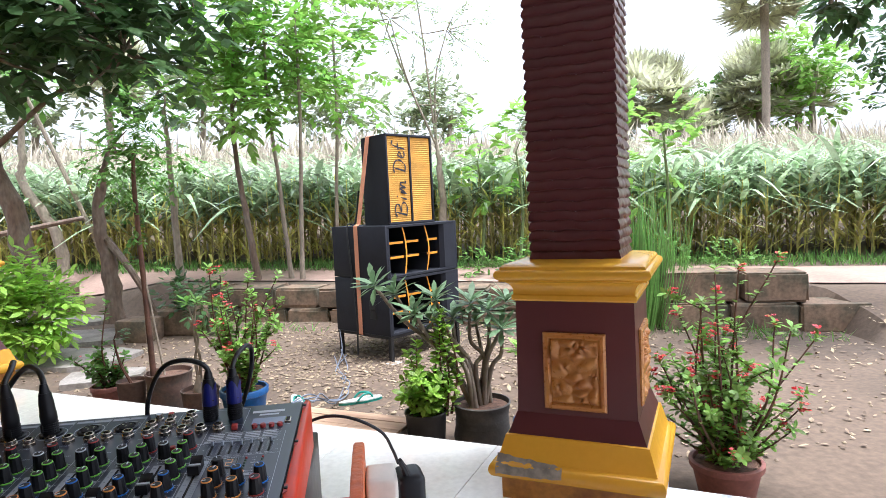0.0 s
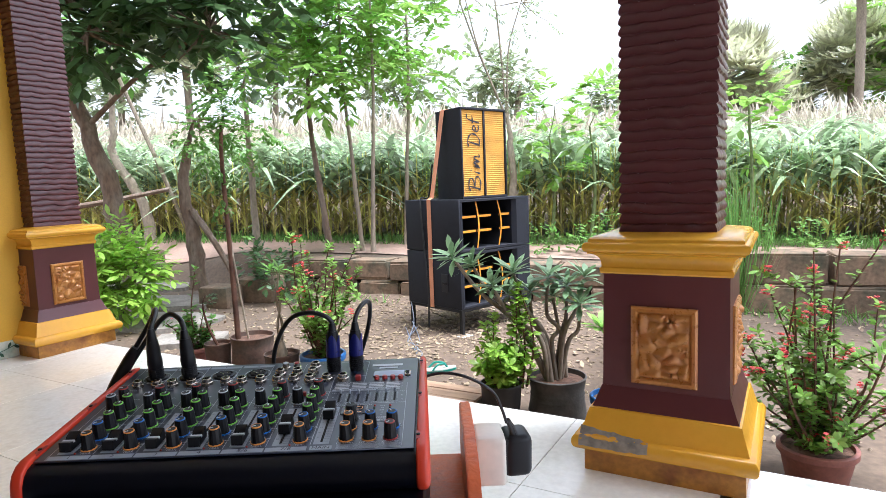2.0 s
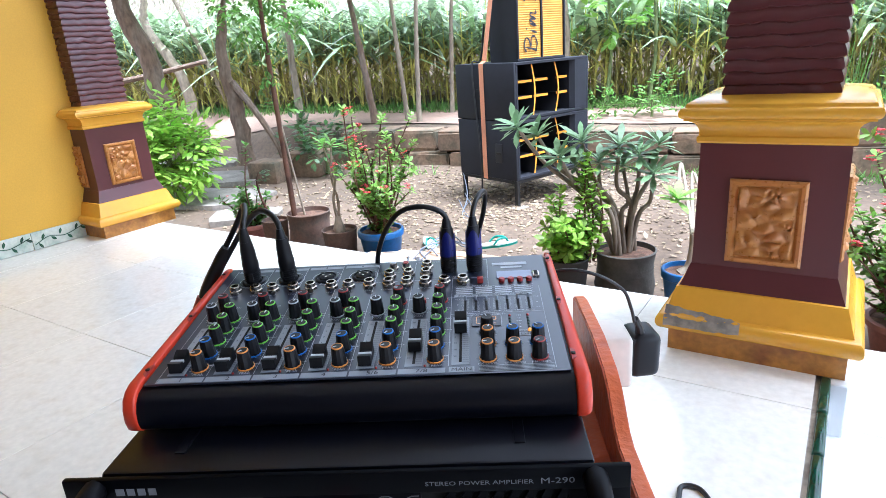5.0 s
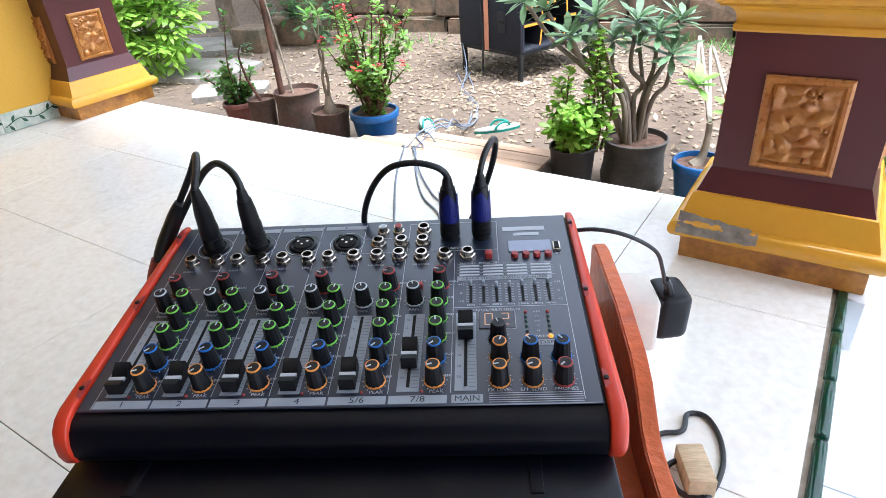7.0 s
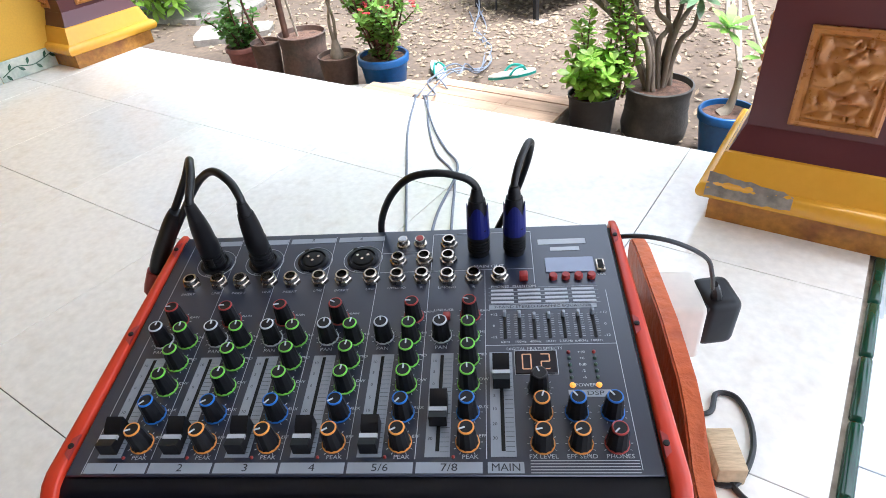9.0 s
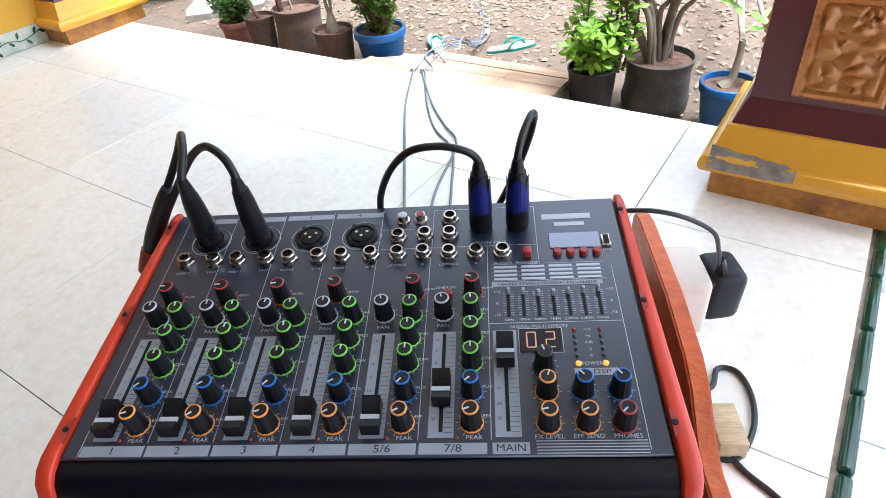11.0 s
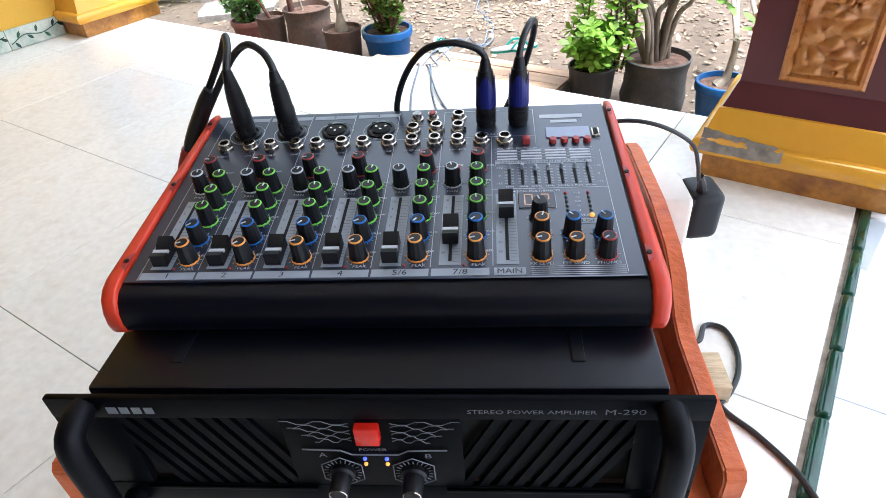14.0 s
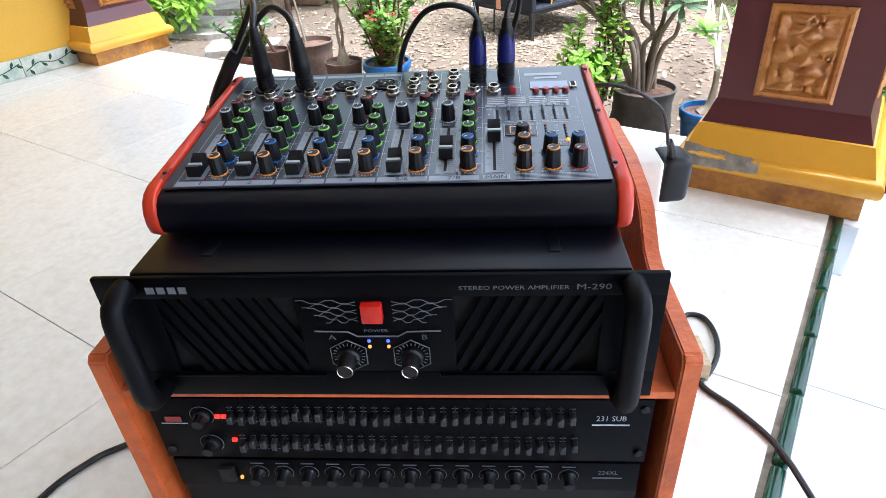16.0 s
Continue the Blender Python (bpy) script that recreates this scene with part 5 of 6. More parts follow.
for w_ in wires:
    part("strand", G().tube(smooth_path([Vector(p) + rv(0.006) * Vector((1, 1, 0)) for p in w_], 6), 0.0042, 6), CABLE_GREY, wt)

# ---- loudspeaker stack ----
SPK = pose(0.305, 4.55, 0, 0, 0, 42)
GARDEN["on"], GARDEN["anchor"] = True, (0.305, 4.55)
stand = thing("speaker_stand", "black steel stand under the loudspeakers", "stand", SPK)
for x in (0.02, 0.725):
    for y in (0.02, 0.55):
        part("leg", G().bbox((x, y, -0.215), (0.028, 0.028, 0.19), 0.002, 1), BLACK_STEEL, stand, m=SPK)
for c, s in (((0.3725, 0.02, -0.128), (0.745, 0.03, 0.02)), ((0.3725, 0.55, -0.128), (0.745, 0.03, 0.02)), ((0.015, 0.285, -0.128), (0.03, 0.50, 0.02)), ((0.730, 0.285, -0.128), (0.03, 0.50, 0.02))):
    part("rail", G().bbox(c, s, 0.002, 1), BLACK_STEEL, stand, m=SPK)
single("tile_shard", G().bbox((0.02, 0.0, -0.305), (0.10, 0.07, 0.012), 0.002, 1), TILE_LOW, "broken white tile under a stand leg", "tile", m=SPK)


def bass_box(z0, z1, label, handle):
    b = thing("bass_speaker", label, "loudspeaker", SPK @ pose(0, 0, z0), "loudspeaker stack")
    w_, d_, t = 0.745, 0.57, 0.018
    zc, h_ = (z0 + z1) / 2, z1 - z0
    part("side_board", G().bbox((t / 2, d_ / 2, zc), (t, d_, h_), 0.004, 2), SPEAKER, b, m=SPK)
    part("side_board", G().bbox((w_ - t / 2, d_ / 2, zc), (t, d_, h_), 0.004, 2), SPEAKER, b, m=SPK)
    part("top_board", G().bbox((w_ / 2, d_ / 2, z1 - t / 2), (w_ - 2 * t, d_, t), 0.002, 1), SPEAKER, b, m=SPK)
    part("bottom_board", G().bbox((w_ / 2, d_ / 2, z0 + t / 2), (w_ - 2 * t, d_, t), 0.002, 1), SPEAKER, b, m=SPK)
    part("back_board", G().box((w_ / 2, 0.36, zc), (w_ - 2 * t, 0.02, h_ - 2 * t)), SPEAKER_IN, b, m=SPK, smooth=False)
    part("horn_wing", G().prism([(t, 0.0), (0.034, 0.0), (0.044, 0.02), (0.10, 0.33), (t, 0.33)], "z", z0 + t, z1 - t), SPEAKER, b, m=SPK, smooth=False)
    part("horn_wing", G().prism([(w_ - t, 0.0), (w_ - t, 0.33), (0.54, 0.33), (0.575, 0.03), (0.60, 0.0)], "z", z0 + t, z1 - t), SPEAKER, b, m=SPK, smooth=False)
    for k, x in enumerate((0.205, 0.43)):
        bow = 0.025 if k == 0 else 0.035
        pts = [(x + bow * math.sin(math.pi * i / 8) - 0.01 * i / 8, z0 + t + (h_ - 2 * t) * i / 8) for i in range(9)]
        dv = G()
        n = len(pts)
        vs = [(px + dx, yy, pz) for yy in (0.03, 0.34) for dx in (-0.006, 0.006) for px, pz in pts]
        fs = []
        for i in range(n - 1):
            fs += [(i, i + 1, n + i + 1, n + i), (2 * n + i, 3 * n + i, 3 * n + i + 1, 2 * n + i + 1), (i, 2 * n + i, 2 * n + i + 1, i + 1), (n + i, n + i + 1, 3 * n + i + 1, 3 * n + i)]
        dv.add(vs, fs)
        q = part("horn_divider", dv, SPEAKER_IN, b, m=SPK)
        ln = G().add([(px + dx, 0.0285, pz) for dx in (-0.0065, 0.0065) for px, pz in pts], [(i, n + i, n + i + 1, i + 1) for i in range(n - 1)])
        part("edge_stripe", ln, ORANGE_LINE, q, "orange painted edge", m=SPK)
    for fz in (0.38, 0.66):
        z = z0 + h_ * fz
        for a, c_ in ((0.046, 0.203), (0.215, 0.36), (0.445, 0.56)):
            q = part("horn_shelf", G().box(((a + c_) / 2, 0.19, z), (c_ - a, 0.30, 0.014)), SPEAKER_IN, b, m=SPK, smooth=False)
            part("edge_stripe", G().box(((a + c_) / 2, 0.0385, z), (c_ - a, 0.002, 0.016)), ORANGE_LINE, q, "orange painted edge", m=SPK, smooth=False)
    if handle:
        part("grab_handle", G().bbox((-0.002, 0.16, zc - 0.02), (0.010, 0.07, 0.13), 0.012, 3), SPEAKER_IN, b, m=SPK)
        part("grab_handle", G().bbox((-0.004, 0.16, zc - 0.02), (0.012, 0.05, 0.02), 0.004, 2), BLACK_STEEL, b, m=SPK)
    else:
        part("side_badge", G().bbox((-0.001, 0.33, zc + 0.01), (0.003, 0.07, 0.016), 0.001, 1), SPEAKER_IN, b, m=SPK)
    return b


bass_box(-0.117, 0.275, "black horn-loaded bass speaker with orange edged dividers, on the stand", True)
bass_box(0.280, 0.645, "black horn-loaded bass speaker stacked on another", False)
TOP = SPK @ pose(0.10, 0.06, 0, 0, 0, -2)
top = thing("top_speaker", "tall black loudspeaker with ochre grille and brush lettering", "loudspeaker", TOP @ pose(0, 0, 0.645), "loudspeaker stack")
part("cabinet", G().prism([(0, 0.012), (0.45, 0.012), (0.39, 0.33), (0.06, 0.33)], "z", 0.6455, 1.278), SPEAKER, top, m=TOP, smooth=False)
part("front_rim", G().bbox((0.225, 0.006, 1.271), (0.45, 0.024, 0.016), 0.003).bbox((0.225, 0.006, 0.654), (0.45, 0.024, 0.016), 0.003).bbox((0.007, 0.006, 0.9625), (0.014, 0.024, 0.60), 0.003).bbox((0.443, 0.006, 0.9625), (0.014, 0.024, 0.60), 0.003), SPEAKER, top, m=TOP)
for k, x in enumerate((0.1195, 0.3325)):
    gr = G()
    w_ = 0.205 if k == 0 else 0.201
    nz = 84
    for i in range(nz + 1):
        z = 0.665 + 0.596 * i / nz
        d = 0.004 + 0.0022 * (i % 2)
        gr.v += [(x - w_ / 2, d, z), (x + w_ / 2, d, z)]
    gr.f = [(2 * i, 2 * i + 1, 2 * i + 3, 2 * i + 2) for i in range(nz)]
    part("grille", gr, GRILLE, top, "ochre ribbed grille", m=TOP, smooth=False)
part("grille_bar", G().bbox((0.227, 0.0, 0.9625), (0.016, 0.012, 0.60), 0.002, 1), SPEAKER, top, m=TOP)
STROKES = [[(0.71, 0), (0.735, 1)], [(0.70, 0.85), (0.735, 1.0), (0.785, 0.9), (0.78, 0.65), (0.735, 0.5), (0.79, 0.42), (0.795, 0.15), (0.75, -0.02), (0.70, 0.1)], [(0.82, 0), (0.835, 0.5)], [(0.842, 0.74), (0.847, 0.82)],
           [(0.86, 0), (0.875, 0.5), (0.872, 0.1), (0.895, 0.5), (0.905, 0.42), (0.902, 0.05), (0.925, 0.48), (0.94, 0.42), (0.938, 0.05), (0.96, 0.1)], [(1.02, 0), (1.045, 1)],
           [(1.01, 0.9), (1.045, 1.0), (1.09, 0.8), (1.095, 0.4), (1.06, 0.02), (1.01, 0.03)], [(1.115, 0.28), (1.15, 0.36), (1.15, 0.52), (1.13, 0.55), (1.115, 0.3), (1.125, 0.05), (1.16, 0.08)],
           [(1.175, 0), (1.20, 0.95), (1.235, 1.0)], [(1.17, 0.52), (1.225, 0.58)]]
for k in STROKES:
    pts = smooth_path([(0.180 - 0.115 * h_, -0.0005, z) for z, h_ in k], 6)
    bg = G()
    for i, q in enumerate(pts):
        d = (pts[min(i + 1, len(pts) - 1)] - pts[max(i - 1, 0)]).normalized()
        w_ = 0.0068 * (0.75 + 0.25 * math.sin(i * 0.8))
        bg.v += [tuple(q - Vector((d.z, 0, -d.x)) * w_), tuple(q + Vector((d.z, 0, -d.x)) * w_)]
    bg.f = [(2 * i, 2 * i + 1, 2 * i + 3, 2 * i + 2) for i in range(len(pts) - 1)]
    part("brush_stroke", bg, INK, top, "black painted brush stroke", m=TOP, smooth=False)
st = G()
prof = [(-0.004, 0.30, -0.128), (-0.004, 0.30, 0.645), (0.03, 0.30, 0.66), (0.132, 0.27, 1.276), (0.16, 0.27, 1.284), (0.50, 0.27, 1.284), (0.53, 0.27, 1.27), (0.749, 0.30, 0.645), (0.749, 0.30, -0.128)]
for x, y, z in prof:
    st.v += [(x, y - 0.02, z), (x, y + 0.02, z)]
st.f = [(2 * i, 2 * i + 1, 2 * i + 3, 2 * i + 2) for i in range(len(prof) - 1)]
strap = single("ratchet_strap", st, STRAP, "orange webbing strap tied round the loudspeaker stack", "strap", m=SPK, smooth=False)
sm = strap.modifiers.new("thickness", "SOLIDIFY")
sm.thickness = 0.003
dk = [(-0.01, 0.34, -0.28), (-0.012, 0.33, 0.0), (-0.01, 0.36, 0.3), (-0.012, 0.38, 0.64), (0.05, 0.36, 0.67), (0.08, 0.34, 0.9)]
single("link_cable", G().tube(smooth_path(dk, 6), 0.006, 6), CABLE, "thin black cable hanging down the speakers' side", "cable", m=SPK)

GARDEN["on"], GARDEN["anchor"] = False, None

# ---- low block wall ----
lw = thing("garden_wall", "low wall of weathered mossy stone blocks", "wall", pose(0, 6.02, -0.3), kind="structure")
LWD = -18.52


def block(x, dz, w_, h_, dep, off=0.0):
    y = wall_line(x) + off
    m = pose(x, y, dz, 0, 0, LWD + r.uniform(-1.5, 1.5))
    bm = bmesh.new()
    bmesh.ops.create_cube(bm, size=1)
    bmesh.ops.scale(bm, vec=(w_, dep, h_), verts=bm.verts)
    bmesh.ops.bevel(bm, geom=bm.edges[:], offset=0.016, segments=2, affect="EDGES")
    for v in bm.verts:
        v.co += Vector((r.uniform(-1, 1), r.uniform(-1, 1), r.uniform(-1, 1))) * 0.006
    bm.verts.index_update()
    gg = G().add([v.co for v in bm.verts], [[v.index for v in f.verts] for f in bm.faces])
    bm.free()
    part("block", gg, BLOCK, lw, m=spot(m))


r = random.Random(9)
x = -1.75
while x < 2.1:
    w_ = r.uniform(0.36, 0.50)
    block(x + w_ / 2, -0.255, w_ - 0.012, 0.15, 0.30)
    x += w_ * 0.95
x = -1.65
while x < 2.1:
    w_ = r.uniform(0.40, 0.55)
    block(x + w_ / 2, -0.085, w_ - 0.012, 0.17, 0.34, 0.05)
    x += w_ * 0.95
for x0, w_ in ((2.12, 0.42), (2.55, 0.52), (3.05, 0.50), (3.52, 0.52)):
    block(x0 + w_ / 2 - 0.05, -0.205, w_ - 0.02, 0.22, 0.36)
for x0, w_ in ((2.2, 0.34), (2.56, 0.60), (3.17, 0.46)):
    block(x0 + w_ / 2 - 0.05, 0.025, w_ - 0.02, 0.23, 0.36, 0.04)

# concrete slabs and step stones on the far left
sl = thing("garden_slabs", "broken concrete slabs laid as a path through the garden", "paving", pose(-2.2, 5.4, -0.3), kind="structure")
for c, s, a in (((-2.05, 5.15), (1.0, 0.62), -14), ((-2.35, 5.85), (1.15, 0.62), -10), ((-2.75, 6.6), (1.0, 0.5), -8), ((-1.6, 4.62), (0.55, 0.35), 10)):
    n = 11
    poly = []
    for i in range(n):
        q = 2 * math.pi * i / n
        k = 1 / max(abs(math.cos(q)), abs(math.sin(q))) * r.uniform(0.85, 1.0)
        poly.append((math.cos(q) * k * s[0] / 2, math.sin(q) * k * s[1] / 2))
    part("slab", G().prism(poly, "z", -0.03, 0.022), CONCRETE, sl, m=spot(pose(c[0], c[1], ground_z(*c) + 0.012, 0, 0, a)), smooth=False)
for c, s, z in (((-3.3, 7.2), (0.8, 0.4, 0.16), -0.08), ((-3.0, 6.95), (0.55, 0.3, 0.14), -0.17), ((-3.9, 7.4), (0.6, 0.4, 0.3), -0.05), ((-1.75, 5.75), (0.3, 0.25, 0.2), -0.22), ((-1.45, 5.95), (0.35, 0.3, 0.22), -0.2)):
    part("step_stone", G().bbox((0, 0, 0), s, 0.03, 2), BLOCK, sl, m=spot(pose(c[0], c[1], z, 0, 0, r.uniform(-25, 5))))

# ---- gravel, litter, grass ----
PLAN_EDGE = pose(1.0, 1.83, 0, 0, 0, -28)
GARDEN["on"] = True
r = random.Random(21)
gv, lf, gs = G(), G(), G()
oct_f = [(0, 2, 4), (2, 1, 4), (1, 3, 4), (3, 0, 4), (2, 0, 5), (1, 2, 5), (3, 1, 5), (0, 3, 5)]
for i in range(5200):
    x, y = (r.gauss(0.35, 0.95), r.gauss(4.75, 0.75)) if i < 4300 else (r.uniform(-3, 4.5), r.uniform(2.6, 6))
    q = PLAN_EDGE.inverted() @ Vector((x, y, 0))
    if y > wall_line(x) - 0.1 or (q.y < 0.95 and q.x < -1.1) or q.y < 0.7:
        continue
    s = r.uniform(0.007, 0.024) * (1.0 if i < 4300 else 0.8)
    z = ground_z(x, y) + s * 0.15
    a = r.uniform(0, 6.3)
    ca, sa = math.cos(a) * s, math.sin(a) * s
    k_ = r.uniform(0.5, 0.95)
    h_ = s * r.uniform(0.35, 0.6)
    gv.add([(x + ca, y + sa, z), (x - ca, y - sa, z + 0.003), (x - sa * k_, y + ca * k_, z), (x + sa * k_, y - ca * k_, z + 0.002), (x + ca * 0.2, y, z + h_), (x, y, z - h_)], oct_f)
for i in range(2600):
    x, y = r.uniform(-3.5, 5), r.uniform(2.7, 6.2)
    q = PLAN_EDGE.inverted() @ Vector((x, y, 0))
    if y > wall_line(x) - 0.05 or (q.y < 0.95 and q.x < -1.1) or q.y < 0.7:
        continue
    lf.leaf(Vector((x, y, ground_z(x, y) + 0.008)), Vector((r.uniform(-1, 1), r.uniform(-1, 1), r.uniform(0, 0.3))), Vector((0, 0, 1)), r.uniform(0.02, 0.05), r.uniform(0.01, 0.025), r.uniform(-0.3, 0.3))
single("gravel", gv, GRAVEL, "pale limestone gravel scattered over the soil", "gravel", kind="stuff", smooth=False)
single("leaf_litter", lf, LITTER, "dry leaves and chips on the soil", "litter", kind="stuff", smooth=False)


def blade(gg, x, y, z, h_, spread, w_):
    d = Vector((r.uniform(-1, 1) * spread, r.uniform(-1, 1) * spread, 1))
    gg.leaf(Vector((x, y, z)), d, Vector((r.uniform(-1, 1), r.uniform(-1, 1), 0.1)), h_, w_, r.uniform(0.0, 0.5), shape=(0.7, 1.0, 0.7, 0.0))


for i in range(9000):
    x = r.uniform(-6, 9)
    y = wall_line(x) + 1.2 + r.uniform(-0.1, 0.5) + 0.105 * x * 0.6
    blade(gs, x, y, ground_z(x, y), r.uniform(0.05, 0.13), 0.5, 0.008)
for i in range(1500):
    x = r.uniform(-2, 3.6)
    y = wall_line(x) - r.uniform(0.16, 0.5)
    if noise.noise((x * 1.5, y * 1.5, 0)) > 0.05:
        blade(gs, x, y, ground_z(x, y), r.uniform(0.03, 0.12), 0.9, 0.007)
single("grass_verge", gs, GRASS, "short grass along the track and wall", "grass", kind="stuff", smooth=False)
tg = G()
for i in range(420):
    a, q = r.uniform(0, 6.28), r.random() ** 0.6 * 0.28
    x, y = 2.35 + q * math.cos(a), 5.15 + q * 0.7 * math.sin(a)
    tg.leaf(Vector((x, y, -0.3)), Vector((math.cos(a) * q * 1.6, math.sin(a) * q * 1.6, 1)), Vector((math.cos(a), math.sin(a), 0.2)), r.uniform(0.6, 1.15), 0.012, r.uniform(0.05, 0.35), shape=(0.8, 1.0, 0.8, 0.5, 0.0))
single("lemongrass_clump", tg, GRASS, "tall clump of thin arching grass by the wall", "grass", kind="stuff", smooth=False)

# ---- corn field ----
GARDEN["on"] = False
field = thing("corn_field", "field of tall green corn with pale dry tassels behind the track", "corn", pose(0, 9, 0), kind="stuff")
cs, cl, ct = G(), G(), G()
r = random.Random(31)
LSH = (0.55, 1.0, 0.85, 0.5, 0.0)
for row in range(17):
    dist = 0.30 * row if row < 9 else 2.7 + 0.75 * (row - 9)
    sp = 0.115 if row < 5 else (0.2 if row < 9 else 0.32)
    x = -9.0 - 0.35 * row
    while x < 11 + 0.6 * row:
        x += sp * r.uniform(0.6, 1.4)
        y = 7.62 - 0.235 * x + dist + r.uniform(-0.08, 0.08)
        z = ground_z(x, y)
        h_ = r.uniform(0.90, 1.20) * (1.0 + 0.012 * row)
        lean = Vector((r.uniform(-0.06, 0.06), r.uniform(-0.06, 0.06), 1))
        p0 = Vector((x, y, z))
        if row < 6:
            cs.tube([p0, p0 + lean * h_ * 0.5, p0 + lean * h_ * 0.9], [0.0095, 0.008, 0.005], 4, cap=False)
            for k in range(9):
                a = r.uniform(0, 6.28)
                cl_ = r.uniform(0.02, 0.55)
                cs.leaf(p0 + lean * h_ * cl_, Vector((math.cos(a), math.sin(a), r.uniform(0.6, 2.5))), Vector((-math.cos(a), -math.sin(a), 0.4)), r.uniform(0.2, 0.42), 0.028, r.uniform(0.2, 0.8), shape=(0.6, 1.0, 0.7, 0.0))
        nl = 7 if row < 5 else 6
        for k in range(nl):
            a = r.uniform(0, 6.28)
            t = 0.48 + 0.46 * k / nl
            cl.leaf(p0 + lean * h_ * t, Vector((math.cos(a), math.sin(a), r.uniform(0.7, 1.8))), Vector((-math.cos(a) * 0.6, -math.sin(a) * 0.6, 1)), r.uniform(0.42, 0.75), r.uniform(0.045, 0.080), r.uniform(0.4, 1.25), shape=LSH)
        if row > 2 and r.random() < (0.35 if row < 9 else 0.9):
            q = p0 + lean * h_ * 0.95
            for k in range(5):
                ct.leaf(q, Vector((r.uniform(-0.5, 0.5), r.uniform(-0.5, 0.5), 1)), Vector((1, 0, 0)), r.uniform(0.18, 0.34), 0.016, 0.2, shape=(0.6, 1.0, 0.6, 0.0))
for q in (cs, cl, ct):
    q.v = [tuple(to_view(p)) for p in q.v]
part("stalks", cs, CORN_STALK, field, smooth=False)
part("leaves", cl, CORN_LEAF, field, smooth=False)
part("tassels", ct, TASSEL, field, smooth=False)
GARDEN["on"] = True
dry = G()
for i in range(15000):
    y = 14 + 26 * r.random() ** 1.3
    x = r.uniform(-0.75, 0.85) * y + 0.1 * y
    z = 0.0 + 0.028 * min(40, y - 9)
    dry.leaf(Vector((x, y, z + r.uniform(0.3, 1.1))), Vector((r.uniform(-0.5, 0.5), r.uniform(-0.5, 0.5), 1)), Vector((r.uniform(-1, 1), -1, 0)), r.uniform(0.5, 1.1), r.uniform(0.04, 0.09), 0.3, shape=(0.7, 1.0, 0.6, 0.0))
single("dry_field", dry, TASSEL, "pale dry corn stalks farther back in the field", "field", kind="stuff", smooth=False)


# ---- trees ----
def spray(gg, p, d, n, ll, lw_, spread=0.5, droop=0.3):
    """A leafy twig: leaves in pairs along a short axis."""
    d = d.normalized()
    s = d.cross(Vector((0, 0, 1)))
    s = s.normalized() if s.length > 0.05 else Vector((1, 0, 0))
    step_ = ll * spread
    for i in range(n):
        q = p + d * (step_ * (i + 0.5)) - Vector((0, 0, droop * (i / n) ** 2 * step_ * n * 0.5))
        for sg in (-1, 1):
            v = d * RND.uniform(0.3, 0.9) + s * sg * RND.uniform(0.7, 1.1) + Vector((0, 0, RND.uniform(-0.35, 0.25)))
            gg.leaf(q, v, Vector((0, 0, 1)) + rv(0.45), ll * RND.uniform(0.75, 1.2), lw_ * RND.uniform(0.8, 1.15), RND.uniform(0.05, 0.35))
    gg.leaf(p + d * step_ * n, d + rv(0.3), Vector((0, 0, 1)) + rv(0.4), ll, lw_, 0.2)


def tree(name, label, trunk, rad, blobs, bark, leaf_mat, ll, lw_, per, sides=8, twig=3, group="", flat=0.75, limbs=True, kind=""):
    base = Vector(trunk[0])
    t = thing(name, label, "tree", Matrix.Translation(base), group, kind)
    path = smooth_path(trunk, 5)
    n = len(path)
    path = [p + rv(1.0) * Vector((1, 1, 0)) * rad * 0.18 * (0 < i < n - 1) for i, p in enumerate(path)]
    rr_ = [rad * (1.25 if i == 0 else 1.0) * (1 - 0.55 * i / (n - 1)) * RND.uniform(0.92, 1.08) for i in range(n)]
    part("trunk", G().tube(path, rr_, sides), bark, t, angle=80)
    cr = G()
    for c, R, cnt in blobs:
        c, lb = Vector(c), G()
        if limbs:
            near = min(path[n // 3:], key=lambda p: (p - c).length + 0.6 * max(0, p.z - c.z))
            mid = (near + c) / 2 + rv(0.12 * R) + Vector((0, 0, 0.1 * R))
            w_ = rad * 0.28
            lb.tube(smooth_path([near, mid, c], 4), [w_ * (1 - 0.075 * i) for i in range(9)], 6)
        for i in range(cnt):
            v = rv(1)
            while v.length > 1 or v.length < 0.3:
                v = rv(1)
            v = v * (0.55 + 0.45 * RND.random())
            p = c + Vector((v.x * R, v.y * R, v.z * R * flat))
            d = (v + Vector((0, 0, 0.15)) + rv(0.5))
            if limbs and i % 4 == 0:
                lb.tube([c + (p - c) * 0.1, c + (p - c) * 0.6 + rv(0.05 * R), p], [rad * 0.16, rad * 0.1, rad * 0.05], 4, cap=False)
            spray(cr, p, d, per, ll, lw_)
        if lb.v:
            part("limb", lb, bark, t, angle=80)
    part("crown", cr, leaf_mat, t, smooth=False)
    return t


tree("shade_tree", "leaning shade tree with rough bark and dark broad leaves", [(-2.46, 5.65, -0.3), (-2.54, 5.7, 0.4), (-2.74, 5.75, 1.15), (-2.98, 5.8, 1.8), (-3.0, 5.8, 2.9)], 0.095,
     [((-2.6, 5.2, 2.25), 0.75, 120), ((-1.75, 5.1, 2.3), 0.65, 110), ((-3.4, 5.6, 2.2), 0.8, 90), ((-2.1, 5.6, 2.9), 0.9, 110), ((-3.1, 5.4, 3.0), 0.9, 90), ((-1.5, 5.2, 1.9), 0.45, 55), ((-1.15, 5.5, 2.6), 0.7, 80), ((-2.3, 5.0, 1.85), 0.4, 40)], BARK, LEAF_DARK, 0.15, 0.075, 3, 10)
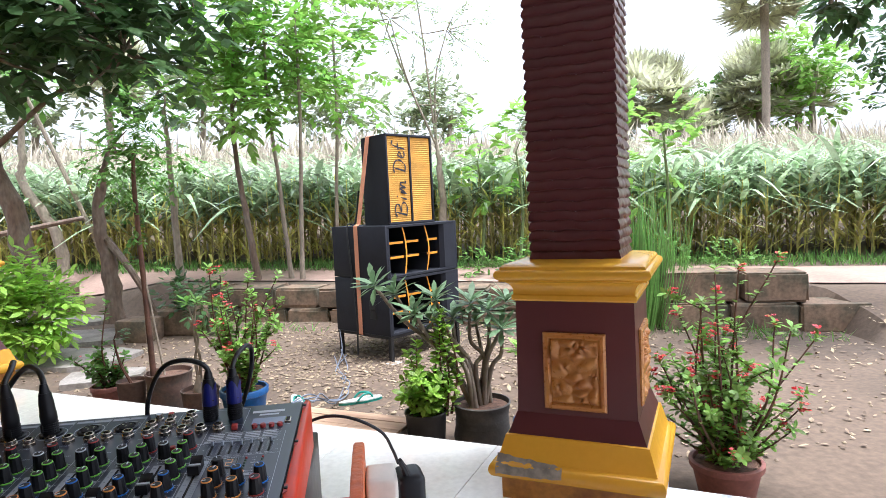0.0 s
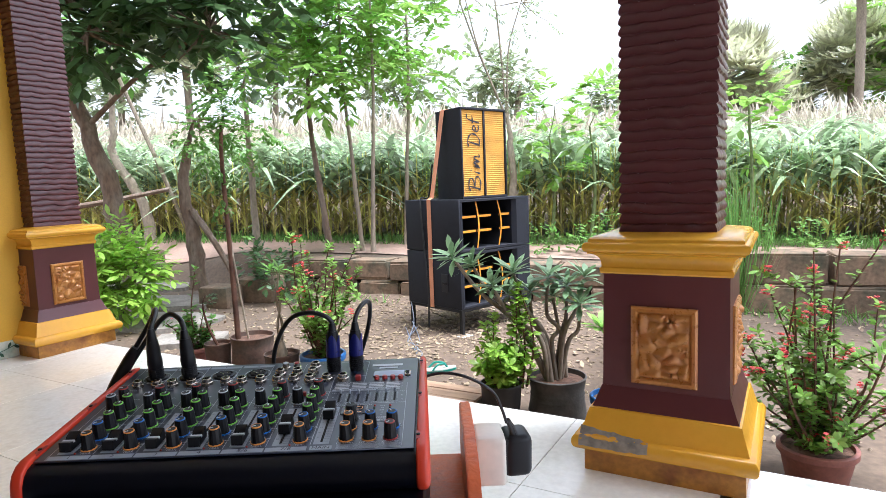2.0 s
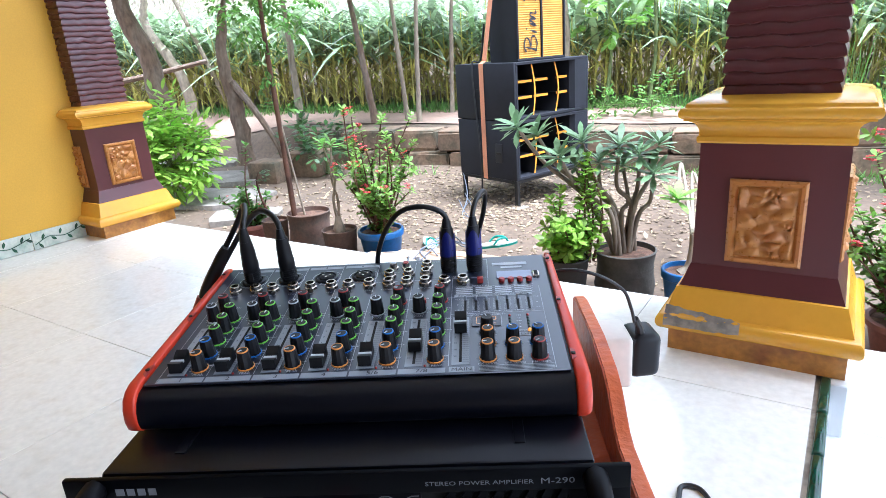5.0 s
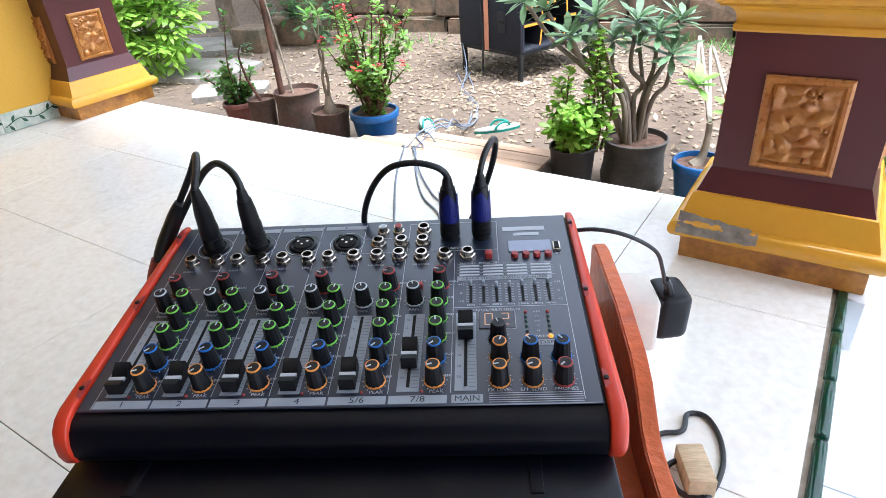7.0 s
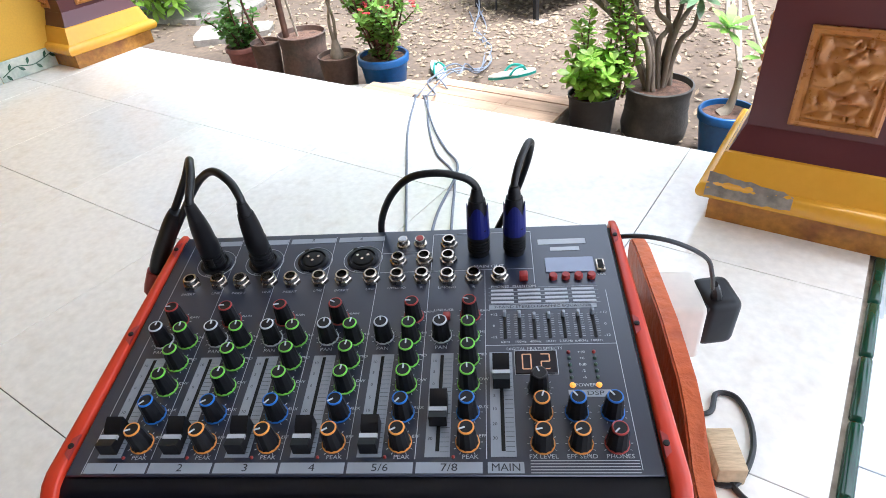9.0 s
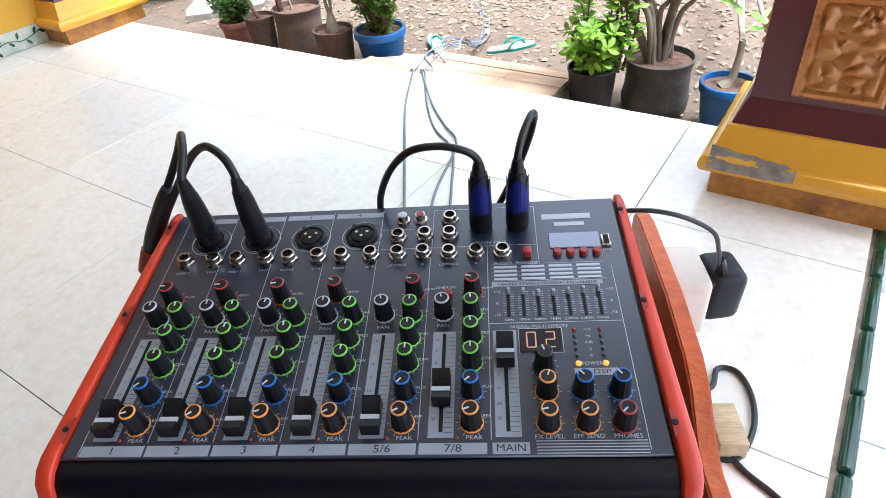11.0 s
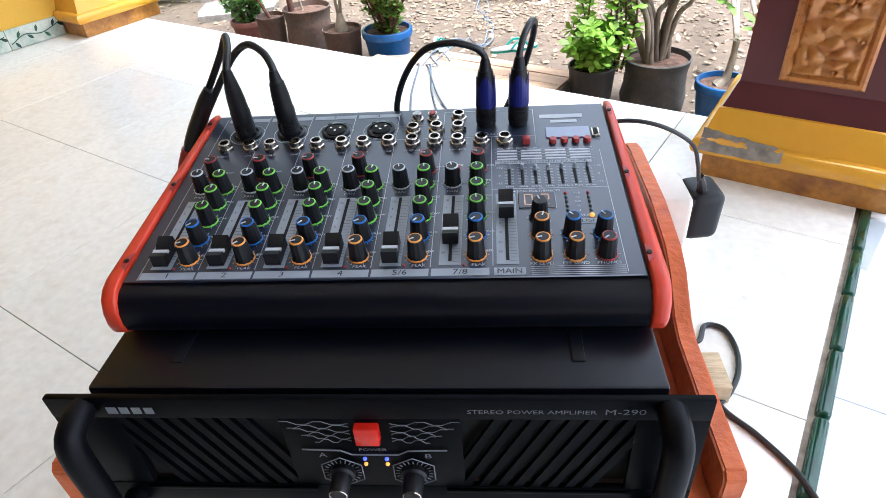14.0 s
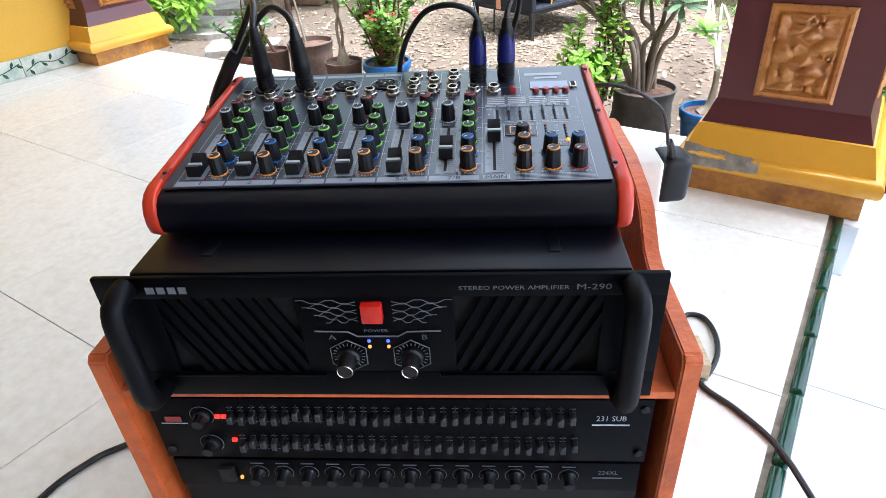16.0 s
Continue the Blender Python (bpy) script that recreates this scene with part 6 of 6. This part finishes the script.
tree("pollarded_tree", "pale bent trunk with cut limbs and a leafy top", [(-3.35, 8.1, -0.02), (-3.42, 8.1, 0.5), (-3.75, 8.15, 1.05), (-3.72, 8.15, 1.3), (-3.7, 8.2, 2.0)], 0.07, [((-3.7, 8.2, 2.5), 0.7, 30), ((-4.3, 8.4, 2.4), 0.6, 25)], BARK_PALE, LEAF_MID, 0.16, 0.07, 3)
tree("stump_tree", "thick gnarled stump with lopped branches", [(-2.05, 6.05, -0.2), (-2.06, 6.05, 0.3), (-2.12, 6.06, 0.75), (-2.05, 6.08, 1.12)], 0.082, [((-2.0, 6.2, 1.35), 0.30, 14)], BARK, LEAF_MID, 0.10, 0.045, 2)
single("lopped_branch", G().tube(smooth_path([(-2.07, 6.06, 0.52), (-1.9, 6.0, 0.3), (-1.72, 5.95, -0.02), (-1.66, 5.92, -0.22)], 5), [0.034 - 0.0010 * i for i in range(16)], 7), BARK, "bare lopped branch leaning on a stump", "branch")
tree("young_tree", "slim tree with reddish bark and drooping leaves", [(-0.95, 6.75, -0.02), (-1.02, 6.75, 0.7), (-1.10, 6.8, 1.4), (-1.05, 6.8, 2.2)], 0.036,
     [((-1.0, 6.6, 1.75), 0.5, 34), ((-0.7, 6.7, 2.3), 0.6, 36), ((-1.5, 6.7, 2.3), 0.6, 34), ((-1.0, 6.7, 2.9), 0.7, 36)], BARK, LEAF_BRIGHT, 0.15, 0.06, 4)
tree("forked_tree", "thin grey trunk among shrubs", [(-1.72, 6.9, -0.02), (-1.74, 6.9, 0.8), (-1.78, 6.95, 1.7)], 0.045, [((-1.8, 6.9, 1.9), 0.4, 22)], BARK_PALE, LEAF_MID, 0.11, 0.05, 3)
for k, (bx, by, tx) in enumerate(((-0.62, 6.75, -0.74), (-0.50, 6.62, -0.42), (-0.2, 7.2, -0.1))):
    tree("sapling", "slender pale sapling with long feathered leaves", [(bx, by, -0.02), ((bx + tx) / 2, by, 0.9), (tx, by, 1.8), (tx, by + 0.05, 2.6)], 0.026,
         [((tx, by, 1.75 + 0.1 * k), 0.42, 18), ((tx - 0.1, by, 2.25), 0.55, 24), ((tx + 0.15, by, 2.7), 0.55, 20)], BARK_PALE, LEAF_BRIGHT, 0.115, 0.05, 6, 6, group="saplings by the track")
tree("feathery_tree", "sparse grey tree with fine feathery foliage", [(0.92, 7.0, -0.02), (0.96, 7.0, 0.6), (0.95, 7.05, 1.05), (0.93, 7.1, 1.3)], 0.05,
     [((0.5, 7.0, 2.6), 0.55, 26), ((1.1, 7.1, 2.5), 0.6, 30), ((0.75, 7.1, 3.2), 0.6, 26), ((1.0, 7.0, 1.7), 0.4, 14), ((0.3, 7.2, 3.1), 0.5, 18)], BARK_PALE, LEAF_GREY, 0.05, 0.017, 7)
for k, (x, y) in enumerate(((1.35, 7.0), (1.75, 6.9), (2.5, 6.4), (3.05, 6.2))):
    tree("papaya_shrub", "bright green leafy shrub in front of the corn", [(x, y, -0.02), (x + 0.05, y, 0.6), (x, y, 1.1 + 0.1 * k)], 0.022,
         [((x, y, 1.10), 0.34, 9), ((x + 0.05, y - 0.05, 1.42), 0.34, 12), ((x - 0.1, y, 0.75), 0.24, 3)], STEM_GREEN, LEAF_BRIGHT, 0.11, 0.065, 3, 6, group="shrubs by the corn")
tree("leafy_bush", "bright green low bush at the garden's edge", [(-2.28, 5.05, -0.3), (-2.28, 5.05, -0.05), (-2.28, 5.05, 0.15)], 0.02,
     [((-2.28, 5.05, 0.02), 0.26, 76), ((-2.36, 5.0, 0.22), 0.20, 46), ((-2.12, 5.0, 0.14), 0.18, 34), ((-2.46, 5.1, 0.0), 0.2, 34), ((-2.22, 5.02, 0.36), 0.13, 22)], STEM_GREEN, LEAF_LIME, 0.090, 0.036, 4, 6)
tree("wall_shrub", "dark low shrub growing against the block wall", [(-1.28, 5.9, -0.3), (-1.28, 5.9, 0.0)], 0.02, [((-1.28, 5.85, -0.05), 0.28, 34), ((-1.5, 5.95, 0.0), 0.22, 20)], STEM_GREEN, LEAF_DARK, 0.075, 0.035, 3, 6)
tree("wall_shrub", "low leafy shrub behind the speakers", [(1.6, 6.2, -0.02), (1.6, 6.2, 0.15)], 0.015, [((1.6, 6.15, 0.15), 0.3, 34), ((1.2, 6.3, 0.12), 0.25, 24), ((2.9, 5.9, 0.08), 0.3, 30), ((3.5, 5.75, 0.06), 0.3, 26)], STEM_GREEN, LEAF_MID, 0.06, 0.025, 3, 6)
tree("overhanging_tree", "dark leaves of a tree hanging over the garden", [(4.6, 4.4, -0.2), (4.5, 4.4, 1.5), (4.2, 4.4, 3.0)], 0.12, [((3.28, 4.12, 2.08), 0.22, 30), ((3.6, 4.1, 2.2), 0.38, 46), ((4.2, 4.3, 2.6), 0.6, 50)], BARK, LEAF_DARK, 0.11, 0.05, 3)
single("bamboo_pole", G().tube([(-2.95, 8.3, 0.0), (-3.25, 8.2, 1.0), (-3.58, 8.1, 2.0)], [0.03, 0.027, 0.023], 8), BARK_PALE, "pale bamboo pole leaning in the garden", "pole")
single("fence_rail", G().tube(smooth_path([(-4.6, 7.0, 0.42), (-3.6, 7.2, 0.52), (-2.75, 7.3, 0.66)], 5), [0.035 - 0.0012 * i for i in range(11)], 8), BARK, "weathered pole tied between trunks as a rail", "rail")

# far trees and palms
fr_ = random.Random(77)


def far_tree(x, y, h_, R, leaf_mat, n):
    z = 0.028 * min(40, y - 9)
    bl = [((x + fr_.uniform(-0.5, 0.5) * R, y + fr_.uniform(-0.4, 0.4) * R, z + h_ * fr_.uniform(0.5, 0.95)), R * fr_.uniform(0.45, 0.75), n) for _ in range(5)]
    tree("distant_tree", "distant leafy tree beyond the field", [(x, y, z), (x, y, z + h_ * 0.5), (x + 0.2, y, z + h_ * 0.8)], 0.16, bl, BARK_PALE, leaf_mat, 0.34, 0.17, 2, 6, group="distant trees", limbs=False)


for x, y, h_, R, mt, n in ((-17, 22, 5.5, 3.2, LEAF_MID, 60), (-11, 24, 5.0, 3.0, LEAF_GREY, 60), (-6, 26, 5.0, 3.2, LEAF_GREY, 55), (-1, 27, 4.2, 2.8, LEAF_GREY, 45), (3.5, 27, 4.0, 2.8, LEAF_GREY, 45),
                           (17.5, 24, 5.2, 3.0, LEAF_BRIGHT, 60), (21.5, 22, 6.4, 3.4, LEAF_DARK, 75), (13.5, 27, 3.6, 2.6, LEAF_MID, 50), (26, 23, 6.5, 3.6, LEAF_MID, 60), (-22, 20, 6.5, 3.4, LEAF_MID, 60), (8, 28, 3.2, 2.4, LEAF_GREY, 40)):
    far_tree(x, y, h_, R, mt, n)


def palm(x, y, h_, fans, size, skirt_):
    z = 0.028 * min(40, y - 9)
    t = thing("fan_palm", "tall fan palm with a grey trunk beyond the field", "palm", pose(x, y, z), "fan palms")
    part("trunk", G().tube(smooth_path([(x, y, z), (x + 0.05, y, z + h_ * 0.5), (x, y, z + h_)], 6), 0.135, 9), BARK_PALE, t, angle=80)
    cg = G()
    for i in range(fans):
        a, e = fr_.uniform(0, 6.28), fr_.uniform(-0.9 if skirt_ else -0.4, 1.3)
        d = Vector((math.cos(a) * math.cos(e), math.sin(a) * math.cos(e), math.sin(e)))
        c = Vector((x, y, z + h_)) + d * size * fr_.uniform(0.45, 0.65)
        s = d.cross(Vector((0, 0, 1)) + rv(0.3)).normalized()
        for k in range(17):
            b = radians(-125 + 250 * k / 16)
            v = d * math.cos(b) + s * math.sin(b)
            cg.leaf(c, v, d.cross(s) + rv(0.2), size * fr_.uniform(0.42, 0.55), size * 0.07, 0.25)
        cg.leaf(Vector((x, y, z + h_)), d, Vector((0, 0, 1)), size * 0.6, 0.05, 0.05)
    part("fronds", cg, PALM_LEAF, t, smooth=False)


for x, y, h_, fans, size in ((13.6, 21, 6.3, 60, 1.6), (10.9, 24, 3.3, 70, 1.9), (15.9, 25, 3.8, 70, 2.0), (13.4, 25.5, 2.2, 55, 1.6), (12.0, 24, 1.7, 45, 1.4), (9.3, 25, 1.9, 45, 1.4), (-9.0, 25, 4.8, 55, 1.8), (18.3, 26, 3.3, 50, 1.7)):
    palm(x, y, h_, fans, size, True)


# ---- pots and potted plants ----
def pot(x, y, rim, R, zb, material, label, kind_=0, category="pot"):
    m = pose(x, y, zb)
    h_ = rim - zb
    t = thing("flower_pot", label, category, m, "potted plants")
    if kind_ == 0:
        prof = [(R * 0.70, 0), (R * 0.74, 0.01), (R * 0.92, h_ * 0.80), (R * 0.93, h_ * 0.82), (R * 1.0, h_ * 0.84), (R * 1.01, h_ * 0.98), (R * 0.98, h_), (R * 0.90, h_), (R * 0.88, h_ * 0.9)]
    elif kind_ == 1:
        prof = [(R * 0.84, 0), (R * 0.93, 0.015), (R * 0.99, h_ * 0.3), (R * 0.92, h_ * 0.55), (R * 0.935, h_ * 0.58), (R * 0.90, h_ * 0.62), (R * 0.93, h_ * 0.66), (R * 0.90, h_ * 0.70), (R * 0.96, h_ * 0.95), (R * 0.99, h_ * 0.985), (R * 0.97, h_), (R * 0.93, h_), (R * 0.91, h_ * 0.9)]
    else:
        prof = [(R * 0.78, 0), (R * 0.80, 0.01), (R * 0.95, h_ * 0.93), (R * 0.99, h_ * 0.95), (R * 0.99, h_), (R * 0.93, h_), (R * 0.91, h_ * 0.9)]
    body_ = G().lathe(prof, 36, cap=False)
    if kind_ == 1:
        body_.v = [(a * (1 + 0.03 * noise.noise((a * 9, b * 9, c * 6))), b * (1 + 0.03 * noise.noise((a * 9, b * 9, c * 6))), c) for a, b, c in body_.v]
    part("pot_body", body_, material, t, m=m, angle=55)
    part("pot_soil", G().lathe([(0.001, h_ * 0.92), (R * 0.5, h_ * 0.93), (R * 0.915, h_ * 0.90)], 24, cap=False), POT_SOIL, t, "dark red-brown potting soil", m=m)
    return t, Vector((x, y, zb + h_ * 0.91))


def rosette(gg, p, d, n, ll, lw_):
    """A whorl of long leaves at a stem's end."""
    d = d.normalized()
    s = d.cross(Vector((0.3, 0.9, 0.2))).normalized()
    q = d.cross(s)
    for i in range(n):
        a = 2.4 * i
        e = 0.35 + 1.0 * i / n
        v = (s * math.cos(a) + q * math.sin(a)) * math.sin(e + 0.25) + d * math.cos(e + 0.25)
        gg.leaf(p + d * 0.02 * (1 - i / n), v, d + rv(0.15), ll * RND.uniform(0.75, 1.1), lw_ * RND.uniform(0.85, 1.1), RND.uniform(0.1, 0.35), shape=(0.15, 0.55, 1.0, 0.95, 0.05))


def thorn_plant(t, p, stems, hmin, hmax, spread, mat_leaf, flowers, ll=0.034, low=True):
    """Spiny stems that fork and wander, set with small round leaves; red flowers at the tips."""
    lv, fl_ = G(), G()

    def shoot(b0, tip, rad, dens):
        bend = rv(1.0) * Vector((1, 1, 0.3)) * (tip - b0).length * 0.10
        pts = smooth_path([b0, b0.lerp(tip, 0.5) + bend, tip], 6)
        part("stem", G().tube(pts, [rad * (1 - 0.05 * i) for i in range(len(pts))], 5), BARK_RED, t, "thin thorny stem")
        for i in range(1, len(pts)):
            for j in range(RND.choice(dens)):
                q = pts[i - 1].lerp(pts[i], RND.random())
                b = RND.uniform(0, 6.28)
                k = ll * RND.uniform(0.65, 1.35)
                lv.leaf(q, Vector((math.cos(b), math.sin(b), RND.uniform(0.0, 1.0))), Vector((0, 0, 1)) + rv(0.45), k, k * 0.56, RND.uniform(0.05, 0.35), shape=(0.1, 0.75, 1.0, 0.35))
        rosette(lv, tip, pts[-1] - pts[-3], 8, ll * 1.2, ll * 0.6)
        if RND.random() < 0.6:
            c0 = tip + rv(0.02) + Vector((0, 0, 0.022))
            for j in range(flowers):
                c = c0 + rv(0.018)
                for i in range(4):
                    b = i * 1.57 + j
                    fl_.leaf(c, Vector((math.cos(b), math.sin(b), 0.35)), Vector((0, 0, 1)) + rv(0.8), 0.011, 0.011, 0.1, shape=(0.3, 1.0, 0.9, 0.2))
        return pts

    for k in range(stems):
        a = 2 * math.pi * k / stems + RND.uniform(-0.5, 0.5)
        h_ = RND.uniform(hmin, hmax)
        out = RND.uniform(0.1, 1.0) * spread
        b0 = p + Vector((math.cos(a), math.sin(a), 0)) * RND.uniform(0.0, 0.04) - Vector((0, 0, 0.01))
        pts = shoot(b0, p + Vector((math.cos(a) * out, math.sin(a) * out, h_)), 0.0065, (1, 3, 5, 7))
        if stems > 3 and RND.random() < 0.75:
            q = pts[RND.randint(3, 8)]
            b = RND.uniform(0, 6.28)
            shoot(q, q + Vector((math.cos(b), math.sin(b), RND.uniform(0.4, 1.4))) * h_ * RND.uniform(0.2, 0.4), 0.004, (3, 5, 8))
    part("leaves", lv, mat_leaf, t, smooth=False)
    if fl_.v:
        part("flowers", fl_, FLOWER, t, "small red flower clusters", smooth=False)


GZ = -0.305
t, p = pot(1.54, 2.43, -0.15, 0.135, GZ, PINK_POT, "red flowering thorn plant in a dusty red pot", 0, "potted plant")
thorn_plant(t, p, 40, 0.10, 0.58, 0.32, LEAF_THORN, 8, 0.030)
thorn_plant(t, p, 6, 0.58, 0.80, 0.36, LEAF_THORN, 9, 0.030)
t, p = pot(-0.49, 3.60, -0.10, 0.124, GZ, BLUE_POT, "tall red flowering thorn plant in a blue pot", 0, "potted plant")
thorn_plant(t, p, 22, 0.20, 0.66, 0.28, LEAF_THORN, 7, 0.031)
t, p = pot(-1.32, 3.98, -0.15, 0.09, GZ, PINK_POT, "small red flowering thorn plant in a pink-rimmed pot", 0, "potted plant")
thorn_plant(t, p, 10, 0.08, 0.22, 0.16, LEAF_MID, 1, 0.034)
thorn_plant(t, p, 1, 0.46, 0.47, 0.03, LEAF_MID, 2, 0.034)
t, p = pot(-1.15, 3.87, -0.10, 0.078, GZ, CLAY, "brown pot holding a bare thin stem", 2, "potted plant")
part("stem", G().tube(smooth_path([p, p + Vector((-0.05, 0, 0.12)), p + Vector((-0.07, 0, 0.24)), p + Vector((-0.05, 0, 0.30))], 5), [0.009 - 0.0004 * i for i in range(16)], 6), BARK_RED, t)
lv = G()
for k in range(7):
    spray(lv, p + Vector((-0.05, 0, 0.28)) + rv(0.03), Vector((RND.uniform(0, 1), RND.uniform(-0.4, 0.4), 0.1)), 2, 0.03, 0.012)
part("leaves", lv, LEAF_DARK, t, smooth=False)
t, p = pot(-0.935, 3.83, -0.05, 0.126, GZ, CLAY, "slim round-headed tree in a large brown rubber pot", 1, "potted plant")
stm = smooth_path([p + Vector((-0.08, 0, -0.01)), p + Vector((-0.09, 0, 0.5)), p + Vector((-0.10, 0, 1.0)), p + Vector((-0.09, 0, 1.22))], 6)
part("stem", G().tube(stm, [0.017 - 0.0004 * i for i in range(len(stm))], 8), BARK_RED, t, "straight reddish stem", angle=80)
part("stem", G().tube(smooth_path([p + Vector((-0.02, 0, -0.01)), p + Vector((-0.05, 0, 0.25)), p + Vector((-0.09, 0, 0.6))], 5), 0.006, 6), BARK_PALE, t, "thin pale support stem")
lv = G()
for c, R, n in ((Vector((-0.09, 0, 1.12)), 0.22, 60), (Vector((0.05, 0, 1.25)), 0.22, 50), (Vector((-0.20, 0.05, 1.22)), 0.2, 46), (Vector((-0.05, 0, 1.42)), 0.18, 40), (Vector((-0.09, 0, 0.85)), 0.10, 12), (Vector((-0.06, 0, 0.6)), 0.08, 5)):
    for i in range(n):
        v = rv(1).normalized() * RND.uniform(0.3, 1)
        spray(lv, p + c + v * R, v + Vector((0, 0, -0.1)), 3, 0.038, 0.017)
part("crown", lv, LEAF_MID, t, smooth=False)
t, p = pot(-0.72, 3.63, -0.10, 0.098, GZ, CLAY, "swollen twisted stem in a brown pot", 2, "potted plant")
part("stem", G().lathe([(0.03, -0.01), (0.034, 0.02), (0.024, 0.05), (0.014, 0.09)], 12, c=p), BARK_PALE, t, "pale swollen foot")
for k in (-1, 1):
    pts = smooth_path([p + Vector((0.004 * k, 0, 0.07)), p + Vector((0.012 * k, 0, 0.18)), p + Vector((-0.008 * k, 0, 0.30)), p + Vector((0.02 * k - 0.01, 0, 0.46))], 5)
    part("stem", G().tube(pts, [0.009 - 0.0003 * i for i in range(len(pts))], 6), BARK_PALE, t)
lv = G()
for k in (-1, 1):
    rosette(lv, p + Vector((0.02 * k - 0.01, 0, 0.46)), Vector((0.2 * k, 0, 1)), 9, 0.07, 0.024)
part("leaves", lv, LEAF_MID, t, smooth=False)
t, p = pot(0.425, 3.02, -0.085, 0.098, GZ, BLACK_POT, "bright green bushy plant in a black plastic pot", 2, "potted plant")
thorn_plant(t, p, 22, 0.06, 0.20, 0.12, LEAF_LIME, 0, 0.040)
for dx, h_ in ((-0.07, 0.26), (-0.03, 0.30), (0.06, 0.36), (0.075, 0.40), (0.085, 0.43), (0.07, 0.44), (0.05, 0.33)):
    thorn_plant(t, p + Vector((dx, 0, 0)), 1, h_, h_ + 0.01, 0.02, LEAF_LIME, 0, 0.036)
t, p = pot(0.69, 3.06, -0.075, 0.136, GZ, RUBBER, "many-stemmed frangipani in a grey rubber pot", 1, "potted plant")
ends = [(-0.46, 0.0, 0.58), (-0.37, 0.05, 0.53), (-0.29, -0.05, 0.45), (-0.19, 0.0, 0.50), (-0.11, 0.05, 0.40), (-0.03, 0.02, 0.47), (0.05, 0.0, 0.43), (0.10, -0.04, 0.35), (0.0, 0.07, 0.37), (-0.21, 0.06, 0.39), (0.14, 0.04, 0.46)]
lv = G()
for k, e in enumerate(ends):
    e = p + Vector(e)
    b0 = p + Vector((RND.uniform(-0.045, 0.05), RND.uniform(-0.04, 0.04), -0.01))
    pts = smooth_path([b0, b0.lerp(e, 0.35) + Vector((RND.uniform(-0.03, 0.05), RND.uniform(-0.03, 0.03), 0.06)), b0.lerp(e, 0.7) + rv(0.03), e], 6)
    part("stem", G().tube(pts, [0.0125 - 0.00028 * i for i in range(len(pts))], 8), FRANG, t, "smooth curving grey-brown stem", angle=80)
    rosette(lv, e, pts[-1] - pts[-4] + Vector((0, 0, 0.03)), 20, 0.112, 0.028)
part("leaves", lv, LEAF_BLUE, t, "long dark grey-green leaves in whorls", smooth=False)
t, p = pot(0.90, 2.86, -0.10, 0.103, GZ, BLUE_POT, "young frangipani with a swollen foot in a blue pot", 0, "potted plant")
pts = smooth_path([p + Vector((-0.02, 0, -0.005)), p + Vector((0.005, 0, 0.03)), p + Vector((0.015, 0, 0.10)), p + Vector((0.015, 0, 0.17))], 5)
part("stem", G().tube(pts, [0.028, 0.025, 0.022, 0.019, 0.017, 0.016, 0.015, 0.014, 0.014, 0.013, 0.013, 0.012, 0.012, 0.012, 0.012, 0.012], 8), BARK_PALE, t, "pale swollen stem", angle=80)
lv = G()
for e, n in ((Vector((-0.055, 0, 0.31)), 16), (Vector((0.09, 0.0, 0.20)), 10)):
    q = smooth_path([p + Vector((0.015, 0, 0.165)), p + Vector((0.015, 0, 0.17)).lerp(p + e, 0.5) + Vector((-0.01, 0, -0.01)), p + e], 5)
    part("branch", G().tube(q, 0.009, 7), BARK_PALE, t, angle=80)
    rosette(lv, p + e, Vector((0, 0, 1)) + rv(0.2), n, 0.085, 0.034)
part("leaves", lv, LEAF_BRIGHT, t, smooth=False)

# ---- sandals on and beside the step ----
def sandal(m, label):
    t = thing("flip_flop", label, "sandal", m, "pair of sandals")
    out = [(0.034 * math.sin(a) * (1.0 if math.cos(a) > 0 else 0.82), 0.115 * math.cos(a)) for a in [2 * math.pi * i / 24 for i in range(24)]]
    part("sole", G().prism(out, "z", 0.0, 0.010), TEAL, t, "teal rubber sole", m=m)
    part("footbed", G().prism([(a * 0.96, b * 0.98) for a, b in out], "z", 0.0105, 0.016), SLIPPER, t, "worn pale footbed", m=m)
    for sx in (-1, 1):
        part("thong_strap", G().tube(smooth_path([(0, 0.065, 0.016), (0.010 * sx, 0.045, 0.038), (0.026 * sx, 0.005, 0.040), (0.031 * sx, -0.025, 0.016)], 5), 0.0055, 6), TEAL, t, m=m)


sandal(pose(0.122, 3.385, -0.150, 0, 0, -72), "worn teal flip-flop lying on the step")
sandal(pose(-0.245, 3.80, -0.290, 12, 4, 20), "worn teal and white flip-flop on the soil beside the step")
